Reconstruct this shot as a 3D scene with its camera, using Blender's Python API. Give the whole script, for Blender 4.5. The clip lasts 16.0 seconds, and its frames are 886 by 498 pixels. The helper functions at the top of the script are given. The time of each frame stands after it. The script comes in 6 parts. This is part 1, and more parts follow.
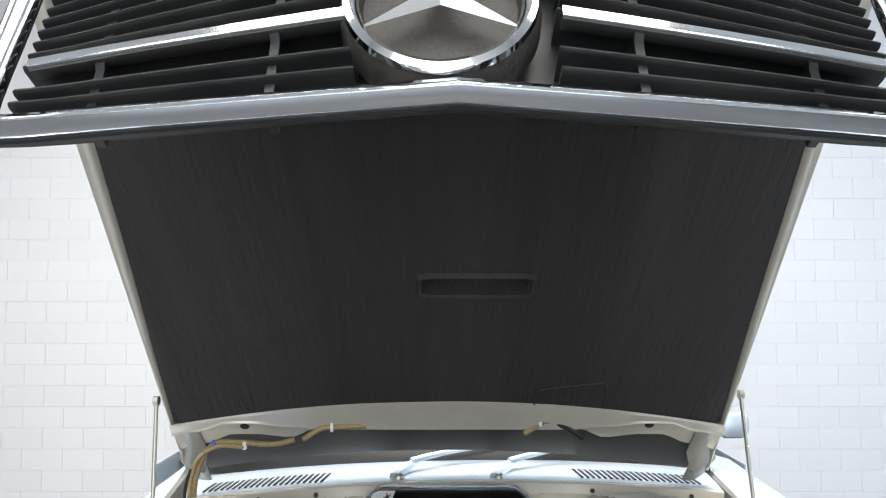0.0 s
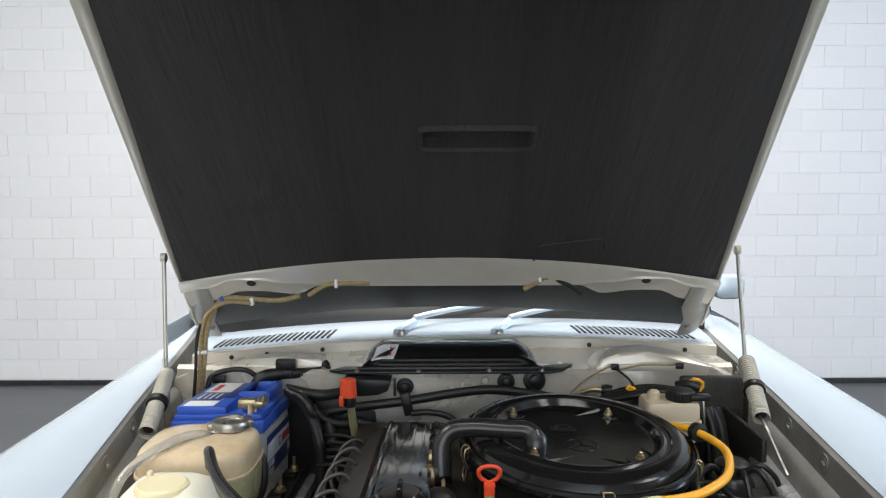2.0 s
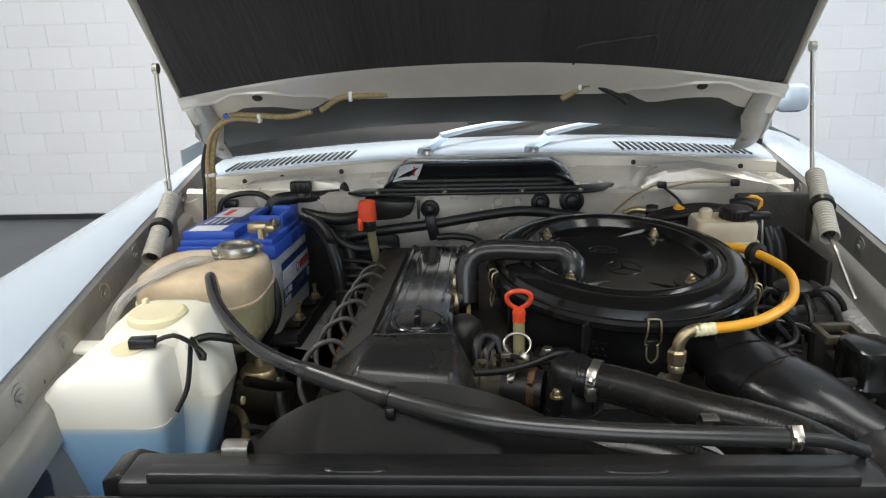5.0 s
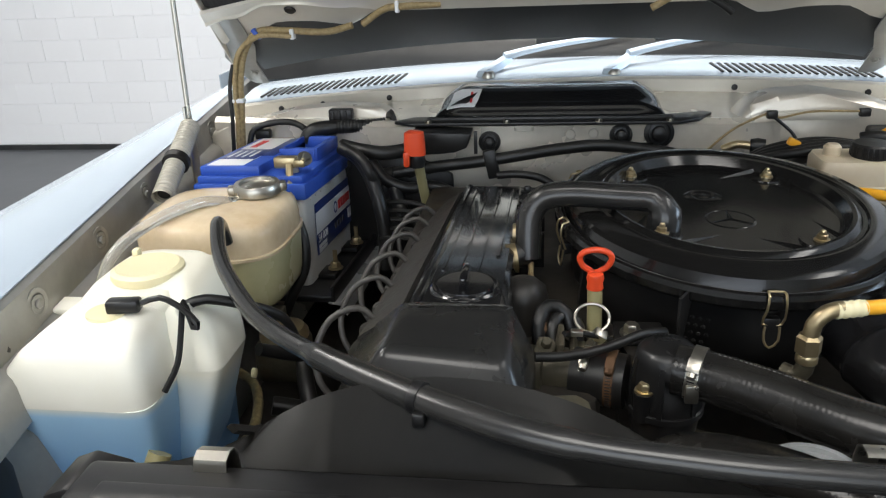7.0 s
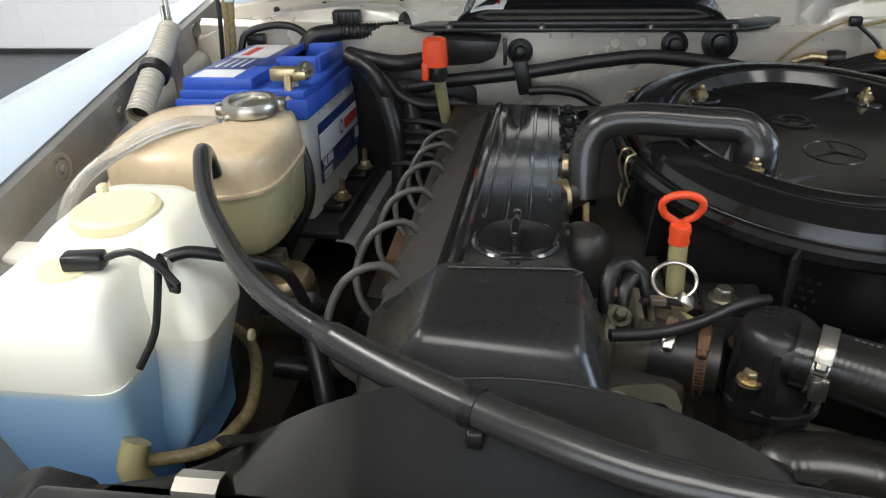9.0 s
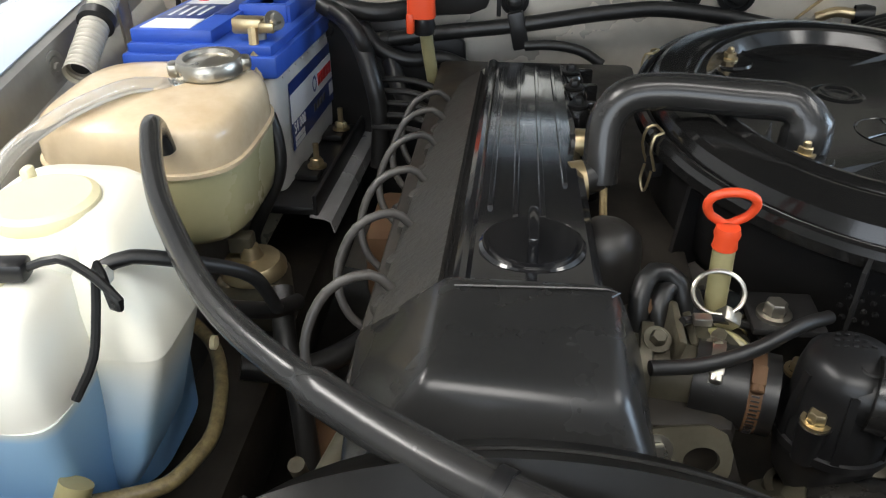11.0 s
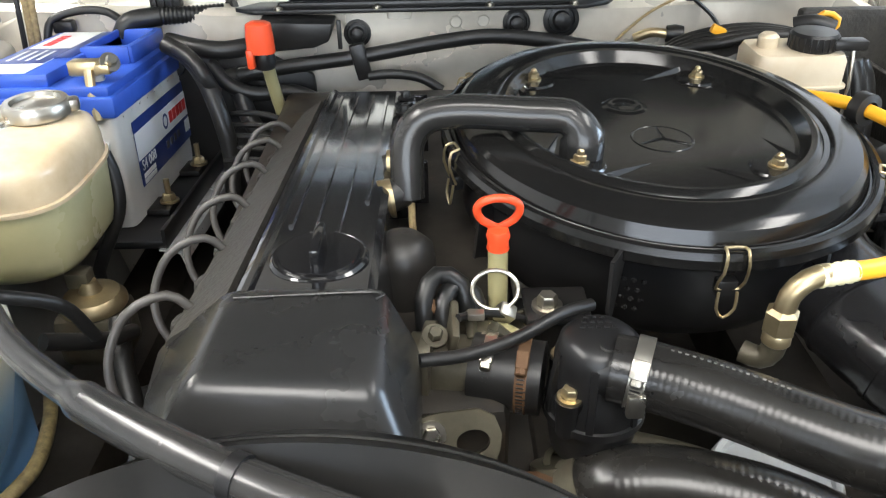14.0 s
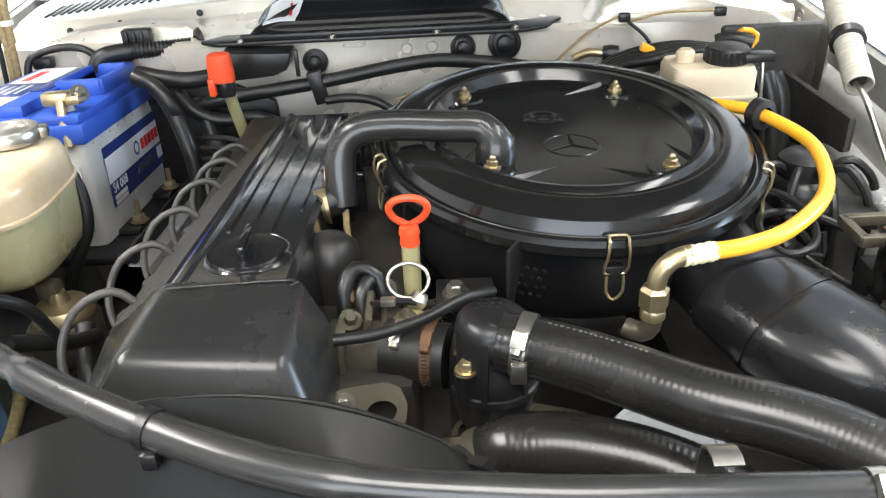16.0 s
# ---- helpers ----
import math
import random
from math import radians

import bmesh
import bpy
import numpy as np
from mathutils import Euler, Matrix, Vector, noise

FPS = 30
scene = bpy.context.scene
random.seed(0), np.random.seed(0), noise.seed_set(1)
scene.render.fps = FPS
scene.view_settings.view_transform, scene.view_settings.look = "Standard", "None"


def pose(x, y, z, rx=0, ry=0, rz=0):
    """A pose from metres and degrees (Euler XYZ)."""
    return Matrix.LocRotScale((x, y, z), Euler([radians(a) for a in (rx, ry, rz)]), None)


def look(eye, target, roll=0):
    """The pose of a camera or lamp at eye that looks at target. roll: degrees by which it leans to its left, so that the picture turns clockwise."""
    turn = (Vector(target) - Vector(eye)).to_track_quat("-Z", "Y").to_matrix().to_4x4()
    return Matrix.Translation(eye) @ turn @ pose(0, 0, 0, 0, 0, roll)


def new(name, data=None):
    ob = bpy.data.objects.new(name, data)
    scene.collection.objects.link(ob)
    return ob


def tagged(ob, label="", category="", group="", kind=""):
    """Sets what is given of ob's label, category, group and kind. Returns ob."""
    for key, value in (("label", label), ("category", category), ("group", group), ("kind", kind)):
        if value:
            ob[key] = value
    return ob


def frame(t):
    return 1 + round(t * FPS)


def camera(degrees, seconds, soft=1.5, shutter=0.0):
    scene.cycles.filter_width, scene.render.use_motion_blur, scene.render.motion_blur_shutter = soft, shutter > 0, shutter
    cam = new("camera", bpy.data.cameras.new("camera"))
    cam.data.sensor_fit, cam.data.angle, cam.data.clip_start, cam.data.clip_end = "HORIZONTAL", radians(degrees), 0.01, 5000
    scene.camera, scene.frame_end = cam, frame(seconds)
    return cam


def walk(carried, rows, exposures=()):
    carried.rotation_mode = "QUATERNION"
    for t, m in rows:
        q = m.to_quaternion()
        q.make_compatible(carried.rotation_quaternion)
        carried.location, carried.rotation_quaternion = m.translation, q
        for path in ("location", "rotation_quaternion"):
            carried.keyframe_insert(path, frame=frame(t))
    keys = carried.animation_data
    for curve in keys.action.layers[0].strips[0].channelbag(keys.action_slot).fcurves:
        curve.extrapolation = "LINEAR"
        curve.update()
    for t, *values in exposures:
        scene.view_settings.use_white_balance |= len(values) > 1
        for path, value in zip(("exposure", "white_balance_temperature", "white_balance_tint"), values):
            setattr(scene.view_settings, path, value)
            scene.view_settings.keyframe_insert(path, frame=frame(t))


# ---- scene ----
cam = camera(59.4, 16.0, 1.2)
METRES, EYE, TILT, LEAN, TURN = 1.0, 1.5, 3.5, 0.0, 0.0
ROWS = [
    (0.0, 0.0, 0.0, 0.0, 0.0, 0.0, -0.0),
    (0.5, 0.0002, -0.0034, -0.012, 0.07, -1.77, 0.05),
    (1.0, 0.0015, -0.0039, -0.0234, 0.17, -4.04, 0.2),
    (1.5, 0.0015, -0.0068, -0.035, 0.18, -6.31, 0.26),
    (2.0, 0.0042, -0.0086, -0.047, 0.21, -8.84, 0.26),
    (2.5, 0.0102, -0.0087, -0.06, 0.28, -11.08, 0.36),
    (3.0, 0.0129, -0.0007, -0.0721, 0.31, -13.5, 0.58),
    (3.5, 0.0126, 0.0186, -0.0827, 0.4, -15.62, 0.76),
    (4.0, 0.0137, 0.0531, -0.0934, 0.73, -17.76, 1.01),
    (6.5, 0.0369, 0.3101, -0.1748, 6.62, -24.62, 2.83),
    (7.0, 0.0232, 0.3616, -0.1921, 7.53, -25.82, 2.89),
    (7.5, 0.0054, 0.4054, -0.2051, 7.92, -27.13, 2.81),
    (8.0, -0.0144, 0.4486, -0.2177, 7.98, -28.82, 2.61),
    (8.5, -0.029, 0.4844, -0.2283, 7.79, -30.62, 2.47),
    (9.0, -0.04, 0.5188, -0.2407, 7.51, -32.42, 2.37),
    (11.5, -0.0802, 0.6383, -0.263, 4.92, -36.99, 0.54),
    (12.0, -0.0598, 0.6384, -0.2618, 3.81, -36.49, 0.27),
    (12.5, -0.039, 0.6329, -0.2585, 2.49, -35.98, 0.23),
    (13.0, -0.0167, 0.6218, -0.2553, 1.14, -35.46, 0.3),
    (13.5, 0.0026, 0.6087, -0.2517, 0.07, -35.11, 0.51),
    (14.0, 0.024, 0.5921, -0.2482, -0.79, -34.71, 0.94),
    (14.5, 0.0429, 0.5762, -0.2448, -1.37, -34.32, 1.35),
    (15.0, 0.0639, 0.5594, -0.2426, -1.65, -33.81, 1.89),
    (15.5, 0.0819, 0.5415, -0.2392, -1.59, -33.31, 2.32),
    (16.0, 0.0965, 0.5165, -0.2339, -1.4, -32.59, 2.47),
]
walk(cam, [(t, pose(0, 0, EYE, TILT, LEAN, TURN) @ pose(METRES * x, METRES * y, METRES * z, 90 + pitch, roll, yaw)) for t, x, y, z, yaw, pitch, roll in ROWS],
     [(0.0, 0.02), (2.0, -0.2), (4.0, -0.28), (6.5, -0.06), (9.0, 0.17), (11.5, 0.54), (13.0, 1.0), (16.0, 1.28)])

# ---- light: assumed daylight by roller door behind the camera, side window and roof sheets ----
world = bpy.data.worlds.new("world")
scene.world = world
world.use_nodes = True
wn = world.node_tree
sky = wn.nodes.new("ShaderNodeTexSky")
sky.sky_type = 'NISHITA'
sky.sun_disc = False
sky.sun_elevation = radians(45)
sky.sun_rotation = radians(200)
wn.nodes["Background"].inputs["Strength"].default_value = 0.12
wn.links.new(sky.outputs[0], wn.nodes["Background"].inputs["Color"])


def area_lamp(name, eye, target, sx, sy, watts, colour):
    data = bpy.data.lights.new(name, 'AREA')
    data.shape, data.size, data.size_y, data.energy, data.color = 'RECTANGLE', sx, sy, watts, colour
    ob = new(name, data)
    ob.matrix_world = look(eye, target)
    return ob


area_lamp("assumed_door_daylight", (-0.6, -4.05, 1.7), (-0.6, 0, 1.7), 4.6, 3.2, 132, (0.86, 0.93, 1.0))
# Bluish side light for the blue highlights; wall_east has no window opening.
area_lamp("window_daylight", (6.2, 1.6, 2.2), (0, 1.6, 1.6), 3.0, 1.6, 125, (0.58, 0.77, 1.0))
# Unseen roof lamps, placed and weighted to brighten tank, hoses and scuttle.
for rx, ry, sx, sy, rw in ((-2.6, 1.0, 0.7, 3.2, 135), (2.6, 1.0, 0.7, 3.2, 56), (0.0, -0.9, 2.2, 2.4, 130), (0.0, 2.5, 2.2, 1.4, 235)):
    area_lamp("assumed_roof_light", (rx, ry, 3.88), (rx, ry, 0), sx, sy, rw, (1.0, 0.97, 0.92))

# ---- materials ----


def material(name, base, rough=0.5, metal=0.0, alt=None, coarse=6.0, fine=90.0, mix=0.35, bump=0.15, rvar=0.12, coat=0.0,
             spec=0.5, stretch=(1, 1, 1), transmission=0.0, sss=0.0, spot=None, vary=0.0, ior=1.45, bdist=0.002):
    m = bpy.data.materials.new(name)
    m.use_nodes = True
    nt = m.node_tree
    bs = nt.nodes["Principled BSDF"]

    def node(kind, **sets):
        n = nt.nodes.new(kind)
        for k, v in sets.items():
            n.inputs[k].default_value = v
        return n
    link = nt.links.new
    co = nt.nodes.new("ShaderNodeTexCoord")
    mp = node("ShaderNodeMapping", Scale=stretch)
    link(co.outputs["Object"], mp.inputs["Vector"])
    big = node("ShaderNodeTexNoise", Scale=coarse, Detail=5.0, Roughness=0.6)
    small = node("ShaderNodeTexNoise", Scale=fine, Detail=3.0, Roughness=0.6)
    for n in (big, small):
        link(mp.outputs[0], n.inputs["Vector"])
    alt = alt or tuple(c * 0.62 for c in base)
    ramp = node("ShaderNodeMapRange", **{"From Min": 0.36, "From Max": 0.7, "To Min": 0.0, "To Max": mix})
    both = node("ShaderNodeMath")
    both.operation = 'MULTIPLY_ADD'
    both.inputs[1].default_value = 0.85
    half = node("ShaderNodeMath")
    half.operation = 'MULTIPLY'
    half.inputs[1].default_value = 0.15
    link(small.outputs["Fac"], half.inputs[0])
    link(big.outputs["Fac"], both.inputs[0])
    link(half.outputs[0], both.inputs[2])
    link(both.outputs[0], ramp.inputs["Value"])
    cm = nt.nodes.new("ShaderNodeMix")
    cm.data_type = 'RGBA'
    cm.inputs[6].default_value = (*base, 1)
    cm.inputs[7].default_value = (*alt, 1)
    link(ramp.outputs[0], cm.inputs[0])
    out = cm.outputs[2]
    if spot:
        sp = node("ShaderNodeTexNoise", Scale=spot[1] * 0.6, Detail=7.0, Roughness=0.62)
        link(co.outputs["Object"], sp.inputs["Vector"])
        sr = node("ShaderNodeMapRange", **{"From Min": spot[2], "From Max": spot[2] + 0.22, "To Min": 0.0, "To Max": spot[3]})
        link(sp.outputs["Fac"], sr.inputs["Value"])
        c2 = nt.nodes.new("ShaderNodeMix")
        c2.data_type = 'RGBA'
        link(out, c2.inputs[6])
        c2.inputs[7].default_value = (*spot[0], 1)
        link(sr.outputs[0], c2.inputs[0])
        out = c2.outputs[2]
    if vary:
        oi = nt.nodes.new("ShaderNodeObjectInfo")
        vr = node("ShaderNodeMapRange", **{"To Min": 1 - vary, "To Max": 1.0})
        link(oi.outputs["Random"], vr.inputs["Value"])
        hs = node("ShaderNodeHueSaturation")
        link(vr.outputs[0], hs.inputs["Value"])
        link(out, hs.inputs["Color"])
        out = hs.outputs[0]
    link(out, bs.inputs["Base Color"])
    rr = node("ShaderNodeMapRange", **{"From Min": 0.25, "From Max": 0.75, "To Min": max(0.02, rough - rvar * 0.6), "To Max": min(1, rough + rvar * 0.6)})
    link(big.outputs["Fac"], rr.inputs["Value"])
    link(rr.outputs[0], bs.inputs["Roughness"])
    bs.inputs["Metallic"].default_value = metal
    bs.inputs["Coat Weight"].default_value = coat
    bs.inputs["Coat Roughness"].default_value = 0.06
    bs.inputs["Specular IOR Level"].default_value = spec
    bs.inputs["Transmission Weight"].default_value = transmission
    bs.inputs["IOR"].default_value = ior
    if sss:
        bs.inputs["Subsurface Weight"].default_value = sss
        bs.inputs["Subsurface Radius"].default_value = (0.02, 0.02, 0.02)
        bs.inputs["Subsurface Scale"].default_value = 0.6
    if bump:
        bp = node("ShaderNodeBump", Strength=min(1.0, bump), Distance=bdist * (1.0 if bump >= 0.5 else 0.25))
        link(small.outputs["Fac"], bp.inputs["Height"])
        link(bp.outputs[0], bs.inputs["Normal"])
    return m


M_PAINT = material("pale_silver_blue_paint", (0.44, 0.51, 0.58), 0.26, 0.25, (0.41, 0.48, 0.55), 2.0, 30, 0.4, 0.0, 0.02, coat=0.5)
M_CREAM = material("beige_metallic_paint", (0.66, 0.62, 0.54), 0.32, 0.25, (0.50, 0.46, 0.39), 7, 70, 0.5, 0.06, 0.1, coat=0.3)
M_INNER = material("dusty_inner_wing_paint", (0.33, 0.325, 0.305), 0.38, 0.4, (0.17, 0.165, 0.15), 6, 60, 0.7, 0.10, 0.12)
# Inner wing paint, lighter and glossier to give the ledge its sheen.
M_LEDGE = material("lightened_inner_wing_paint", (0.42, 0.42, 0.42), 0.30, 0.4, (0.24, 0.24, 0.23), 9, 70, 0.7, 0.06, 0.1)
M_PAD = material("black_ribbed_foam", (0.037, 0.035, 0.0345), 0.85, 0, (0.066, 0.062, 0.060), 5, 110, 0.9, 1.0, 0.1, stretch=(1, 0.07, 0.07), spec=0.2, bdist=0.006)
M_BLACK = material("black_plastic", (0.008, 0.008, 0.0085), 0.36, 0, (0.026, 0.024, 0.022), 9, 160, 0.5, 0.10, 0.12)
M_LID = material("semi_gloss_black_lid", (0.006, 0.006, 0.006), 0.15, 0, (0.015, 0.014, 0.013), 8, 240, 0.5, 0.012, 0.04)
M_VALVE = material("gloss_black_cast_cover", (0.008, 0.008, 0.009), 0.13, 0, (0.020, 0.019, 0.017), 12, 120, 0.5, 0.03, 0.05, coat=0.6)
M_FLANK = material("crusty_matt_black", (0.020, 0.019, 0.017), 0.55, 0, (0.045, 0.040, 0.033), 30, 160, 0.8, 0.6, 0.15, bdist=0.003)
M_DARKBOSS = material("dull_grimy_black", (0.016, 0.015, 0.014), 0.38, 0, (0.032, 0.029, 0.025), 25, 140, 0.7, 0.25, 0.15)
M_SHROUD = material("grey_black_plastic", (0.012, 0.0118, 0.0115), 0.34, 0, (0.024, 0.0225, 0.020), 7, 130, 0.6, 0.05, 0.1, spec=0.3)
M_TIMING = material("satin_black_plastic_cover", (0.015, 0.015, 0.015), 0.27, 0, (0.028, 0.027, 0.025), 7, 130, 0.6, 0.05, 0.1)
M_RUBBER = material("black_rubber", (0.009, 0.009, 0.009), 0.38, 0, (0.026, 0.024, 0.022), 10, 140, 0.5, 0.08, 0.1)
M_FIREWALL = material("stained_beige_metallic", (0.72, 0.67, 0.58), 0.28, 0.35, (0.42, 0.37, 0.30), 5, 40, 0.6, 0.05, 0.08, coat=0.3, spot=((0.24, 0.19, 0.14), 9, 0.60, 0.35))
M_GLOSSRUBBER = material("smooth_shiny_rubber", (0.016, 0.016, 0.016), 0.25, 0, (0.036, 0.034, 0.031), 10, 140, 0.5, 0.04, 0.06, coat=0.12)
M_DUCT = material("shiny_black_duct", (0.011, 0.011, 0.012), 0.24, 0, (0.020, 0.018, 0.016), 9, 120, 0.5, 0.02, 0.06, spot=((0.20, 0.17, 0.11), 26, 0.66, 0.5))
M_HOSE = material("ribbed_rubber_hose", (0.012, 0.0115, 0.011), 0.25, 0, (0.022, 0.020, 0.017), 22, 90, 0.6, 0.05, 0.1)
M_CHROME = material("chrome", (0.86, 0.87, 0.89), 0.08, 1.0, (0.78, 0.78, 0.78), 8, 80, 0.3, 0.01, 0.04)
M_STEEL = material("zinc_steel", (0.44, 0.42, 0.37), 0.30, 0.95, (0.40, 0.36, 0.29), 30, 300, 0.5, 0.03, 0.08)
M_BRASS = material("yellow_zinc_steel", (0.55, 0.45, 0.27), 0.34, 0.9, (0.28, 0.21, 0.12), 25, 150, 0.6, 0.08, 0.12)
M_ALU = material("dirty_cast_aluminium", (0.125, 0.115, 0.082), 0.42, 0.5, (0.055, 0.046, 0.032), 26, 140, 0.9, 0.4, 0.15, spot=((0.11, 0.06, 0.025), 26, 0.58, 0.6))
M_DIRT = material("oily_engine_block", (0.032, 0.027, 0.021), 0.55, 0.2, (0.010, 0.009, 0.008), 16, 90, 0.8, 0.4, 0.2, spot=((0.12, 0.075, 0.032), 16, 0.60, 0.6))
M_RUST = material("surface_rust", (0.11, 0.055, 0.024), 0.75, 0.1, (0.07, 0.04, 0.02), 18, 120, 0.8, 0.4, 0.1)
M_RED = material("orange_red_plastic", (0.72, 0.075, 0.022), 0.32, 0, (0.60, 0.055, 0.018), 20, 120, 0.4, 0.05, 0.06)
M_YELLOW = material("amber_rubber_hose", (0.86, 0.42, 0.028), 0.32, 0, (0.76, 0.33, 0.02), 14, 120, 0.5, 0.05, 0.08)
M_BLUE = material("blue_plastic", (0.032, 0.095, 0.46), 0.40, 0, (0.022, 0.06, 0.31), 15, 160, 0.4, 0.06, 0.08)
M_GREYCASE = material("light_grey_battery_plastic", (0.60, 0.585, 0.55), 0.42, 0, (0.42, 0.41, 0.385), 12, 200, 0.4, 0.08, 0.08)
M_LABELBLUE = material("navy_label_print", (0.020, 0.040, 0.17), 0.3, 0, (0.018, 0.035, 0.15), 10, 60, 0.2, 0, 0.05)
M_LABELWHITE = material("white_label_print", (0.74, 0.75, 0.76), 0.35, 0, (0.68, 0.69, 0.70), 10, 60, 0.3, 0, 0.05)
M_LABELRED = material("red_label_print", (0.62, 0.03, 0.03), 0.4, 0, None, 10, 60, 0.2, 0, 0.05)
M_WASHER = material("milky_white_plastic", (0.87, 0.85, 0.76), 0.38, 0, (0.82, 0.79, 0.66), 7, 80, 0.4, 0.04, 0.06, sss=0.25)
M_CAPCREAM = material("cream_plastic_cap", (0.80, 0.72, 0.46), 0.42, 0, (0.72, 0.63, 0.38), 12, 90, 0.4, 0.05, 0.06, sss=0.1)
M_TANK = material("yellowed_tank_plastic", (0.70, 0.575, 0.395), 0.18, 0, (0.47, 0.34, 0.20), 8, 80, 0.85, 0.05, 0.06, sss=0.2, spot=((0.72, 0.62, 0.48), 9, 0.50, 0.55))
M_COOLANT = material("yellowed_plastic_over_green_coolant", (0.52, 0.49, 0.29), 0.28, 0, (0.32, 0.29, 0.16), 9, 80, 0.5, 0.05, 0.06, sss=0.2)
M_RES = material("aged_white_reservoir_plastic", (0.56, 0.49, 0.37), 0.32, 0, (0.42, 0.30, 0.16), 14, 90, 0.5, 0.05, 0.06, sss=0.2)
M_CLEARTUBE = material("clear_vinyl_tube", (0.80, 0.78, 0.72), 0.12, 0, (0.7, 0.66, 0.58), 14, 90, 0.4, 0.02, 0.05, transmission=0.75)
M_BRAID = material("tan_braided_hose", (0.36, 0.27, 0.13), 0.5, 0, (0.16, 0.11, 0.05), 160, 420, 0.8, 0.5, 0.1)
M_DARKBRAID = material("dark_braided_hose", (0.19, 0.15, 0.07), 0.4, 0, (0.045, 0.035, 0.018), 150, 420, 0.85, 0.4, 0.1)
M_SPRING = material("grey_cream_spring_paint", (0.42, 0.395, 0.335), 0.42, 0.1, (0.30, 0.28, 0.23), 16, 90, 0.5, 0.08, 0.1)
M_WALL = material("white_painted_block", (0.70, 0.71, 0.735), 0.55, 0, (0.65, 0.66, 0.685), 3, 60, 0.5, 0.15, 0.1, vary=0.035)
M_JOINT = material("painted_mortar", (0.72, 0.73, 0.75), 0.7, 0, (0.62, 0.63, 0.64), 4, 60, 0.5, 0.2, 0.1)
M_FLOOR = material("dark_grey_epoxy_floor", (0.075, 0.080, 0.088), 0.42, 0, (0.10, 0.105, 0.112), 1.2, 60, 0.5, 0.06, 0.12)
M_PLASTER = material("white_plaster", (0.78, 0.78, 0.77), 0.7, 0, (0.72, 0.72, 0.71), 2, 40, 0.4, 0.1, 0.1)
M_DARKPLATE = material("dark_grille_plastic", (0.016, 0.017, 0.018), 0.42, 0, (0.05, 0.05, 0.05), 14, 160, 0.5, 0.06, 0.1)
M_DUSTY = material("dust_coated_plate", (0.20, 0.17, 0.11), 0.6, 0.2, (0.06, 0.05, 0.04), 30, 130, 0.8, 0.2, 0.1)
M_OILGREEN = material("murky_clear_tube", (0.30, 0.27, 0.14), 0.3, 0, (0.20, 0.17, 0.08), 14, 90, 0.5, 0.04, 0.06)
M_FILTER = material("grey_white_painted_can", (0.52, 0.55, 0.56), 0.4, 0.1, (0.40, 0.42, 0.42), 12, 90, 0.4, 0.05, 0.1)
M_GLASS = material("windscreen_glass", (0.62, 0.70, 0.74), 0.04, 0, None, 3, 30, 0.1, 0, 0.02, transmission=1.0)
M_WIRE = material("grey_ignition_lead", (0.045, 0.042, 0.040), 0.38, 0, (0.10, 0.09, 0.075), 20, 120, 0.5, 0.05, 0.1)
M_PRINT = material("pale_worn_print", (0.13, 0.125, 0.115), 0.5, 0, (0.05, 0.048, 0.045), 120, 300, 0.9, 0, 0.1)



def fluid_plastic(name, level, soft):
    """Milky plastic whose colour shows the blue fluid standing behind it, up to a level in metres."""
    m = material(name, (0.88, 0.86, 0.77), 0.36, 0, (0.84, 0.81, 0.69), 7, 80, 0.4, 0.04, 0.06, sss=0.2)
    nt = m.node_tree
    bs = nt.nodes["Principled BSDF"]
    old = bs.inputs["Base Color"].links[0].from_socket
    co = nt.nodes.new("ShaderNodeTexCoord")
    xyz = nt.nodes.new("ShaderNodeSeparateXYZ")
    nt.links.new(co.outputs["Object"], xyz.inputs[0])
    wob = nt.nodes.new("ShaderNodeTexNoise")
    wob.inputs["Scale"].default_value = 9.0
    nt.links.new(co.outputs["Object"], wob.inputs["Vector"])
    add = nt.nodes.new("ShaderNodeMath")
    add.operation = 'MULTIPLY_ADD'
    add.inputs[1].default_value = soft * 1.5
    nt.links.new(wob.outputs["Fac"], add.inputs[0])
    nt.links.new(xyz.outputs["Z"], add.inputs[2])
    ramp = nt.nodes.new("ShaderNodeValToRGB")
    rng = nt.nodes.new("ShaderNodeMapRange")
    for k, v in (("From Min", level - 0.16), ("From Max", level + soft * 1.75)):
        rng.inputs[k].default_value = v
    nt.links.new(add.outputs[0], rng.inputs["Value"])
    nt.links.new(rng.outputs[0], ramp.inputs["Fac"])
    edge = 0.16 / (0.16 + soft * 1.75)
    el = ramp.color_ramp.elements
    el[0].position, el[0].color = 0.0, (0.10, 0.33, 0.80, 1)
    el[1].position, el[1].color = min(0.999, edge + 0.9 * (1 - edge)), (0.88, 0.86, 0.76, 1)
    mid = el.new(edge * 0.96)
    mid.color = (0.38, 0.62, 0.88, 1)
    mixer = nt.nodes.new("ShaderNodeMix")
    mixer.data_type = 'RGBA'
    mixer.blend_type = 'MULTIPLY'
    mixer.inputs[0].default_value = 0.35
    nt.links.new(ramp.outputs["Color"], mixer.inputs[6])
    nt.links.new(old, mixer.inputs[7])
    nt.links.new(mixer.outputs[2], bs.inputs["Base Color"])
    return m


M_FRONTTANK = fluid_plastic("milky_tank_with_blue_fluid", 0.903, 0.004)
M_SIDETANK = fluid_plastic("milky_side_chamber_with_blue_fluid", 0.872, 0.035)

# ---- mesh helpers ----


def thing(name, at, label, category, group="", kind=""):
    ob = new(name)
    ob.empty_display_size = 0.05
    ob.location = at
    return tagged(ob, label, category, group, kind)


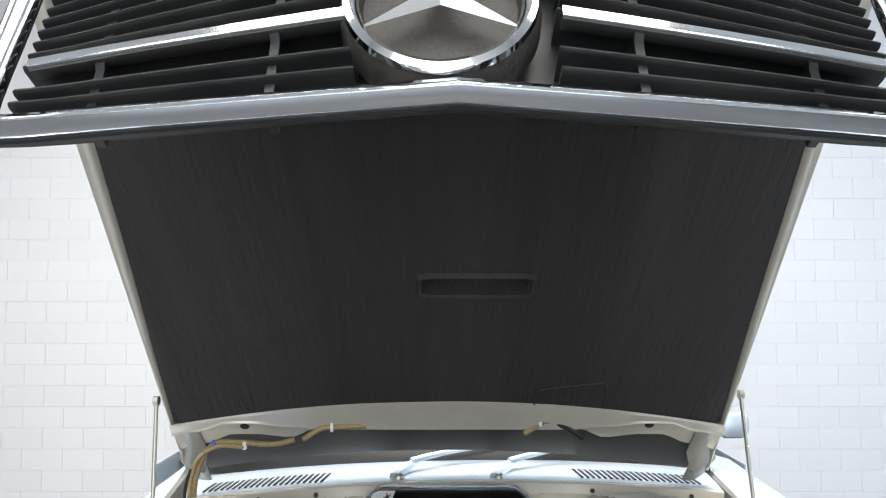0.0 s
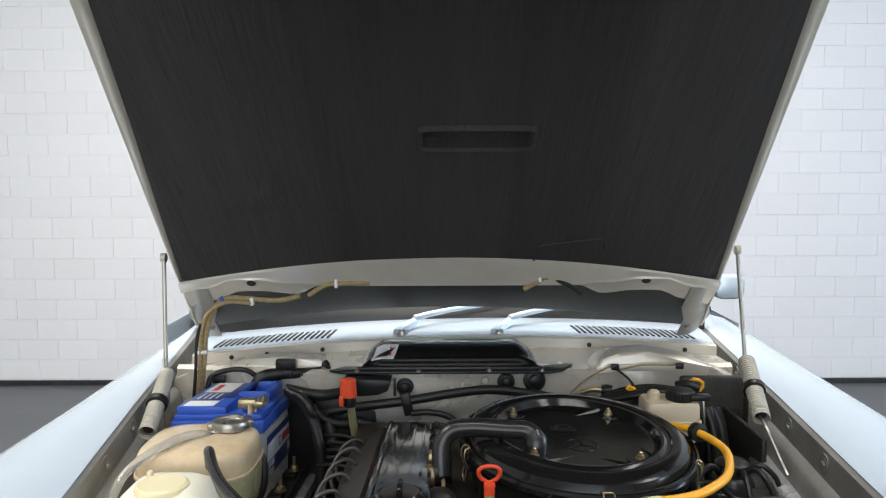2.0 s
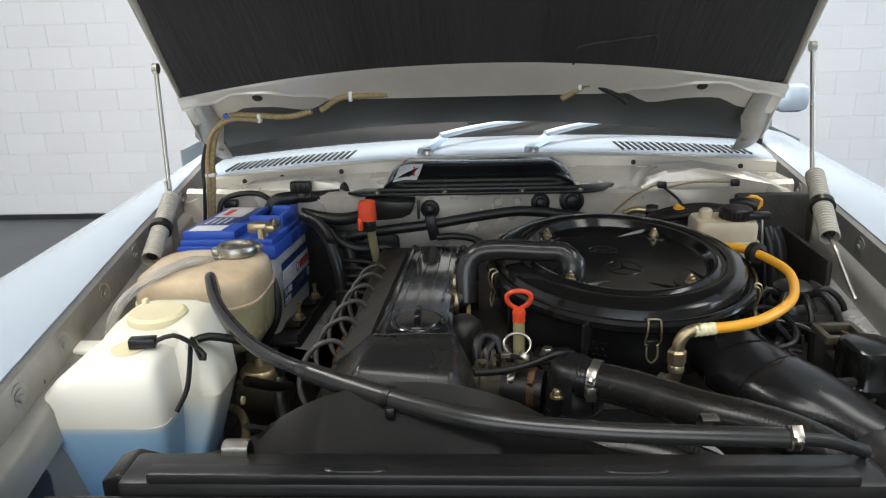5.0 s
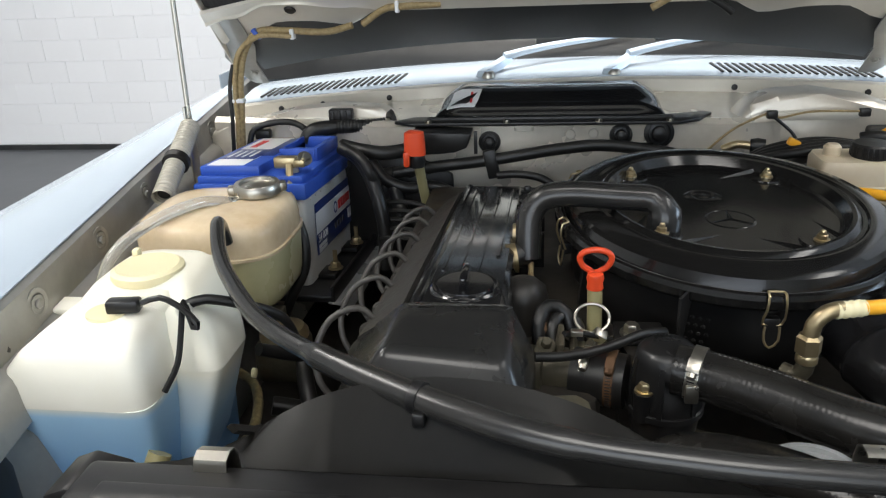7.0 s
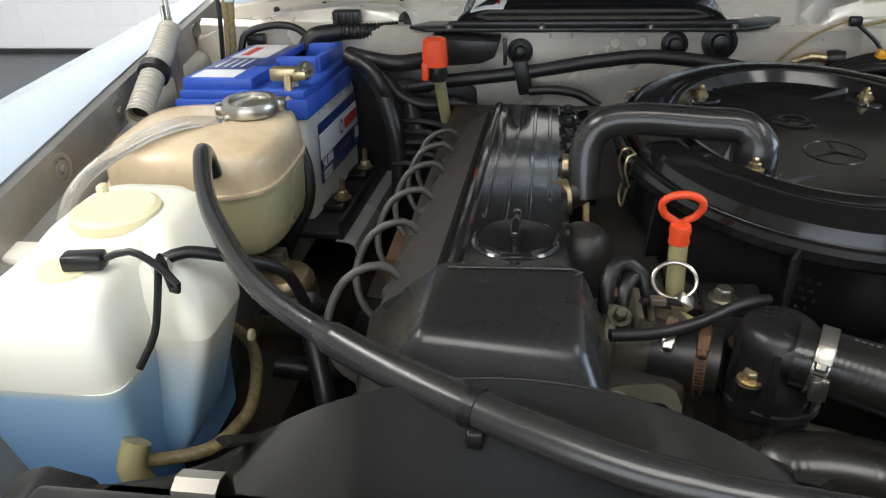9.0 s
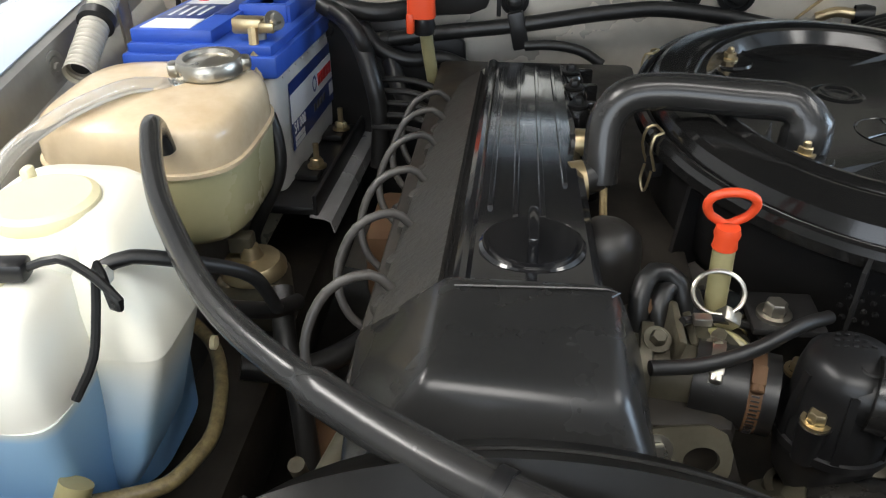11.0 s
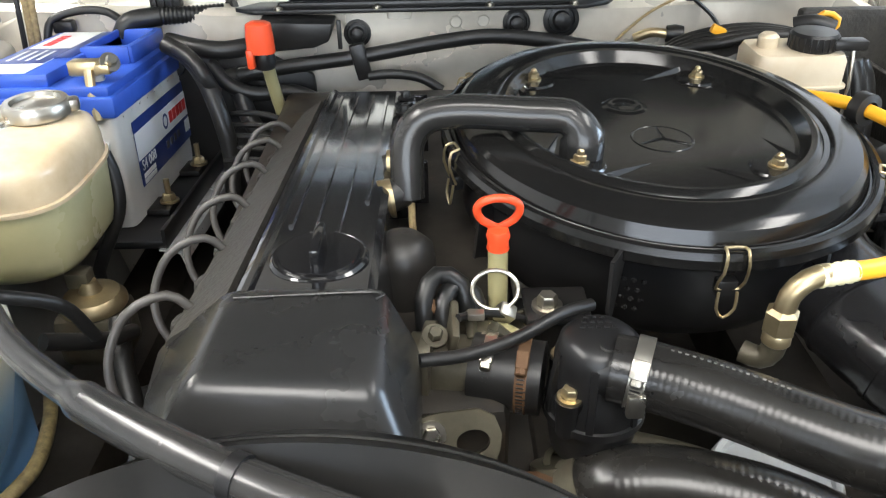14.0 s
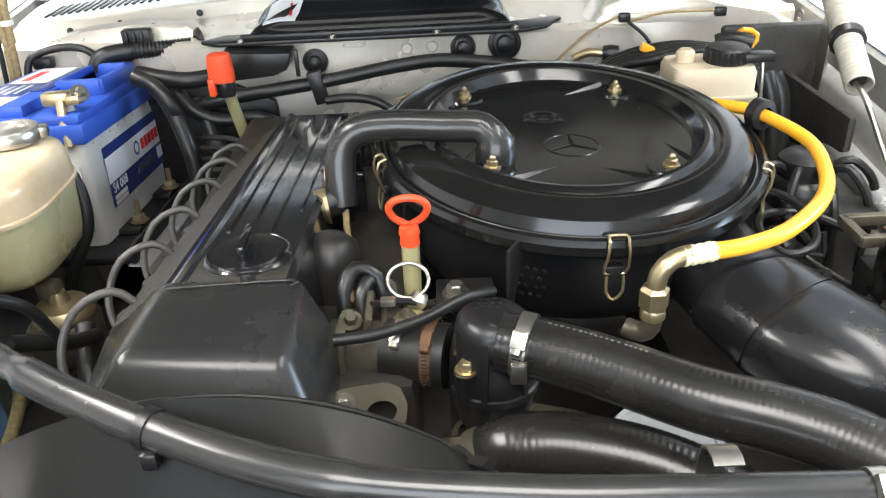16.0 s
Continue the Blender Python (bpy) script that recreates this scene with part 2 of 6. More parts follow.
def part(name, bm, mat, parent=None, label="", sharp=38):
    bmesh.ops.recalc_face_normals(bm, faces=bm.faces)
    me = bpy.data.meshes.new(name)
    bm.to_mesh(me)
    bm.free()
    me.shade_smooth()
    me.set_sharp_from_angle(angle=radians(sharp))
    me.materials.append(mat)
    ob = new(name, me)
    if parent is not None:
        ob.parent = parent
        if parent.type == 'EMPTY':
            ob.matrix_parent_inverse = Matrix.Translation(-parent.location)
    return tagged(ob, label)


def box(size, at, bevel=0.0, bm=None, turn=None, seg=2):
    bm = bm or bmesh.new()
    m = Matrix.Translation(at) @ (turn or Matrix()) @ Matrix.Diagonal((*size, 1))
    made = bmesh.ops.create_cube(bm, size=1, matrix=m)["verts"]
    if bevel:
        edges = list({e for v in made for e in v.link_edges})
        bmesh.ops.bevel(bm, geom=edges, offset=bevel, segments=seg, affect='EDGES', profile=0.5)
    return bm


def loft(rings, bm=None, caps=True, closed=True):
    bm = bm or bmesh.new()
    rows = [[bm.verts.new(p) for p in ring] for ring in rings]
    n = len(rows[0])
    for a, b in zip(rows, rows[1:]):
        for i in range(n if closed else n - 1):
            j = (i + 1) % n
            bm.faces.new((a[i], a[j], b[j], b[i]))
    if caps and closed:
        bm.faces.new(rows[0])
        bm.faces.new(rows[-1])
    return bm


def spline(points, step=0.008):
    p = [Vector(q) for q in points]
    p = [2 * p[0] - p[1]] + p + [2 * p[-1] - p[-2]]
    out = []
    for i in range(1, len(p) - 2):
        a, b, c, d = p[i - 1:i + 3]
        k = max(2, int((c - b).length / step))
        for s in range(k):
            t = s / k
            out.append(0.5 * (2 * b + (c - a) * t + (2 * a - 5 * b + 4 * c - d) * t * t + (3 * b - a - 3 * c + d) * t ** 3))
    out.append(p[-2])
    return out


def tube(points, r, seg=12, bm=None, step=0.008, caps=True):
    """r: radius, or a function of metres along the tube and its whole length."""
    pts = spline(points, step)
    total = sum((b - a).length for a, b in zip(pts, pts[1:]))
    rings, far = [], 0.0
    way = (pts[1] - pts[0]).normalized()
    side = way.orthogonal().normalized()
    for i, q in enumerate(pts):
        nxt = pts[min(i + 1, len(pts) - 1)] - pts[max(i - 1, 0)]
        w = nxt.normalized()
        side = (side - w * side.dot(w)).normalized()
        up = w.cross(side)
        if i:
            far += (q - pts[i - 1]).length
        rad = r(far, total) if callable(r) else r
        rings.append([q + rad * (math.cos(a) * side + math.sin(a) * up) for a in (2 * math.pi * k / seg for k in range(seg))])
    return loft(rings, bm, caps)


def lathe(profile, m=None, seg=40, bm=None, caps=False):
    m = m or Matrix()
    rings = [[m @ Vector((r * math.cos(2 * math.pi * k / seg), r * math.sin(2 * math.pi * k / seg), z)) for k in range(seg)] for r, z in profile]
    return loft(rings, bm, caps)


def extrude(poly, depth, m=None, bevel=0.0, bm=None):
    """A flat outline in x, y, given depth along z, then laid by m."""
    bm = bm or bmesh.new()
    m = m or Matrix()
    low = [bm.verts.new(m @ Vector((x, y, 0))) for x, y in poly]
    high = [bm.verts.new(m @ Vector((x, y, depth))) for x, y in poly]
    n = len(poly)
    faces = [bm.faces.new(low), bm.faces.new(high)]
    for i in range(n):
        faces.append(bm.faces.new((low[i], low[(i + 1) % n], high[(i + 1) % n], high[i])))
    if bevel:
        edges = list({e for f in faces for e in f.edges})
        bmesh.ops.bevel(bm, geom=edges, offset=bevel, segments=2, affect='EDGES', profile=0.5)
    return bm


def rounded(cx, cy, a, b, n=4.0, k=40):
    """A rounded-rectangle outline (superellipse)."""
    out = []
    for i in range(k):
        t = 2 * math.pi * i / k
        c, s = math.cos(t), math.sin(t)
        out.append((cx + a * math.copysign(abs(c) ** (2 / n), c), cy + b * math.copysign(abs(s) ** (2 / n), s)))
    return out


def sheet(grid, thick=0.0015, bm=None):
    """A bent sheet through a grid of points, with thickness."""
    bm = bm or bmesh.new()
    rows = [[bm.verts.new(p) for p in row] for row in grid]
    for a, b in zip(rows, rows[1:]):
        for i in range(len(a) - 1):
            bm.faces.new((a[i], a[i + 1], b[i + 1], b[i]))
    if thick:
        bmesh.ops.recalc_face_normals(bm, faces=bm.faces)
        bmesh.ops.solidify(bm, geom=list(bm.faces), thickness=thick)
    return bm


def align(at, axis, spin=0.0):
    """The pose whose z runs along axis."""
    return Matrix.Translation(at) @ Vector(axis).to_track_quat('Z', 'Y').to_matrix().to_4x4() @ Matrix.Rotation(radians(spin), 4, 'Z')


def bolt(at, axis, r=0.007, h=0.006, washer=1.7, bm=None):
    m = align(at, axis)
    bm = bm or bmesh.new()
    lathe([(0.0001, 0), (r * washer, 0), (r * washer, h * 0.3), (r, h * 0.31)], m, 16, bm)
    lathe([(r, h * 0.3), (r, h), (r * 0.8, h * 1.2), (0.0001, h * 1.2)], m, 6, bm)
    return bm


def text_mesh(words, size, m, thick=0.0004, align_x='CENTER'):
    cu = bpy.data.curves.new("lettering", 'FONT')
    cu.body, cu.size, cu.extrude, cu.align_x, cu.align_y = words, size, thick, align_x, 'CENTER'
    cu.resolution_u = 2
    tmp = new("lettering_source", cu)
    me = bpy.data.meshes.new_from_object(tmp)
    bpy.data.objects.remove(tmp)
    me.transform(m)
    bm = bmesh.new()
    bm.from_mesh(me)
    bpy.data.meshes.remove(me)
    return bm

# ---- the workshop ----
WALL_Y = 5.35


def slab(name, size, at, mat, label, bevel=0.0):
    return tagged(part(name, box(size, at, bevel), mat), label, name.split("_")[0], "", "structure")


slab("floor", (13.0, 11.0, 0.1), (0, 0.95, -0.05), M_FLOOR, "dark grey sealed workshop floor")
wall_north = slab("wall_north", (13.0, 0.2, 4.0), (0, WALL_Y + 0.1, 2.0), M_JOINT, "white painted concrete block wall with fine joints")
# Remaining walls and ceiling: unseen, added to close the room around the lamps.
slab("wall_west", (0.2, 11.0, 4.0), (-6.4, 0.95, 2.0), M_PLASTER, "unseen plain white side wall")
slab("wall_east", (0.2, 11.0, 4.0), (6.4, 0.95, 2.0), M_PLASTER, "unseen plain white side wall")
slab("ceiling", (13.0, 11.0, 0.1), (0, 0.95, 4.05), M_PLASTER, "unseen plain white workshop ceiling")
slab("wall_south_west", (3.5, 0.2, 4.0), (-4.75, -4.2, 2.0), M_PLASTER, "unseen plain white wall beside the assumed roller door")
slab("wall_south_east", (4.7, 0.2, 4.0), (4.15, -4.2, 2.0), M_PLASTER, "unseen plain white wall beside the assumed roller door")
slab("wall_south_lintel", (4.8, 0.2, 0.6), (-0.6, -4.2, 3.7), M_PLASTER, "unseen plain white wall above the assumed roller door")
slab("skirting_joint", (12.8, 0.02, 0.035), (0, WALL_Y - 0.012, 0.0175), M_DARKPLATE, "dark sealed joint where wall meets floor")

# ---- car body ----
CX = 0.022
car = thing("car_body", (CX, 1.5, 0.0), "pale silver saloon car front with raised bonnet and exposed engine bay", "car")


def flange_x(y, sgn=1):
    """Half-width of the engine bay at the fender's bolt flange, each side."""
    if sgn < 0:
        return 0.540 + 0.158 * (y - 0.9) - 0.02 * max(0, y - 1.5)
    return 0.578 + 0.112 * (y - 0.9) - 0.01 * max(0, y - 1.5)


YS = [0.55 + 0.1 * i for i in range(19)]
for sgn in (-1, 1):
    grid = []
    for y in YS:
        fx = flange_x(y, sgn)
        top = 1.008 + 0.02 * (y - 1.2)
        wide = (0.785 - 0.02 * (y - 1.3) if sgn < 0 else 0.83 + 0.02 * (y - 1.45)) - fx
        prof = [(fx, top - 0.004), (fx + 0.06 * wide, top), (fx + 0.5 * wide, top - 0.004), (fx + 0.85 * wide, top - 0.014), (fx + wide, top - 0.028), (fx + 1.1 * wide, top - 0.06), (fx + 1.16 * wide, top - 0.12), (fx + 1.18 * wide, top - 0.3), (fx + 1.15 * wide, 0.45)]
        grid.append([(CX + sgn * px, y, pz) for px, pz in prof])
    fender = part("fender", sheet(grid, 0.002), M_PAINT, car, "pale silver blue painted fender", 60)
    grid = []
    for y in YS:
        fx = flange_x(y, sgn) - 0.002
        top = 1.002 + 0.02 * (y - 1.2)
        k = 0.3 if y < 0.96 else 1.0
        prof = [(fx + 0.004, top), (fx - 0.004, top - 0.006), (fx - 0.006, top - 0.055), (fx - 0.020, top - 0.062), (fx - 0.024, top - 0.07), (fx - 0.03, top - 0.11), (fx - 0.055 * k, top - 0.125), (fx - 0.07 * k, top - 0.15), (fx - 0.10 * k, 0.62), (fx - 0.14 * k, 0.45)]
        grid.append([(CX + sgn * px, y, pz) for px, pz in prof])
    wing = part("inner_wing", sheet(grid, 0.002), M_INNER, car, "dusty beige inner wing panel", 40)
    for y in (0.93, 1.07, 1.25, 1.43, 1.62, 1.80):
        fx = flange_x(y, sgn) - 0.008
        top = 1.002 + 0.02 * (y - 1.2)
        b = bolt((CX + sgn * fx, y, top - 0.03), (-sgn, 0, 0), 0.0055, 0.004, 1.9)
        lathe([(0.018, -0.001), (0.018, 0.001), (0.013, 0.0005)], align((CX + sgn * fx, y, top - 0.03), (-sgn, 0, 0)), 18, b)
        part("flange_bolt", b, M_INNER, car)
    rings = []
    for y in (1.0, 1.02, 1.15, 1.3, 1.45, 1.58, 1.60):
        end = 0.6 if y in (1.0, 1.60) else 1.0
        cxw, czw = CX + sgn * (flange_x(y, sgn) - 0.040), 0.884 + 0.02 * (y - 1.2)
        rings.append([(cxw + 0.021 * end * a, y, czw + 0.016 * end * b) for a, b in rounded(0, 0, 1, 1, 2.6, 20)])
    part("wing_ledge", loft(rings), M_LEDGE, car, "silver grey rounded ledge pressed along the inner wing", 50)
    part("rubber_stop", box((0.022, 0.04, 0.024), (CX + sgn * 0.560, 0.985, 0.957), 0.004, None, Matrix.Rotation(radians(12 * sgn), 4, 'Y')), M_BLACK, car, "black rubber bonnet buffer")

# firewall and cowl
def crown(x):
    return 0.032 * (1 - ((x - CX) / 0.64) ** 2) + 0.010 * (x - CX) / 0.64


def fire_y(x):
    u = (x - CX)
    return 1.745 + 0.05 * max(0, abs(u) - 0.30) / 0.3


xs = [CX - 0.66 + 1.32 * i / 44 for i in range(45)]
grid = []
for z in (0.5, 0.7, 0.85, 0.93, 0.985, 1.0):
    grid.append([(x, fire_y(x) - 0.01 * (z < 0.9), z) for x in xs])
grid.append([(x, fire_y(x) + 0.012, 1.008) for x in xs])
grid.append([(x, 1.83, 1.004) for x in xs])
grid.append([(x, 1.915, 0.993 + crown(x)) for x in xs])
part("firewall", sheet(grid, 0.002), M_FIREWALL, car, "stained beige metallic firewall", 30)


grid = [[(x, 1.916 + dy, 0.988 + dz + crown(x)) for x in xs] for dy, dz in ((0.0, 0.0), (0.0, 0.028), (0.004, 0.031), (0.012, 0.032))]
part("cowl_lip", sheet(grid, 0.002), M_CREAM, car, "beige cowl lip with small screws", 40)
for u in (-0.56, -0.47, -0.33, 0.34, 0.47, 0.58):
    part("cowl_screw", lathe([(0.0001, 0.004), (0.005, 0.003), (0.006, 0)], align((CX + u, 1.914, 1.002 + crown(CX + u)), (0, -1, 0)), 12), M_BLACK, car)
grid = [[(x, 1.93 + dy, 1.022 + dz + crown(x) * k) for x in xs] for dy, dz, k in ((0.0, -0.002, 1), (0.02, 0.004, 1), (0.10, 0.013, 1.0), (0.16, 0.014, 1.0), (0.22, 0.006, 1.0))]
part("cowl_panel", sheet(grid, 0.002), M_PAINT, car, "pale painted ventilated scuttle panel", 40)
for side in (-1, 1):
    for i in range(21):
        u = side * (0.315 + 0.0145 * i)
        x = CX + u
        b = box((0.0062, 0.062, 0.003), (x, 1.974, 1.0296 + crown(x)), 0.001, None, Matrix.Rotation(radians(6.5), 4, 'X') @ Matrix.Rotation(radians(13 * side), 4, 'Z'))
        part("vent_slot", b, M_BLACK, car)
grid = [[(CX + u * (0.72 - 0.1 * k), 2.15 + 0.55 * k - 0.05 * (1 - u * u), 1.07 + 0.42 * k) for u in [i / 10 - 1 for i in range(21)]] for k in (0, 0.33, 0.66, 1.0)]
screen = part("windscreen", sheet(grid, 0.005), M_GLASS, car, "laminated windscreen glass", 60)
grid = [[(CX + u * 0.86, 2.55 + 0.4 * k, 1.02 - 0.1 * k) for u in (-1, 0, 1)] for k in (0, 1)]
part("dashboard", sheet(grid, 0.02), M_BLACK, car, "dark dashboard behind the windscreen")
for side in (-1, 1):
    grid = [[(CX + side * (w - 0.10 * k), 2.24 + 0.5 * k, 1.06 + 0.42 * k) for w in (0.62, 0.69)] for k in (0, 0.5, 1)]
    part("windscreen_pillar", sheet(grid, 0.03), M_PAINT, car)
    if side > 0:
        part("door_mirror", box((0.10, 0.06, 0.08), (CX + side * 0.88, 2.45, 1.10), 0.025), M_PAINT, car, "pale door mirror")
grid = [[(CX + u * 0.62, 2.72 + 1.1 * k, 1.50 + 0.03 * k - 0.03 * u * u) for u in (-1, -0.5, 0, 0.5, 1)] for k in (0, 1)]
part("roof", sheet(grid, 0.003), M_PAINT, car, "pale roof behind the windscreen", 60)
for side in (-1, 1):
    grid = [[(CX + side * 0.88, 2.35 + 1.6 * k, z) for z in (0.45, 0.75, 1.0)] for k in (0, 1)]
    part("side_panel", sheet(grid, 0.003), M_PAINT, car)
part("cabin_back", box((1.5, 0.05, 1.1), (CX, 3.9, 0.95)), M_BLACK, car, "dark cabin interior")
part("underbody", box((1.5, 3.2, 0.03), (CX, 2.2, 0.40)), M_DIRT, car, "dark oily under tray")
# front slam panel and radiator support
part("front_panel", box((1.5, 0.05, 0.30), (CX, 0.595, 0.80), 0.008), M_PAINT, car, "pale painted front slam panel")
part("under_tray", box((1.2, 1.3, 0.02), (CX, 1.2, 0.46)), M_DIRT, car)

# Seal made taller to mask the roof lamp reflected in the windscreen.
grid = [[(CX + u * 0.70, 2.150 - 0.05 * (1 - u * u) + dy, 1.045 + dz) for u in [i / 10 - 1 for i in range(21)]] for dy, dz in ((-0.02, -0.02), (-0.018, 0.03), (0.012, 0.075), (0.03, 0.080))]
part("windscreen_seal", sheet(grid, 0.004), M_RUBBER, car, "raised black rubber windscreen seal masking a lamp reflection", 50)
# Black box added to fill the dark corner between inner wing and radiator.
part("headlamp_back", box((0.10, 0.14, 0.10), (-0.540, 0.865, 0.835), 0.02), M_BLACK, car, "black box added to darken the front corner")

# wipers
for wx in (-0.109, 0.138):
    wy, wz = 1.948, 1.046
    wip = thing("windscreen_wiper", (wx, wy, wz), "silver windscreen wiper arm parked on the scuttle", "wiper", "windscreen wipers")
    part("pivot", lathe([(0.013, 0), (0.014, 0.012), (0.010, 0.018), (0.0001, 0.019)], Matrix.Translation((wx, wy, wz)), 18), M_STEEL, wip)
    part("arm_head", loft([[(x + a, y, z + h) for a, h in ((-w, 0), (-w * 0.7, 0.012), (w * 0.7, 0.012), (w, 0))] for x, y, z, w in ((wx - 0.012, wy - 0.008, wz + 0.008, 0.012), (wx + 0.012, wy + 0.02, wz + 0.018, 0.013), (wx + 0.036, wy + 0.046, wz + 0.030, 0.011))]), M_PAINT, wip)
    part("arm", tube([(wx + 0.03, wy + 0.042, wz + 0.040), (wx + 0.08, wy + 0.068, wz + 0.048), (wx + 0.155, wy + 0.102, wz + 0.056), (wx + 0.30, wy + 0.15, wz + 0.066)], lambda s, n: 0.0085 - 0.004 * s / n, 10), M_PAINT, wip)
    part("blade", box((0.44, 0.008, 0.016), (wx + 0.31, wy + 0.165, wz + 0.058), 0.003, None, Matrix.Rotation(radians(8), 4, 'Z')), M_BLACK, wip)

# ---- bonnet, held open ----
HA = radians(40)
hd = Vector((0, -math.cos(HA), math.sin(HA)))
hn = Vector((0, -math.sin(HA), -math.cos(HA)))
H0 = Vector((CX - 0.012, 1.765, 1.205))


def hood(u, v, w=0.0):
    return H0 + Vector((u, 0, 0)) + hd * v + hn * w


def half(v):
    return 0.625 - 0.078 * max(v, -0.3)


bonnet = thing("bonnet", (CX, 1.95, 1.05), "raised pale car bonnet with black foam lining and chrome grille", "car bonnet")
vs = [-0.20, -0.13, -0.07, 0.0, 0.2, 0.4, 0.6, 0.8, 1.0, 1.10]
us = [i / 12 - 1 for i in range(25)]
grid = [[hood(u * (half(v) - 0.004), v, -0.035 - 0.03 * (1 - u * u)) for u in us] for v in vs]
part("outer_skin", sheet(grid, 0.002), M_PAINT, bonnet, "", 60)
for sgn in (-1, 1):
    grid = [[hood(sgn * (half(v) + a), v, w) for a, w in ((-0.004, -0.035), (-0.002, -0.012), (-0.004, -0.003), (-0.008 - 0.006 * v, 0.0), (-0.010 - 0.020 * max(v, 0), -0.003), (-0.012 - 0.024 * max(v, 0), -0.012))] for v in vs]
    part("side_flange", sheet(grid, 0.002), M_CREAM, bonnet, "cream painted bonnet edge", 50)


def pad_low(u):
    return 0.012 + 0.096 * (1 - abs(u) ** 2.0)


# lining with the pressed slot and flap
nu, nv = 96, 70
bm = bmesh.new()
rows = []
slot = (-0.048, 0.148, 0.466, 0.514)
for j in range(nv + 1):
    row = []
    for i in range(nu + 1):
        u = 2 * i / nu - 1
        v = pad_low(u) + (1.06 - pad_low(u)) * j / nv
        x = u * (half(v) - 0.006 - 0.024 * v)
        w = 0.0 + 0.0022 * noise.noise(Vector((x * 3, v * 2, 1))) * 3
        w += 0.0010 * math.sin(x * 330 + 2.5 * noise.noise(Vector((x * 4, v * 3, 4)))) * max(0, noise.noise(Vector((x * 2.2 + 1.5, v * 1.2, 7))) + 0.25)
        edge = min(1 - abs(u), 1) * 14
        w -= 0.012 * max(0, 1 - edge) ** 2
        d = math.hypot(x + 0.395, (v - 0.375))
        w += 0.006 * math.exp(-((d - 0.06) / 0.012) ** 2) * (1 if x > -0.40 else 0.3)
        w += 0.008 * math.exp(-((x + 0.34) ** 2 + (v - 0.33) ** 2) / 0.00018)
        w += 0.010 * math.exp(-((x + 0.245) / 0.018) ** 2) * max(0, min(1, (v - 0.35) * 3))
        row.append(bm.verts.new(hood(x, v, w)))
    rows.append(row)
for a, b in zip(rows, rows[1:]):
    for i in range(nu):
        c = (a[i].co + b[i + 1].co) / 2 - H0
        if slot[0] < c.x < slot[1] and slot[2] < c.dot(hd) < slot[3]:
            continue
        bm.faces.new((a[i], a[i + 1], b[i + 1], b[i]))
lining = part("foam_lining", bm, M_PAD, bonnet, "black ribbed foam lining with a pressed slot", 80)
sc = ((slot[0] + slot[1]) / 2, (slot[2] + slot[3]) / 2)
outer = rounded(sc[0], sc[1], 0.108, 0.034, 8, 40)
inner = rounded(sc[0], sc[1], 0.098, 0.021, 8, 40)
rings = [[hood(x, v, 0.001) for x, v in outer], [hood(x, v, 0.008) for x, v in rounded(sc[0], sc[1], 0.104, 0.027, 8, 40)], [hood(x, v, 0.005) for x, v in inner], [hood(x, v, -0.022) for x, v in inner]]
b = loft(rings, None, False)
b.faces.new([v for v in b.verts][-40:])
part("lining_slot", b, M_PAD, lining, "recessed slot with a moulded edge")
b = tube([hood(x, v, 0.001) for x, v in ((0.186, 0.10), (0.191, 0.15), (0.25, 0.168), (0.31, 0.178), (0.331, 0.172), (0.337, 0.085))], 0.0026, 6)
part("lining_flap", b, M_PAD, lining, "cut flap in the foam")

# cream rear rail of the bonnet with its dark channel
us2 = [i / 30 - 1 for i in range(61)]


def ramp(a, lo, hi):
    t = max(0.0, min(1.0, (a - lo) / (hi - lo)))
    return t * t * (3 - 2 * t)


def crest(u):
    """Where the rail's bright crest runs, over the two stamped tabs and the middle."""
    a = abs(u)
    return 0.016 + 0.012 * ramp(a, 0.46, 0.52) + 0.014 * ramp(a, 0.58, 0.70) - 0.036 * ramp(a, 0.78, 0.90) - 0.02 * ramp(a, 0.92, 1.0)


def rail_low(u):
    a = abs(u)
    return crest(u) - 0.012 - 0.062 * ramp(a, 0.44, 0.58) - 0.012 * ramp(a, 0.8, 1.0)


grid = []
for step, k, w in ((0, 0.0, 0.002), (0, 0.15, 0.006), (0, 0.85, 0.009), (0, 1.0, 0.013), (1, 0.06, 0.011), (1, 0.14, 0.002), (1, 0.85, 0.001), (1, 1.0, -0.004), (1, 1.02, -0.02)):
    row = []
    for u in us2:
        a, b = (pad_low(u) + 0.003, crest(u)) if step == 0 else (crest(u), rail_low(u))
        dish = -0.010 * math.exp(-((abs(u) - 0.77) / 0.09) ** 2) if step and 0.14 < k < 1 else 0
        row.append(hood(u * 0.620, a + (b - a) * k, w + dish))
    grid.append(row)
part("rear_rail", sheet(grid, 0.002), M_CREAM, bonnet, "cream pressed rear rail with two stamped tabs", 30)
for u, v in ((-0.453, 0.010), (0.450, 0.016)):
    part("rail_hole", lathe([(0.0001, 0.0), (0.009, 0.0), (0.011, -0.002)], align(hood(u, v, 0.0035), hn), 16), M_BLACK, bonnet)
grid = [[hood(u * (0.600 - 0.01 * k), -0.0 - (0.140 + 0.090 * u * u) * k, -0.014 - 0.012 * k) for u in us2] for k in (0, 0.3, 0.7, 1.0)]
part("rear_channel", sheet(grid, 0.002), M_DARKPLATE, bonnet, "dark rear channel of the bonnet", 60)
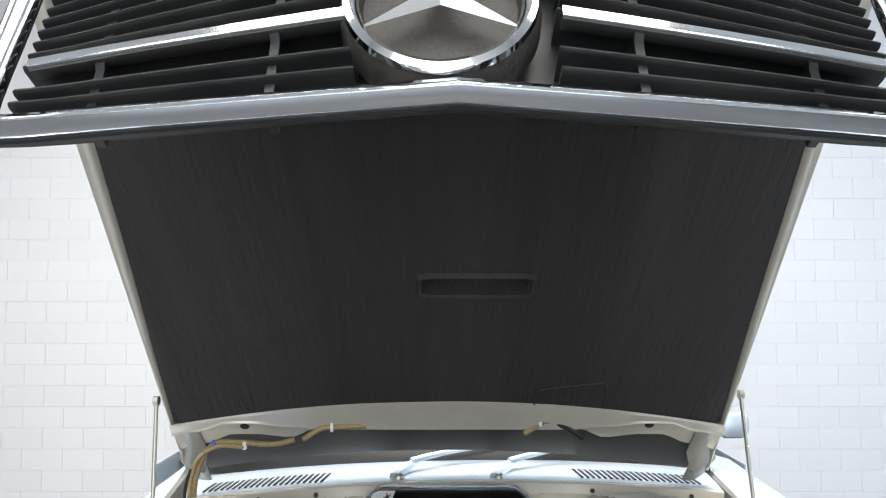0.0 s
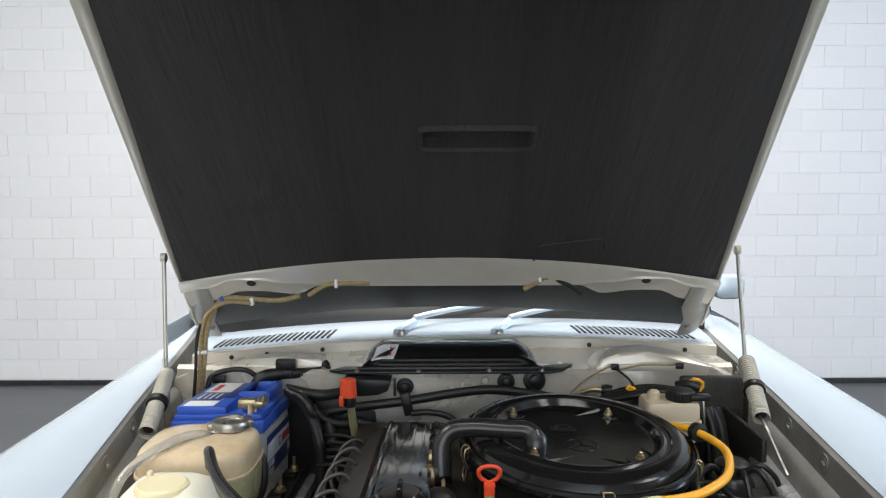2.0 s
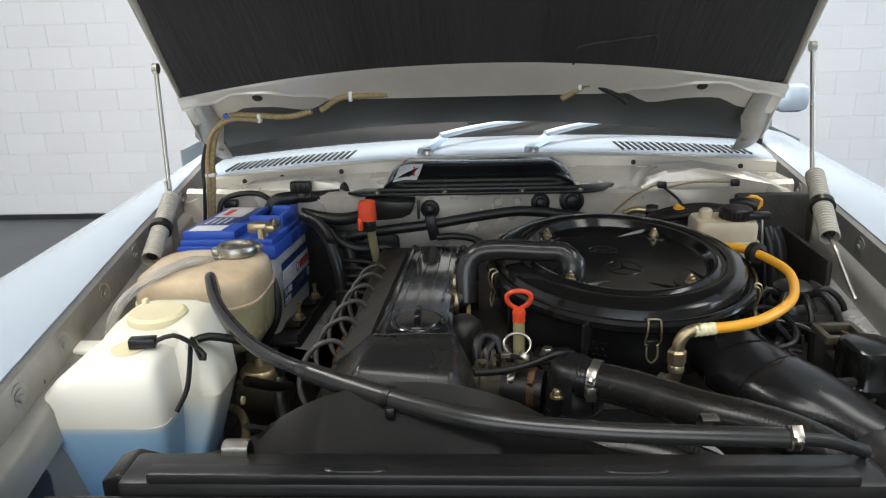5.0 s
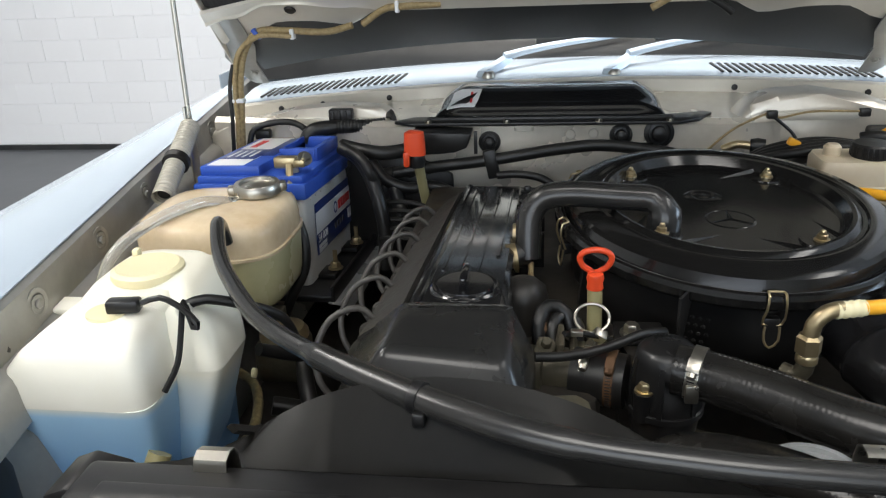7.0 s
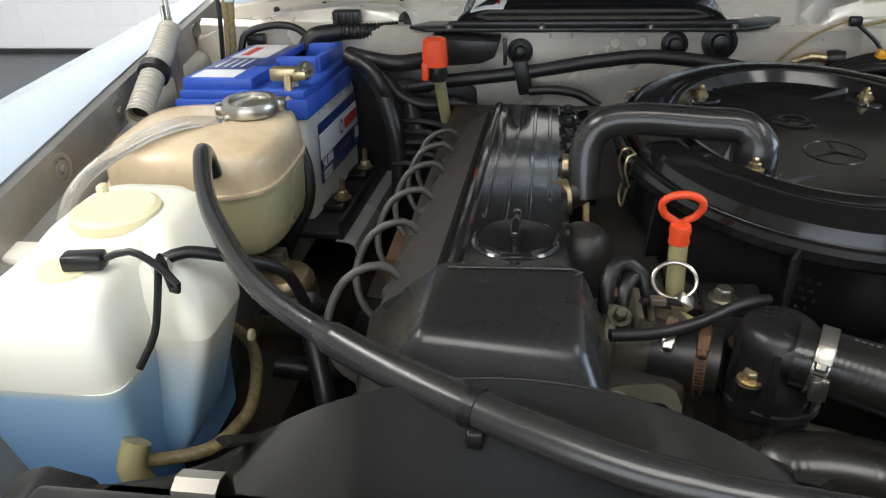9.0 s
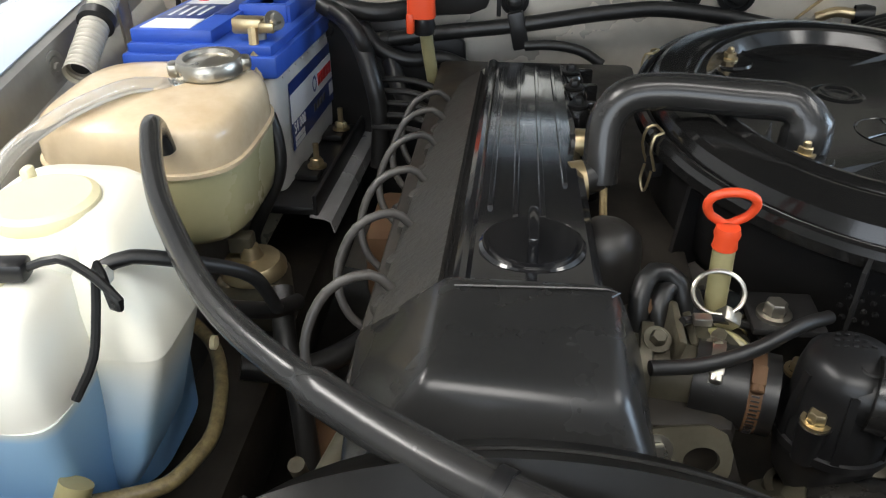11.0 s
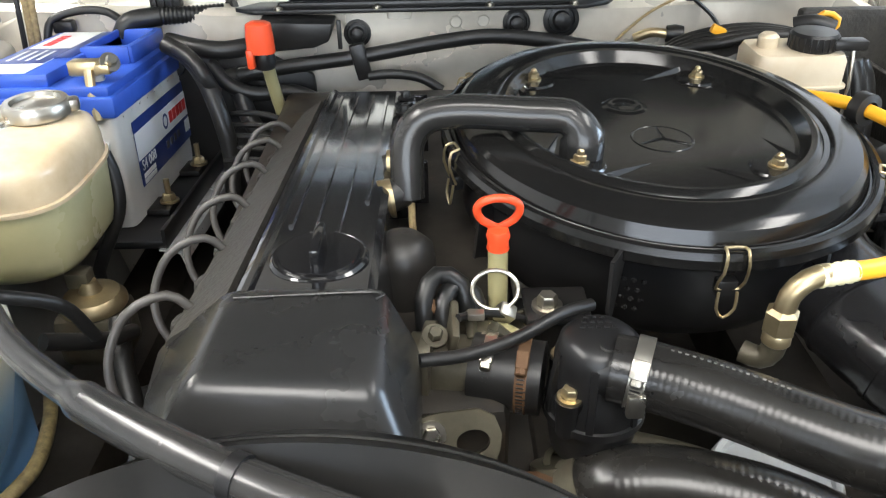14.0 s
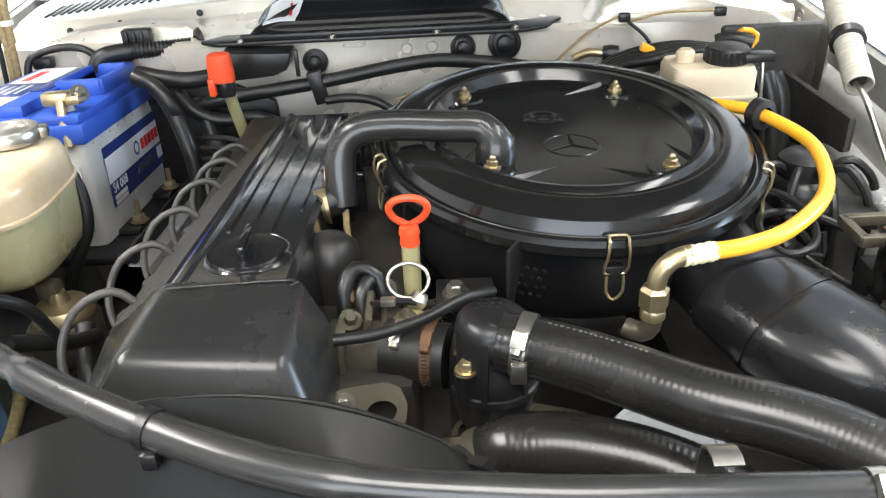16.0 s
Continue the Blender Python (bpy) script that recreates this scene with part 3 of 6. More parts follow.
for sgn in (-1, 1):
    grid = [[hood(sgn * (0.558 + 0.020 * (v < -0.15) + 0.066 * k - 0.012 * k * (v < -0.2)), v, 0.002 + 0.008 * math.sin(k * math.pi) - 0.016 * k) for k in (0, 0.2, 0.5, 0.8, 1)] for v in (-0.235, -0.16, -0.10, -0.05, 0.0)]
    # Plate lies in shadow; the greyer inner wing paint stands in for it.
    part("hinge_plate", sheet(grid, 0.003), M_INNER, bonnet, "beige hinge plate with its shadow put in as grey", 50)
    part("plate_rivet", bolt(hood(sgn * 0.592, -0.19, 0.006), hn, 0.006, 0.004), M_INNER, bonnet)

# grille on the bonnet's nose
GA = radians(24)
G0 = Vector((0.012, 0.635, 1.641))
gup = Vector((0, math.sin(GA), math.cos(GA)))
gout = Vector((0, -math.cos(GA), math.sin(GA)))


def gril(u, s, w=0.0):
    w += 0.03 * (1 - min(1, abs(u) / 0.36))
    return G0 + Vector((u, 0, 0)) + gup * s + gout * w


def vee(u):
    return -0.011 * min(1, abs(u) / 0.36) - 0.002 * (abs(u) / 0.36) ** 3


us3 = [i / 20 - 1 for i in range(41)]
grid = [[gril(u * 0.42, vee(u * 0.42) + s, w) for u in us3] for s, w in ((0.014, 0.0), (0.015, 0.010), (0.011, 0.018), (0.003, 0.020), (-0.003, 0.015), (-0.005, 0.004))]
part("chrome_sill", sheet(grid, 0.002), M_CHROME, bonnet, "polished chrome lower grille trim", 50)
grid = [[gril(u * 0.42, vee(u * 0.42) + s, w) for u in us3] for s, w in ((-0.005, 0.005), (-0.006, 0.003), (-0.004, -0.004))]
part("sill_underside", sheet(grid, 0.002), M_DARKPLATE, bonnet)
grid = [[gril(u * 0.36, vee(u * 0.36) + s, -0.036) for u in us3] for s in (0.046, 0.1, 0.2, 0.3)]
part("grille_backing", sheet(grid, 0.003), M_DARKPLATE, bonnet, "dark plate behind the grille")
grid = [[gril(u * 0.11 - 0.23, vee(u * 0.11 - 0.23) * 3.0 + s, -0.033) for u in us3] for s in (0.066, 0.088)]
part("dusty_strip", sheet(grid, 0.002), M_DUSTY, bonnet, "dust-coated strip inside the grille")
for sgn in (-1, 1):
    for k in range(11):
        s0 = 0.018 + 0.0235 * k
        if k == 3:
            continue
        lo = 0.062 if k < 1 else (0.085 if k < 5 else (0.09 if k < 7 else 0.06))
        hi = 0.374 - 0.001 * k
        pts = []
        for t in [i / 8 for i in range(9)]:
            u = lo + (hi - lo) * t
            pts.append(u)
        rings = []
        for u in pts:
            s = s0 + vee(u) * (1 + 0.8 * k)
            rings.append([gril(sgn * u, s + a, w) for a, w in ((0.0025, 0.006), (-0.001, 0.008), (-0.003, 0.004), (-0.002, -0.035), (0.001, -0.035))])
        part("grille_slat", loft(rings), M_DARKPLATE, bonnet)
    rings = []
    for t in [i / 8 for i in range(9)]:
        u = 0.088 + 0.272 * t
        s = 0.100 + vee(u) * 3.7
        wd = 0.0065 - 0.001 * t
        rings.append([gril(sgn * u, s + a, w) for a, w in ((wd, 0.012), (wd * 0.6, 0.018), (-wd * 0.6, 0.018), (-wd, 0.012), (-wd, 0.0), (wd, 0.0))])
    part("chrome_bar", loft(rings), M_CHROME, bonnet, "polished chrome grille bar")
    for u in (0.155, 0.305):
        part("grille_stay", loft([[gril(sgn * u + a, s, w) for a, w in ((-0.004, 0.0), (0.004, 0.0), (0.004, -0.035), (-0.004, -0.035))] for s in (vee(u) + 0.01, vee(u) + 0.26)]), M_DARKPLATE, bonnet)
    part("grille_surround", tube([gril(sgn * 0.378, -0.012, 0.012), gril(sgn * 0.388, 0.005, 0.012), gril(sgn * 0.388, 0.04, 0.012), gril(sgn * 0.384, 0.10, 0.012), gril(sgn * 0.380, 0.18, 0.012), gril(sgn * 0.374, 0.27, 0.012)], 0.012, 10), M_CHROME, bonnet, "chrome grille surround")
b = bmesh.new()
ringm = Matrix((( 1, 0, 0, 0), (0, gup.y, gout.y, 0), (0, gup.z, gout.z, 0), (0, 0, 0, 1)))
ringm = Matrix.Translation(gril(-0.014, 0.099, 0.016)) @ ringm
rr = 0.0785
lathe([(rr - 0.010, -0.002), (rr - 0.007, 0.005), (rr - 0.002, 0.008), (rr + 0.003, 0.005), (rr + 0.004, -0.002), (rr - 0.010, -0.002)], ringm, 72, b)
badge = part("round_emblem", b, M_CHROME, bonnet, "chrome ring emblem in the grille")
for a in (90, 210, 330):
    ca, sa = math.cos(radians(a)), math.sin(radians(a))
    tip = [(0.078 * ca, 0.078 * sa, 0.004)]
    base = [(-0.012 * sa, 0.012 * ca, 0.004), (0.012 * sa, -0.012 * ca, 0.004), (0.0, 0.0, 0.016)]
    b = bmesh.new()
    t = b.verts.new(ringm @ Vector(tip[0]))
    q = [b.verts.new(ringm @ Vector(p)) for p in base]
    b.faces.new((t, q[0], q[2]))
    b.faces.new((t, q[2], q[1]))
    b.faces.new((t, q[1], q[0]))
    b.faces.new((q[0], q[1], q[2]))
    part("emblem_arm", b, M_CHROME, badge)
part("emblem_backing", lathe([(0.0001, -0.020), (0.066, -0.016), (0.0715, -0.003), (0.0805, -0.003), (0.086, -0.014), (0.087, -0.034)], ringm, 48), M_FLANK, bonnet, "dark dished plate behind the emblem")

# gas-pedal style bonnet struts: lever with coil spring
for sgn, sl in ((-1, "spring strut of the raised bonnet, coil in a rubber ring"), (1, "spring strut of the raised bonnet, coil in a rubber ring")):
    x0 = CX + sgn * 0.60
    st = thing("bonnet_strut", (x0, 1.62, 1.03), sl, "spring strut", "bonnet struts")
    top = Vector((-0.594, 1.627, 1.284) if sgn < 0 else (0.636, 1.675, 1.291))
    low = Vector((CX + sgn * 0.610, 1.60, 1.055))
    part("rod", tube([top, (top + low) / 2, low], 0.0044, 10), M_STEEL, st)
    part("eyelet", lathe([(0.0001, -0.005), (0.010, -0.005), (0.010, 0.005), (0.0001, 0.005)], align(top, (1, 0, 0)), 18), M_STEEL, st)
    b = extrude([(-0.011, 0.0), (0.011, 0.0), (0.016, -0.09), (0.008, -0.20), (-0.008, -0.20), (-0.014, -0.09)], 0.004, Matrix.Translation(low + Vector((sgn * 0.004, 0.0, 0.02))) @ Matrix.Rotation(radians(90), 4, 'Y') @ Matrix.Rotation(radians(90), 4, 'Z'), 0.001)
    part("lever_plate", b, M_STEEL, st)
    s0 = Vector((CX + sgn * 0.602, 1.585, 1.045))
    s1 = Vector((CX + sgn * 0.585, 1.42, 0.972))
    if sgn > 0:
        s0, s1 = Vector((0.618, 1.56, 1.075)), Vector((0.588, 1.402, 1.003))
    wy = (s1 - s0)
    part("spring", tube([s0, (s0 + s1) / 2, s1], lambda s, n: 0.0130 + 0.0036 * abs(math.sin(s * math.pi / 0.0068)) ** 0.6, 22, None, 0.0009, False), M_SPRING, st, "grey cream painted coil spring", 80)
    part("spring_core", tube([s0, (s0 + s1) / 2, s1 - wy * 0.06], 0.010, 12), M_BLACK, st)
    mid = s0 + wy * 0.52
    part("rubber_ring", lathe([(0.015, -0.008), (0.021, -0.006), (0.021, 0.006), (0.015, 0.008)], align(mid, wy), 28), M_RUBBER, st)
    if sgn > 0:
        part("hook", tube([s1 + Vector((0, 0.01, 0.0)), s1 + Vector((0.0, -0.02, -0.01)), s1 + Vector((0.02, -0.05, -0.07)), s1 + Vector((0.025, -0.06, -0.085))], 0.0035, 8), M_STEEL, st)
def worm_clamp(at, axis, r, w, up, mat, parent):
    """A slotted hose clamp: band, slots, screw housing on the side that up names."""
    m = align(at, axis)
    band = part("hose_clamp", lathe([(r, -w), (r + 0.0014, -w), (r + 0.0014, w), (r, w)], m, 40), mat, parent, "slotted steel hose clamp")
    ax, upv = Vector(axis).normalized(), Vector(up)
    upv = (upv - ax * upv.dot(ax)).normalized()
    side = ax.cross(upv)
    for k in range(14):
        a = 0.35 + 0.105 * k
        d = upv * math.cos(a) + side * math.sin(a)
        t = side * math.cos(a) - upv * math.sin(a)
        turn = Matrix((ax, t, d)).transposed().to_4x4()
        part("clamp_slot", box((w * 1.2, 0.0012, 0.0006), Vector(at) + d * (r + 0.0015), 0, None, turn), M_BLACK, band)
    turn = Matrix((ax, side, upv)).transposed().to_4x4()
    part("screw_housing", box((w * 2.1, 0.013, 0.006), Vector(at) + upv * (r + 0.003), 0.001, None, turn), mat, band)
    part("clamp_screw", lathe([(0.0001, 0.0), (0.0042, 0.0), (0.0042, 0.004), (0.0032, 0.005), (0.0001, 0.005)], align(Vector(at) + upv * (r + 0.003) + side * 0.0065, side), 8), mat, band)


# ---- engine ----
engine = thing("engine", (0.0, 1.3, 0.5), "black inline car engine with ribbed valve cover", "engine")


def vz(y):
    return 0.989 - 0.108 * (y - 1.09)


def vcx(y):
    return -0.067 - 0.008 * (y - 1.09)


# valve cover: flat top with a raised left edge bead, sloped left flank, steep right side
prof = [(-0.101, -0.085), (-0.099, -0.042), (-0.092, -0.034), (-0.053, -0.008), (-0.048, 0.0015), (-0.044, 0.0035), (-0.040, 0.003), (-0.037, 0.0), (0.040, 0.0), (0.046, -0.004), (0.050, -0.03), (0.052, -0.07)]
rings = []
for y in (1.02, 1.024, 1.2, 1.4, 1.585, 1.60, 1.604):
    k = 0.95 if y in (1.02, 1.604) else 1
    rings.append([(vcx(y) + a * k, y, vz(y) + b - (0.012 if y == 1.604 else 0)) for a, b in prof])
cover = part("valve_cover", loft(rings), M_VALVE, engine, "gloss black ribbed valve cover", 20)
for a, y0 in ((-0.029, 1.15), (-0.010, 1.135), (0.010, 1.135), (0.029, 1.20)):
    part("cover_rib", loft([[(vcx(y) + a + dx, y, vz(y) + dz) for dx, dz in ((-0.0026, -0.001), (-0.0014, 0.0026), (0.0014, 0.0026), (0.0026, -0.001))] for y in (y0, 1.3, 1.45, 1.57)]), M_VALVE, cover)
part("cover_flank", loft([[(vcx(y) + a, y, vz(y) + b) for a, b in ((-0.102, -0.050), (-0.100, -0.034), (-0.094, -0.029), (-0.058, -0.006), (-0.055, -0.010), (-0.09, -0.042))] for y in [1.03 + 0.0275 * i for i in range(21)]]), M_FLANK, cover, "rough matt black flank strip", 50)
for i in range(9):
    y = 1.06 + 0.062 * i
    part("flank_lug", lathe([(0.012, -0.02), (0.011, 0.0), (0.008, 0.004), (0.0001, 0.005)], align((vcx(y) - 0.096, y, vz(y) - 0.036), (-0.4, 0, 1)), 14), M_FLANK, cover)
for y in (1.57, 1.50, 1.43, 1.30):
    part("cover_lug", lathe([(0.017, -0.05), (0.017, -0.006), (0.013, 0.0), (0.0001, 0.001)], Matrix.Translation((vcx(y) + 0.052, y, vz(y) - 0.004)), 20), M_VALVE, cover)
    part("cover_bolt", bolt((vcx(y) + 0.053, y, vz(y) - 0.003), (0, 0, 1), 0.006, 0.008), M_BLACK, cover)
    part("lug_fin", box((0.030, 0.007, 0.05), (vcx(y) + 0.066, y + 0.018, vz(y) - 0.030), 0.002), M_VALVE, cover)
b = lathe([(0.027, -0.06), (0.027, -0.020), (0.024, -0.008), (0.017, 0.0), (0.008, 0.003), (0.0001, 0.0035)], Matrix.Translation((vcx(1.15) + 0.060, 1.15, vz(1.15) - 0.012)), 28)
for v in b.verts:
    v.co += Vector((1, 0.6, 0.4)) * 0.003 * noise.noise(v.co * 45)
part("cover_boss", b, M_DARKBOSS, cover, "dull domed boss beside the filler cap")
oc = Vector((vcx(1.09) + 0.002, 1.088, vz(1.09)))
cap = part("oil_filler_cap", lathe([(0.036, -0.004), (0.036, 0.003), (0.0338, 0.005), (0.0325, 0.004), (0.030, 0.004), (0.029, 0.007), (0.0001, 0.0075)], Matrix.Translation(oc), 44), M_VALVE, engine, "black round oil filler cap with a grip")
part("grip", box((0.0075, 0.044, 0.017), (oc.x, oc.y, oc.z + 0.013), 0.003), M_VALVE, cap)
# cylinder head and block below
part("cylinder_head", box((0.26, 0.66, 0.10), (-0.06, 1.335, 0.865), 0.012), M_DIRT, engine, "oily cylinder head")
part("engine_block", box((0.28, 0.70, 0.34), (-0.04, 1.34, 0.66), 0.02), M_DIRT, engine, "oily cast engine block")
# timing cover
tz = 1.001
top = [(-0.118, 1.040), (-0.014, 1.040), (-0.014, 0.948), (-0.124, 0.944)]
mid = [(-0.182, 1.05), (0.008, 1.045), (0.010, 0.918), (-0.168, 0.912)]
b = bmesh.new()
rings = [[(x, y, tz - (0.012 if i == 2 else 0)) for i, (x, y) in enumerate(top)], [(x, y, 0.945 - 0.01 * (i > 1)) for i, (x, y) in enumerate(mid)], [(x, y, 0.80) for x, y in mid]]
loft(rings, b)
bmesh.ops.bevel(b, geom=list(b.edges), offset=0.010, segments=3, affect='EDGES', profile=0.5)
timing = part("timing_cover", b, M_TIMING, engine, "grey black plastic timing cover with sloped sides", 50)
part("cover_seam", tube([(-0.112, 1.024, tz + 0.0005), (-0.02, 1.028, tz), (-0.019, 1.02, tz)], 0.0009, 6), M_TIMING, timing)
part("front_tube", lathe([(0.0001, 0), (0.016, 0), (0.016, 0.05)], align((-0.185, 0.95, 0.885), (0.2, 1, 0)), 18), M_ALU, engine)

# ignition leads over the cover's flank
for i, y in enumerate((1.055, 1.155, 1.25, 1.345, 1.43, 1.50)):
    z = vz(y) - 0.045
    lead = thing("ignition_lead", (-0.17, y, z), "thin grey black ignition lead looping over the cover flank", "cable", "ignition leads")
    pts = [(vcx(y) - 0.088, y + 0.015, z + 0.010), (-0.174, y + 0.013, z + 0.027), (-0.202, y + 0.002, z + 0.018), (-0.216, y - 0.014, z - 0.014), (-0.206, y - 0.028, z - 0.045), (-0.172, y - 0.032, z - 0.07)]
    part("lead", tube(pts, 0.0036, 10), M_WIRE, lead)
    part("lead_boot", tube([pts[0], (vcx(y) - 0.085, y + 0.018, z + 0.0)], 0.0085, 10), M_RUBBER, lead)

# ---- air cleaner ----
AC = Vector((0.231, 1.325, 0.994))
AT = Matrix.Translation(AC) @ Matrix.Rotation(radians(1.2), 4, 'X') @ Matrix.Rotation(radians(1.6), 4, 'Y')
R = 0.214
OVAL = Matrix.Diagonal((0.910, 1.085, 1, 1))
cleaner = thing("air_cleaner", (AC.x, AC.y, 0.88), "large round black plastic air cleaner on the engine", "air cleaner")
pan = part("pan", lathe([(0.0001, -0.12), (0.15, -0.12), (0.185, -0.105), (0.198, -0.085), (0.206, -0.012), (0.214, -0.010), (0.217, -0.004), (0.214, 0.0)], AT @ OVAL, 96), M_BLACK, cleaner, "black lower air cleaner housing", 30)
lid_prof = [(0.222, -0.016), (0.2255, -0.012), (0.2255, -0.004), (0.223, 0.001), (0.219, 0.002), (0.215, -0.002), (0.212, -0.002), (0.210, 0.003), (0.207, 0.010), (0.202, 0.0135), (0.194, 0.0150), (0.180, 0.0170), (0.176, 0.0165), (0.173, 0.0140), (0.168, 0.0140), (0.164, 0.0175), (0.161, 0.0185), (0.156, 0.0175), (0.151, 0.0105), (0.148, 0.0060), (0.144, 0.0040), (0.08, 0.0045), (0.0001, 0.0050)]
lid = part("lid", lathe(lid_prof, AT @ OVAL, 128), M_LID, cleaner, "satin black round lid with stepped rim", 24)
nuts = [(-0.103, 0.101), (0.079, 0.112), (-0.085, -0.102), (0.086, -0.109)]
for nx, ny in nuts:
    m = AT @ Matrix.Translation((nx, ny, 0.0045))
    b = lathe([(0.024, -0.001), (0.022, 0.002), (0.012, 0.002), (0.0001, 0.002)], m, 24)
    part("nut_seat", b, M_LID, lid)
    b = lathe([(0.0001, 0.002), (0.0085, 0.002), (0.0085, 0.004), (0.0055, 0.0045)], m, 16)
    lathe([(0.0062, 0.004), (0.0062, 0.009), (0.0048, 0.010)], m, 6, b)
    lathe([(0.0034, 0.009), (0.0034, 0.013), (0.002, 0.0145), (0.0001, 0.0145)], m, 10, b)
    part("lid_nut", b, M_BRASS, lid, "yellow zinc nut on a stud")
    ang = math.atan2(ny, nx)
    for da, l in ((0.42, 0.072), (-0.42, 0.072)):
        d = Vector((math.cos(ang + math.pi + da), math.sin(ang + math.pi + da), 0))
        p0 = Vector((nx, ny, -0.004)) + Vector((math.cos(ang), math.sin(ang), 0)) * 0.012
        sd = Vector((-d.y, d.x, 0))
        rings = []
        for t, hw, hh in ((0.0, 0.008, 0.0032), (0.5, 0.006, 0.0015), (1.0, 0.002, -0.0012)):
            q = p0 + d * l * t + sd * (0.026 if da > 0 else -0.026) * (1 - 0.2 * t)
            rings.append([AT @ (q + sd * hw + Vector((0, 0, 0.006))), AT @ (q + Vector((0, 0, 0.0095 + hh))), AT @ (q - sd * hw + Vector((0, 0, 0.006)))])
        part("lid_rib", loft(rings), M_LID, lid, "", 20)
m = AT @ Matrix.Translation((-0.018, 0.030, 0.0042))
part("lid_dimple", lathe([(0.0001, 0.0012), (0.006, 0.001), (0.010, 0.0003), (0.013, 0.0012), (0.016, 0.0026), (0.020, 0.002), (0.024, 0.0002)], m, 36), M_LID, lid)
m = AT @ Matrix.Translation((0.001, -0.048, 0.0046))
emb = part("moulded_emblem", lathe([(0.0265, 0), (0.0275, 0.0008), (0.0285, 0.0008), (0.0295, 0)], m, 44), M_LID, lid, "moulded round three-armed emblem")
for a in (90, 210, 330):
    d = Vector((math.cos(radians(a)), math.sin(radians(a)), 0))
    part("emblem_ray", loft([[m @ (d * s + Vector((-d.y, d.x, 0)) * k + Vector((0, 0, h))) for k, h in ((-wd, 0), (0, 0.0012), (wd, 0))] for s, wd in ((0.0, 0.004), (0.027, 0.0008))]), M_LID, emb)
for i in range(3):
    for j in range(9 - 2 * i):
        part("raised_mark", box((0.0045, 0.002, 0.001), (0, 0, 0), 0, None, AT @ Matrix.Translation((0.040 + 0.0075 * j, 0.050 - 0.016 * i, 0.0048)).to_3x3().to_4x4()), M_LID, lid).location = AT @ Vector((0.040 + 0.0075 * j, 0.050 - 0.016 * i, 0.0048))
# spring clips round the rim
for a in (-88, -164, -27, 150):
    ca, sa = math.cos(radians(a)), math.sin(radians(a))
    def rim(r, s, z):
        return AT @ Vector((0.910 * r * ca - s * sa, 1.085 * r * sa + s * ca, z))
    b = tube([rim(0.219, -0.0075, 0.004), rim(0.227, -0.008, 0.002), rim(0.229, -0.009, -0.012), rim(0.222, -0.009, -0.030), rim(0.222, 0.009, -0.030), rim(0.229, 0.009, -0.012), rim(0.227, 0.008, 0.002), rim(0.219, 0.0075, 0.004), rim(0.219, -0.0075, 0.004)], 0.0013, 6)
    tube([rim(0.224, -0.007, -0.032), rim(0.226, -0.007, -0.046), rim(0.225, 0, -0.055), rim(0.226, 0.007, -0.046), rim(0.224, 0.007, -0.032)], 0.0013, 6, b)
    clip = part("wire_clip", b, M_BRASS, cleaner, "wire spring clip")
    part("clip_block", box((0.016, 0.010, 0.014), rim(0.218, 0, -0.031), 0.002, None, Matrix.Rotation(radians(a + 90), 4, 'Z')), M_BLACK, clip)
for a in (-60, -150):
    ca, sa = math.cos(radians(a)), math.sin(radians(a))
    b = loft([[AT @ Vector((0.910 * r * ca - s * sa, 1.085 * r * sa + s * ca, z)) for r, z in ((0.19, -0.012), (0.216, -0.014), (0.225, -0.10), (0.185, -0.10))] for s in (-0.002, 0.002)])
    part("pan_rib", b, M_BLACK, pan)
for i in range(4):
    for k in range(4 - (i % 2)):
        a = radians(-112 + 2.4 * k + 1.2 * (i % 2))
        part("moulded_dot", lathe([(0.0024, -0.001), (0.0020, 0.0008), (0.0001, 0.0012)], align(AT @ Vector((0.910 * 0.2035 * math.cos(a), 1.085 * 0.2035 * math.sin(a), -0.044 - 0.009 * i)), (math.cos(a), math.sin(a), 0)), 8), M_BLACK, pan)
# foot bracket with its nut
part("foot_bracket", box((0.05, 0.045, 0.006), (0.112, 1.098, 0.937), 0.002), M_BLACK, cleaner)
part("foot_web", extrude([(0, 0), (0.0, 0.075), (0.035, 0.075)], 0.003, Matrix.Translation((0.146, 1.08, 0.912)) @ Matrix.Rotation(radians(90), 4, 'X') @ Matrix.Rotation(radians(60), 4, 'Y')), M_BLACK, cleaner)
part("foot_nut", bolt((0.104, 1.092, 0.940), (0, 0, 1), 0.008, 0.010, 1.5), M_STEEL, cleaner, "zinc foot nut")
# breather elbow on the lid
br = thing("breather_pipe", (0.0, 1.28, 0.97), "thick black rubber breather elbow from valve cover to lid", "hose")
part("hose", tube([(0.150, 1.240, 1.000), (0.150, 1.242, 1.018), (0.138, 1.248, 1.032), (0.10, 1.258, 1.032), (0.045, 1.268, 1.032), (0.012, 1.270, 1.026), (-0.004, 1.266, 1.006), (-0.006, 1.256, 0.975), (-0.006, 1.25, 0.955)], lambda s, n: 0.0158 + (0.004 if s < 0.02 else 0), 22), M_GLOSSRUBBER, br, "", 60)
part("hose_outlet", tube([(-0.008, 1.252, 0.962), (-0.03, 1.245, 0.955)], 0.015, 16), M_RUBBER, br)
part("hose_clamp", lathe([(0.0165, -0.006), (0.0185, -0.006), (0.0185, 0.006), (0.0165, 0.006)], align((-0.026, 1.246, 0.956), (-1, -0.2, -0.1)), 24), M_BRASS, br)
part("hose_outlet", tube([(0.0, 1.30, 0.972), (-0.03, 1.298, 0.966)], 0.010, 14), M_RUBBER, br)
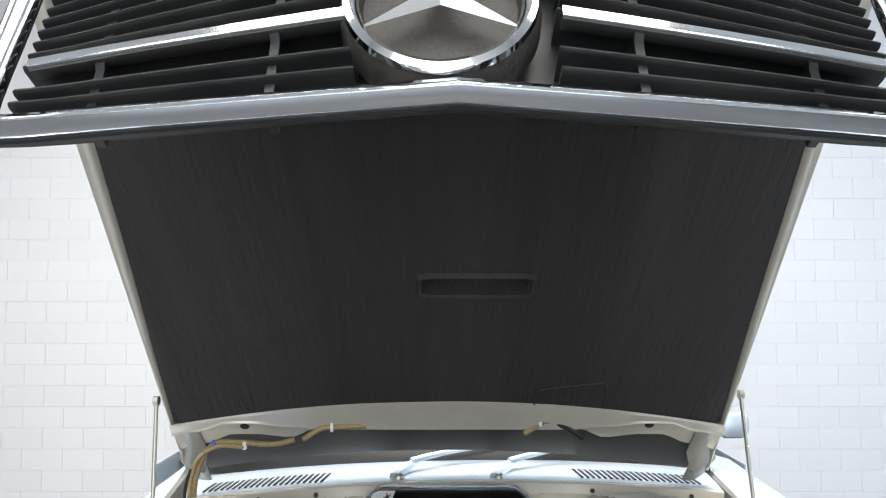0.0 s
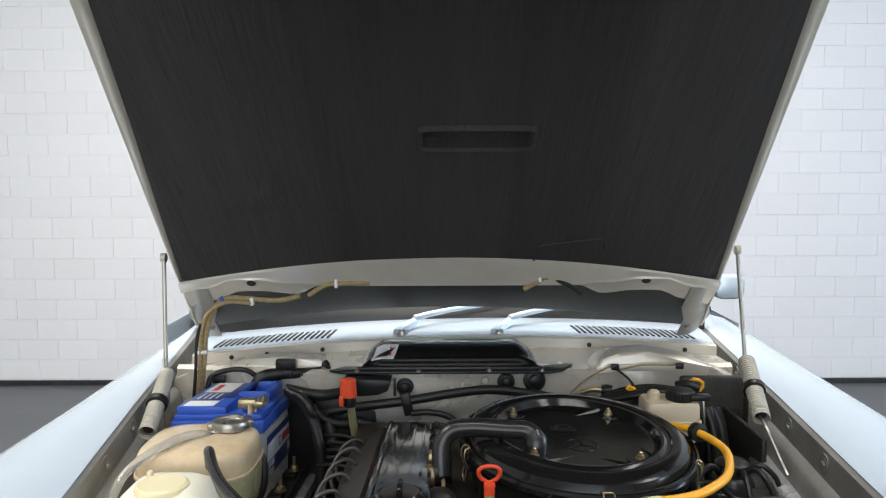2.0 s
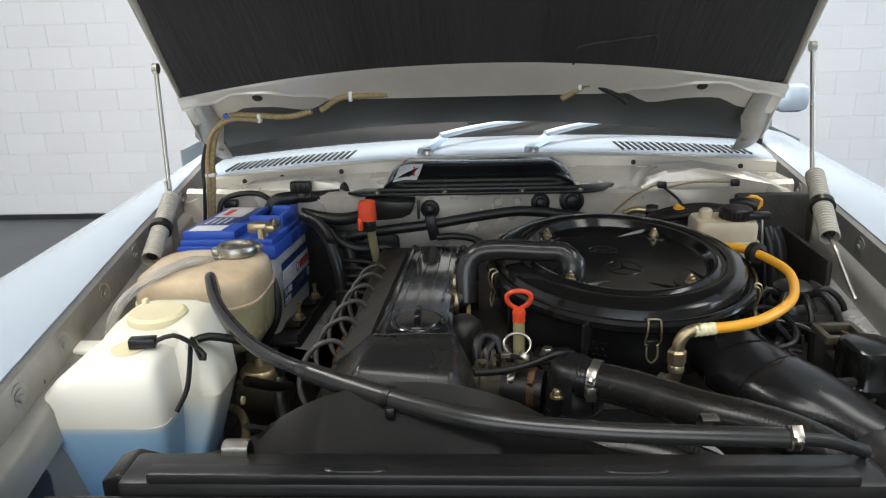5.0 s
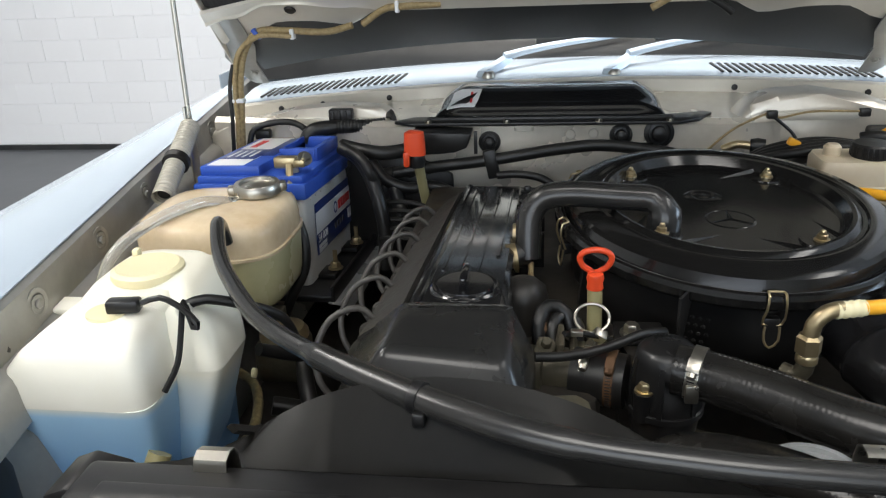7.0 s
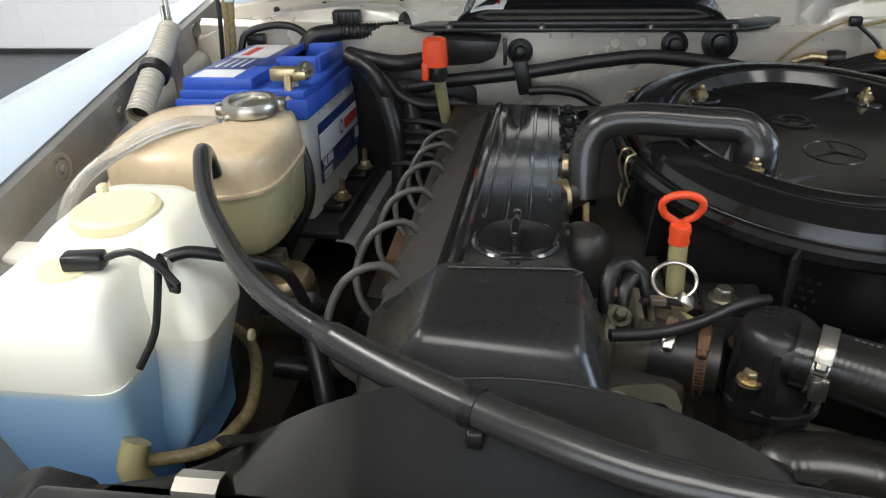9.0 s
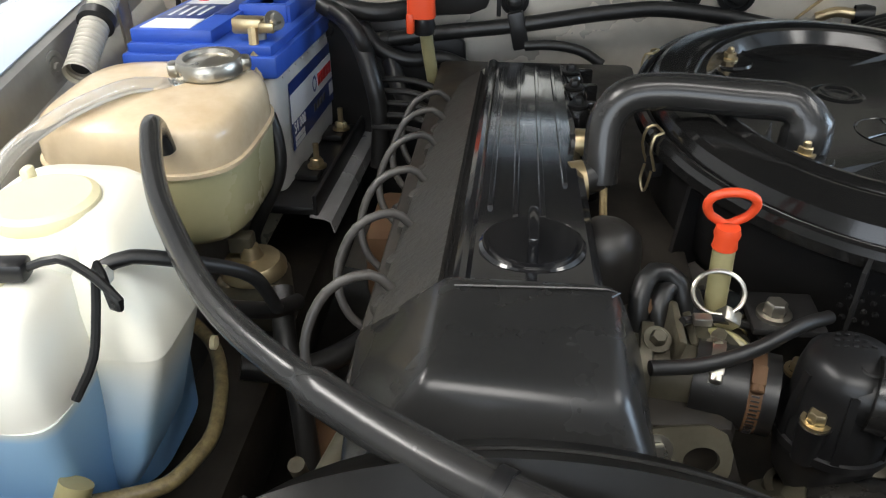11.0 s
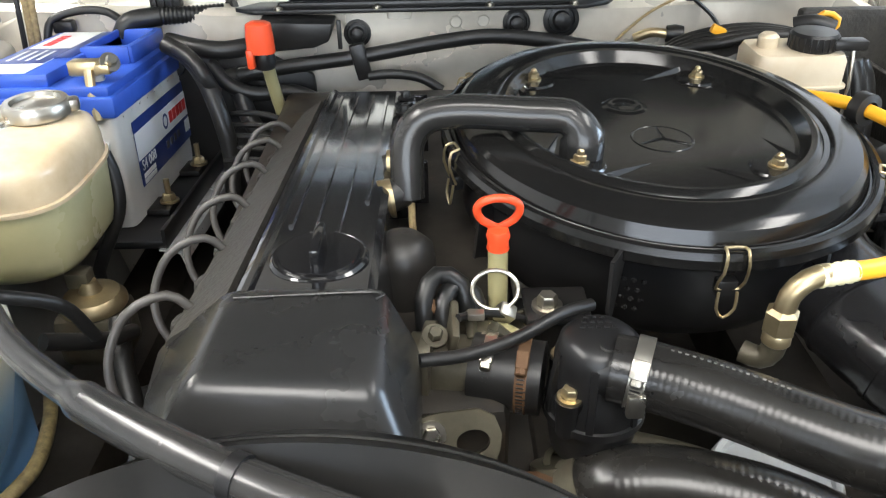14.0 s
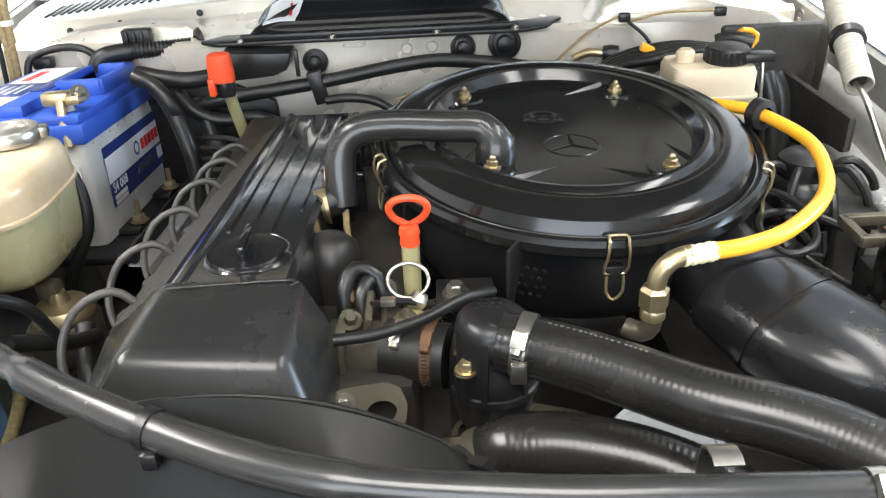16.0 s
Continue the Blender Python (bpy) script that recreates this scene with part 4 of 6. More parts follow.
part("hose_clamp", lathe([(0.011, -0.005), (0.0135, -0.005), (0.0135, 0.005), (0.011, 0.005)], align((-0.022, 1.298, 0.968), (1, 0, 0)), 20), M_BRASS, br)
vac = thing("vacuum_tube", (0.0, 1.2, 0.9), "thin tan vacuum tube below the breather elbow", "tube")
part("tube", tube([(-0.003, 1.245, 0.952), (0.0, 1.225, 0.925), (0.02, 1.18, 0.90), (0.06, 1.14, 0.895), (0.10, 1.12, 0.90)], 0.0035, 8), M_BRAID, vac)

# ---- dipstick with loop handle ----
dip = thing("dipstick", (0.067, 1.11, 0.93), "orange red loop-handled dipstick in a murky tube", "dipstick")
b = bmesh.new()
loop = []
for a in range(0, 361, 20):
    ca, sa = math.cos(radians(a - 90)), math.sin(radians(a - 90))
    w = 0.0155 + 0.0045 * sa
    loop.append((0.067 + w * ca * (1 if sa > -0.6 else 0.8), 1.116 - 0.003 * sa, 1.010 + 0.0140 * sa))
tube(loop, 0.0033, 10, b, 0.004)
lathe([(0.0001, 0.004), (0.009, 0.003), (0.0105, -0.002), (0.009, -0.007), (0.010, -0.013), (0.008, -0.016), (0.0001, -0.017)], Matrix.Translation((0.067, 1.112, 0.995)) @ Matrix.Diagonal((0.88, 0.88, 1, 1)), 24, b)
part("handle", b, M_RED, dip, "orange red plastic loop handle")
part("tube", tube([(0.067, 1.112, 0.985), (0.067, 1.105, 0.94), (0.066, 1.095, 0.89)], 0.0078, 16), M_OILGREEN, dip, "murky translucent tube")
seal = thing("seal_tag", (0.062, 1.09, 0.94), "silver wire ring with a small metal seal", "tag")
part("ring", tube([(0.064 + 0.0175 * math.cos(a), 1.092 + 0.009 * math.sin(a), 0.957 + 0.012 * math.sin(a)) for a in [i * math.pi / 8 for i in range(17)]], 0.0017, 8), M_STEEL, seal)
part("seal", box((0.014, 0.012, 0.014), (0.071, 1.084, 0.941), 0.002, None, Matrix.Rotation(radians(30), 4, 'Y') @ Matrix.Rotation(radians(25), 4, 'X')), M_STEEL, seal)

# second dipstick with red cap, at the back
trans = thing("transmission_dipstick", (-0.20, 1.63, 0.9), "murky tube with an orange red plastic cap", "dipstick")
part("cap", loft([[(-0.206 + x * k, 1.612 + y * k, z) for x, y in rounded(0, 0, 0.0205, 0.016, 3, 24)] for k, z in ((0.5, 1.026), (0.78, 1.023), (0.85, 1.008), (0.88, 0.986))]), M_RED, trans, "orange red cap")
part("cap_skirt", box((0.010, 0.018, 0.026), (-0.219, 1.606, 0.980), 0.003), M_RED, trans)
part("collar", lathe([(0.012, -0.012), (0.015, 0), (0.012, 0.012)], Matrix.Translation((-0.204, 1.617, 0.975)), 16), M_BLACK, trans)
part("tube", tube([(-0.204, 1.617, 0.985), (-0.200, 1.632, 0.93), (-0.194, 1.655, 0.86), (-0.19, 1.67, 0.80)], 0.0085, 14), M_OILGREEN, trans)

# ---- battery ----
BX0, BX1, BY0, BY1, BZ0, BZ1 = -0.500, -0.325, 1.388, 1.668, 0.793, 0.985
bat = thing("battery", (-0.41, 1.53, BZ0), "grey car battery with blue lid, navy and white labels", "battery")
bc = ((BX0 + BX1) / 2, (BY0 + BY1) / 2)
b = loft([[(bc[0] + (x - bc[0]) * k, bc[1] + (y - bc[1]) * k, z) for x, y in rounded(bc[0], bc[1], 0.0875, 0.14, 22, 64)] for k, z in ((0.965, BZ0), (0.975, BZ0 + 0.02), (1.0, BZ1 - 0.045))])
case = part("case", b, M_GREYCASE, bat, "light grey plastic case", 30)
b = box((0.184, 0.288, 0.026), (bc[0], bc[1], BZ1 - 0.035), 0.004)
box((0.172, 0.276, 0.012), (bc[0], bc[1], BZ1 - 0.017), 0.003, b)
blid = part("lid", b, M_BLUE, bat, "blue plastic lid")
part("lid_deck", box((0.098, 0.262, 0.016), (bc[0] - 0.034, bc[1], BZ1 - 0.004), 0.003), M_BLUE, blid)
hx, hy = bc[0] + 0.040, bc[1] + 0.050
for dx, dy, sx, sy in ((-0.028, 0, 0.006, 0.13), (0.030, 0, 0.010, 0.13), (0, 0.062, 0.062, 0.010), (0, -0.062, 0.062, 0.012)):
    part("handle_wall", box((sx, sy, 0.024), (hx + dx, hy + dy, BZ1 - 0.001), 0.002), M_BLUE, blid)
part("top_label", box((0.060, 0.250, 0.0012), (bc[0] - 0.042, bc[1], BZ1 + 0.0045), 0.0002), M_LABELWHITE, bat, "white and navy top label")
part("top_label_field", box((0.060, 0.085, 0.0008), (bc[0] - 0.042, bc[1] - 0.035, BZ1 + 0.0053), 0.0001), M_LABELBLUE, bat)
for i in range(5):
    part("top_label_mark", box((0.012, 0.010, 0.0008), (bc[0] - 0.055, bc[1] + 0.035 + 0.014 * i, BZ1 + 0.0053), 0.0001), M_LABELRED, bat)
for i in range(4):
    part("top_label_line", box((0.004, 0.06 - 0.008 * (i % 2), 0.0006), (bc[0] - 0.062 + 0.012 * i, bc[1] - 0.035, BZ1 + 0.0060), 0.0001), M_LABELWHITE, bat)
part("top_label_band", box((0.024, 0.165, 0.0012), (bc[0] - 0.002, bc[1] + 0.035, BZ1 + 0.0048), 0.0002), M_LABELBLUE, bat)
LY0, LY1, LZ0, LZ1 = 1.432, 1.655, 0.832, 0.918
lc, lh = (LY0 + LY1) / 2, LZ1 - LZ0
face = Matrix.Translation((BX1 + 0.0006, lc, (LZ0 + LZ1) / 2)) @ Matrix.Rotation(radians(90), 4, 'Z') @ Matrix.Rotation(radians(90), 4, 'X')


def flat(w, h, x, y, lift):
    bm = bmesh.new()
    bmesh.ops.create_cube(bm, size=1, matrix=face @ Matrix.Translation((x, y, lift)) @ Matrix.Diagonal((w, h, 0.0006, 1)))
    return bm


part("side_label", flat(0.223, lh, 0, 0, 0.0002), M_LABELBLUE, bat, "navy and white printed side label")
part("label_band", flat(0.223, 0.036, 0, 0.010, 0.0008), M_LABELWHITE, bat)
part("model_lettering", text_mesh("S4 008", 0.020, face @ Matrix.Translation((-0.104, -0.018, 0.0008)), 0.0003, 'LEFT'), M_LABELWHITE, bat, "white lettering")
for i in range(5):
    part("maker_mark", flat(0.0125, 0.016, 0.028 + 0.0158 * i, 0.010, 0.0014), M_LABELRED, bat)
part("maker_ring", lathe([(0.007, 0), (0.0095, 0.0004), (0.011, 0)], face @ Matrix.Translation((0.004, 0.010, 0.0013)), 24), M_LABELBLUE, bat)
for i in range(2):
    part("label_line", flat(0.045, 0.006, -0.081, -0.031 - 0.0075 * i * 1, 0.0008), M_LABELWHITE, bat)
for i in range(4):
    part("label_icon", flat(0.010, 0.010, 0.0 + 0.017 * i, -0.022, 0.0008), M_PRINT, bat)
part("label_barcode", flat(0.022, 0.018, 0.094, -0.022, 0.0008), M_LABELWHITE, bat)
for i in range(9):
    part("case_stud", box((0.0016, 0.006, 0.003), (BX1 + 0.0012, 1.415 + 0.029 * i, BZ1 - 0.053), 0.0006), M_GREYCASE, case)
part("front_rib", box((0.150, 0.003, 0.090), (bc[0], BY0 - 0.0005, 0.862), 0.001), M_GREYCASE, case)
part("terminal_post", lathe([(0.0001, 0.02), (0.009, 0.02), (0.010, 0)], Matrix.Translation((-0.352, 1.425, BZ1 - 0.012)), 18), M_STEEL, bat)
clampo = thing("battery_clamp", (-0.352, 1.42, BZ1), "brass battery terminal clamp with a bolt", "clamp")
b = box((0.036, 0.022, 0.018), (-0.360, 1.42, BZ1 + 0.006), 0.003)
box((0.018, 0.03, 0.012), (-0.335, 1.418, BZ1 + 0.006), 0.002, b)
part("body", b, M_BRASS, clampo)
part("clamp_bolt", bolt((-0.328, 1.414, BZ1 + 0.012), (0.6, -0.6, 0.5), 0.007, 0.010), M_STEEL, clampo)
part("strap", tube([(-0.352, 1.408, BZ1 + 0.004), (-0.348, 1.395, BZ1 - 0.02), (-0.342, 1.385, BZ1 - 0.05)], 0.006, 8), M_BRASS, clampo)
cable = thing("battery_cable", (-0.37, 1.455, 0.9), "thick black battery cable hanging down", "cable")
part("cable", tube([(-0.343, 1.392, 0.945), (-0.335, 1.385, 0.918), (-0.336, 1.375, 0.880), (-0.363, 1.365, 0.826), (-0.370, 1.360, 0.800), (-0.36, 1.365, 0.74)], 0.0075, 14), M_RUBBER, cable)
tray = thing("battery_tray", (-0.41, 1.53, 0.79), "black battery tray with threaded hold-down studs", "tray")
b = box((0.24, 0.34, 0.012), (-0.40, 1.525, 0.785), 0.004)
box((0.006, 0.34, 0.03), (-0.282, 1.525, 0.791), 0.002, b)
part("tray_plate", b, M_BLACK, tray)
grid = [[(-0.288 + dx, y, 0.781 + dz) for y in (1.35, 1.40, 1.52, 1.69)] for dx, dz in ((0.0, 0.0), (0.018, -0.002), (0.026, -0.006), (0.030, -0.020))]
part("tray_lip", sheet(grid, 0.0015), M_LEDGE, tray, "grey folded sheet lip")
for y in (1.455, 1.60):
    part("stud", lathe([(0.004, 0), (0.004, 0.045), (0.0001, 0.046)], Matrix.Translation((-0.303, y, 0.789)), 10), M_BRASS, tray)
    part("stud_nut", bolt((-0.303, y, 0.802), (0, 0, 1), 0.009, 0.010, 1.4), M_BRASS, tray)
    part("hold_down", box((0.03, 0.05, 0.008), (-0.312, y, 0.796), 0.002), M_BLACK, tray)

tip = Matrix.Translation((-0.445, 1.609, 0.817)) @ Matrix.Rotation(radians(-4.9), 4, 'X') @ Matrix.Translation((0.41, -1.53, -0.815))
for ob in (bat, clampo, tray):
    ob.matrix_basis = tip @ Matrix.Translation(ob.location)

# ---- coolant expansion tank ----
ex = thing("expansion_tank", (-0.44, 1.30, 0.80), "yellowed plastic coolant tank, half full, metal cap", "coolant tank")


def exring(k, z):
    return [(x, y, z) for x, y in rounded(-0.433, 1.332, 0.099 * k, 0.094 * k, 3.6, 48)]


part("lower_shell", loft([exring(0.60, 0.866), exring(0.88, 0.868), exring(0.95, 0.876), exring(0.985, 0.892), exring(1.0, 0.947)]), M_COOLANT, ex, "tank lower half with green coolant", 50)
part("seam", loft([exring(1.0, 0.945), exring(1.03, 0.946), exring(1.03, 0.950), exring(1.0, 0.951)]), M_TANK, ex)
part("upper_shell", loft([exring(1.0, 0.9505), exring(0.998, 0.968), exring(0.985, 0.978), exring(0.95, 0.987), exring(0.88, 0.992), exring(0.72, 0.995), exring(0.4, 0.996)]), M_TANK, ex, "yellowed tank upper half", 50)
cc = Vector((-0.391, 1.374, 0.982))
part("neck", lathe([(0.026, 0), (0.024, 0.018), (0.028, 0.02), (0.028, 0.026)], Matrix.Translation(cc), 28), M_TANK, ex)
ccap = part("cap", lathe([(0.030, 0.014), (0.033, 0.016), (0.034, 0.026), (0.031, 0.031), (0.025, 0.031), (0.023, 0.027), (0.012, 0.029), (0.0001, 0.030)], Matrix.Translation(cc), 36), M_STEEL, ex, "zinc plated pressure cap")
for a in (20, 200):
    part("cap_lug", box((0.014, 0.018, 0.014), cc + Vector((0.034 * math.cos(radians(a)), 0.034 * math.sin(radians(a)), 0.022)), 0.004, None, Matrix.Rotation(radians(a), 4, 'Z')), M_STEEL, ccap)
part("overflow_nipple", tube([cc + Vector((-0.015, -0.015, 0.012)), cc + Vector((-0.028, -0.034, 0.012))], 0.007, 12), M_STEEL, ex)
ov = thing("overflow_tube", (-0.45, 1.25, 1.0), "clear vinyl overflow tube over the coolant tank", "tube")
part("tube", tube([cc + Vector((-0.026, -0.03, 0.012)), (-0.45, 1.31, 1.004), (-0.485, 1.24, 1.000), (-0.515, 1.19, 0.975), (-0.53, 1.16, 0.92)], 0.0075, 14), M_CLEARTUBE, ov)

# ---- washer fluid tank ----
wt = thing("washer_tank", (-0.43, 1.10, 0.70), "milky plastic washer tank half full of blue fluid", "washer tank")


LEVEL = 0.903


def wblock(rows, n=7):
    """Rings of a moulded chamber from its bounds x0, x1, y0, y1 at each height."""
    return loft([[(x, y, z) for x, y in rounded((x0 + x1) / 2, (y0 + y1) / 2, (x1 - x0) / 2, (y1 - y0) / 2, n, 60)] for x0, x1, y0, y1, z in rows])


part("lower_tank", wblock([(-0.485, -0.405, 1.01, 1.09, 0.70), (-0.510, -0.385, 0.985, 1.10, 0.79), (-0.532, -0.372, 0.974, 1.12, 0.86), (-0.540, -0.369, 0.969, 1.12, LEVEL)], 9), M_FRONTTANK, wt, "lower tank filled with blue fluid", 40)
part("upper_tank", wblock([(-0.540, -0.369, 0.969, 1.12, LEVEL), (-0.540, -0.369, 0.969, 1.12, LEVEL + 0.006), (-0.531, -0.370, 0.970, 1.12, 0.932), (-0.510, -0.374, 0.974, 1.12, 0.955), (-0.488, -0.379, 0.984, 1.115, 0.972), (-0.474, -0.388, 1.000, 1.11, 0.980), (-0.45, -0.40, 1.03, 1.09, 0.982)]), M_WASHER, wt, "milky white upper tank", 40)
part("rear_chamber", wblock([(-0.500, -0.372, 1.06, 1.19, 0.74), (-0.505, -0.366, 1.05, 1.195, 0.86), (-0.495, -0.364, 1.045, 1.195, 0.95), (-0.482, -0.366, 1.045, 1.19, 0.980), (-0.472, -0.374, 1.052, 1.18, 0.990), (-0.455, -0.39, 1.07, 1.16, 0.992)], 4), M_SIDETANK, wt, "", 45)
part("side_lower_tank", wblock([(-0.440, -0.392, 1.05, 1.11, 0.752), (-0.440, -0.372, 1.04, 1.115, 0.772), (-0.440, -0.354, 1.035, 1.118, 0.805), (-0.440, -0.338, 1.032, 1.12, 0.855), (-0.440, -0.320, 1.035, 1.122, 0.912)], 8), M_SIDETANK, wt, "side chamber with blue fluid", 40)
part("side_upper_tank", wblock([(-0.440, -0.320, 1.035, 1.122, 0.912), (-0.440, -0.326, 1.042, 1.130, 0.950), (-0.440, -0.346, 1.055, 1.145, 0.975), (-0.440, -0.358, 1.070, 1.16, 0.992), (-0.440, -0.376, 1.09, 1.155, 0.998)], 8), M_SIDETANK, wt, "", 40)
wc = Vector((-0.418, 1.104, 0.990))
part("cap", lathe([(0.038, 0), (0.040, 0.005), (0.039, 0.011), (0.034, 0.014), (0.026, 0.013), (0.0001, 0.0135)], Matrix.Translation(wc), 36), M_CAPCREAM, wt, "cream round filler cap")
part("cap_tab", box((0.008, 0.012, 0.014), wc + Vector((-0.03, 0.033, 0.012)), 0.003), M_CAPCREAM, wt)
part("mounting_ear", box((0.06, 0.035, 0.008), (-0.545, 1.115, 0.945), 0.003), M_WASHER, wt)
part("ear_bolt", bolt((-0.565, 1.115, 0.949), (0, 0, 1), 0.006, 0.006), M_STEEL, wt)
part("sensor_disc", lathe([(0.021, -0.004), (0.021, 0.003), (0.0001, 0.004)], Matrix.Translation((-0.428, 1.030, 0.981)), 28), M_CAPCREAM, wt)
part("sensor_plug", box((0.034, 0.016, 0.014), (-0.408, 1.030, 0.991), 0.003, None, Matrix.Rotation(radians(8), 4, 'Z')), M_BLACK, wt, "black sensor plug")
part("side_nub", lathe([(0.006, 0), (0.006, 0.004), (0.0001, 0.005)], align((-0.323, 1.12, 0.86), (1, 0, 0)), 14), M_CAPCREAM, wt)
swire = thing("sensor_wire", (-0.35, 1.03, 0.96), "thin black sensor wire looping down the tank", "wire")
part("wire", tube([(-0.392, 1.032, 0.992), (-0.370, 1.035, 0.998), (-0.345, 1.028, 0.990), (-0.327, 1.020, 0.978), (-0.333, 1.022, 0.972), (-0.350, 1.042, 0.990), (-0.351, 1.030, 0.965), (-0.352, 1.012, 0.935), (-0.362, 0.995, 0.912)], 0.0032, 8), M_RUBBER, swire)
part("sensor_lead", tube([(-0.352, 1.05, 0.982), (-0.335, 1.06, 0.985), (-0.30, 1.075, 0.972), (-0.27, 1.10, 0.945), (-0.262, 1.12, 0.90)], 0.0055, 10), M_RUBBER, swire)
part("wire_nub", lathe([(0.008, -0.005), (0.009, 0), (0.006, 0.006), (0.0001, 0.007)], Matrix.Translation((-0.352, 1.045, 0.98)), 16), M_WASHER, swire)
brh = thing("washer_supply_hose", (-0.27, 1.0, 0.85), "dark tan braided hose under the washer tank", "hose")
part("hose", tube([(-0.385, 1.215, 0.80), (-0.342, 1.16, 0.818), (-0.319, 1.112, 0.82), (-0.307, 1.06, 0.82), (-0.312, 1.03, 0.82), (-0.324, 1.005, 0.82), (-0.351, 0.990, 0.822), (-0.368, 0.978, 0.828)], 0.0062, 10), M_DARKBRAID, brh)
part("fitting", tube([(-0.372, 0.975, 0.80), (-0.375, 0.968, 0.83), (-0.37, 0.978, 0.85)], 0.012, 14), M_OILGREEN, brh, "murky plastic hose fitting")

# ---- radiator and fan shroud ----
rad = thing("radiator", (0.0, 0.80, 0.5), "black radiator with plastic top tank", "radiator")
b = box((0.72, 0.055, 0.035), (0.03, 0.80, 0.945), 0.006)
box((0.66, 0.02, 0.012), (0.03, 0.782, 0.966), 0.003, b)
part("top_tank", b, M_BLACK, rad, "black plastic radiator top tank")
part("core", box((0.70, 0.035, 0.40), (0.03, 0.79, 0.725), 0.003), M_DARKPLATE, rad)
part("top_rail", box((0.86, 0.012, 0.03), (0.03, 0.765, 0.935), 0.003), M_BLACK, rad)
for i in range(100):
    part("fin", box((0.002, 0.006, 0.012), (-0.30 + 0.0065 * i, 0.757, 0.928)), M_DARKPLATE, rad)
cl = thing("radiator_clip", (-0.229, 0.82, 0.96), "folded zinc spring clip on the radiator edge", "clip", "radiator clips")
grid = [[(-0.229 + u, y, z) for u in (-0.013, 0.013)] for y, z in ((0.842, 0.930), (0.842, 0.962), (0.837, 0.971), (0.828, 0.974), (0.820, 0.971), (0.817, 0.962), (0.817, 0.945))]
part("clip_strip", sheet(grid, 0.0015), M_STEEL, cl)
shroud = thing("fan_shroud", (-0.04, 0.88, 0.7), "grey black plastic fan shroud behind the radiator", "fan shroud")
SR, SC = 0.236, (-0.056, 0.749)
b = bmesh.new()
rings = []
for y, r in ((0.834, SR + 0.09), (0.842, SR + 0.085), (0.885, SR + 0.025), (0.912, SR + 0.004), (0.922, SR - 0.002), (0.924, SR - 0.008), (0.924, SR - 0.03)):
    rings.append([(SC[0] + r * math.cos(radians(a)), y, min(SC[1] + r * math.sin(radians(a)), 0.948 if y < 0.86 else 2)) for a in range(-10, 191, 4)])
loft(rings, b, False, False)
bmesh.ops.solidify(b, geom=list(b.faces), thickness=0.003)
part("shroud", b, M_SHROUD, shroud, "", 45)
for a in (52, 128):
    ca, sa = math.cos(radians(a)), math.sin(radians(a))
    part("shroud_rib", loft([[(SC[0] + (SR + r) * ca - d * sa, y, min(SC[1] + (SR + r) * sa + d * ca, 0.975)) for d, r in ((-0.003, q), (0.003, q), (0.003, q + 0.008), (-0.003, q + 0.008))] for y, q in ((0.90, 0.010), (0.88, 0.022), (0.862, 0.040))]), M_SHROUD, shroud)
part("shroud_seam", tube([(SC[0] + (SR + 0.012) * math.cos(radians(a)), 0.903, SC[1] + (SR + 0.012) * math.sin(radians(a))) for a in range(35, 110, 6)], 0.0012, 6), M_SHROUD, shroud)
fan = thing("cooling_fan", (-0.035, 0.95, 0.69), "dark viscous cooling fan behind the radiator", "fan")
part("hub", lathe([(0.0001, 0), (0.06, 0), (0.06, 0.05), (0.0001, 0.05)], align((-0.035, 0.90, 0.69), (0, 1, 0)), 24), M_ALU, fan)
for i in range(7):
    a = 2 * math.pi * i / 7
    part("fan_blade", box((0.17, 0.006, 0.055), (-0.035 + 0.145 * math.cos(a), 0.905, 0.69 + 0.145 * math.sin(a)), 0.002, None, Matrix.Rotation(-a, 4, 'Y') @ Matrix.Rotation(radians(30), 4, 'X')), M_BLACK, fan)

# long hose from the tank across the shroud to the radiator
lh_ = thing("overflow_hose", (-0.1, 0.9, 0.99), "long black rubber hose across the fan shroud", "hose")
LONG = [(-0.387, 1.240, 0.975), (-0.387, 1.232, 1.0), (-0.378, 1.205, 1.012), (-0.352, 1.145, 1.004), (-0.315, 1.082, 0.999), (-0.25, 0.995, 0.997), (-0.17, 0.928, 0.998), (-0.076, 0.873, 0.998), (0.02, 0.836, 0.993), (0.13, 0.820, 0.990), (0.22, 0.816, 0.988), (0.32, 0.814, 0.986)]
part("hose", tube(LONG, lambda s, n: 0.0088 if s < 0.40 else (0.0115 if s < 0.64 else 0.0100), 18), M_GLOSSRUBBER, lh_, "", 60)
part("cable_tie", lathe([(0.0105, -0.004), (0.0128, -0.004), (0.0128, 0.004), (0.0105, 0.004)], align((-0.078, 0.874, 0.998), (0.95, -0.45, -0.03)), 24), M_BLACK, lh_)
part("tie_head", box((0.010, 0.008, 0.012), (-0.076, 0.860, 0.988), 0.002), M_BLACK, lh_)
worm_clamp((0.312, 0.814, 0.986), (1, 0, 0), 0.0106, 0.005, (0, -0.6, 0.8), M_STEEL, lh_)
part("nipple", tube([(0.305, 0.814, 0.986), (0.345, 0.815, 0.982), (0.385, 0.82, 0.968)], 0.0065, 12), M_BLACK, lh_)

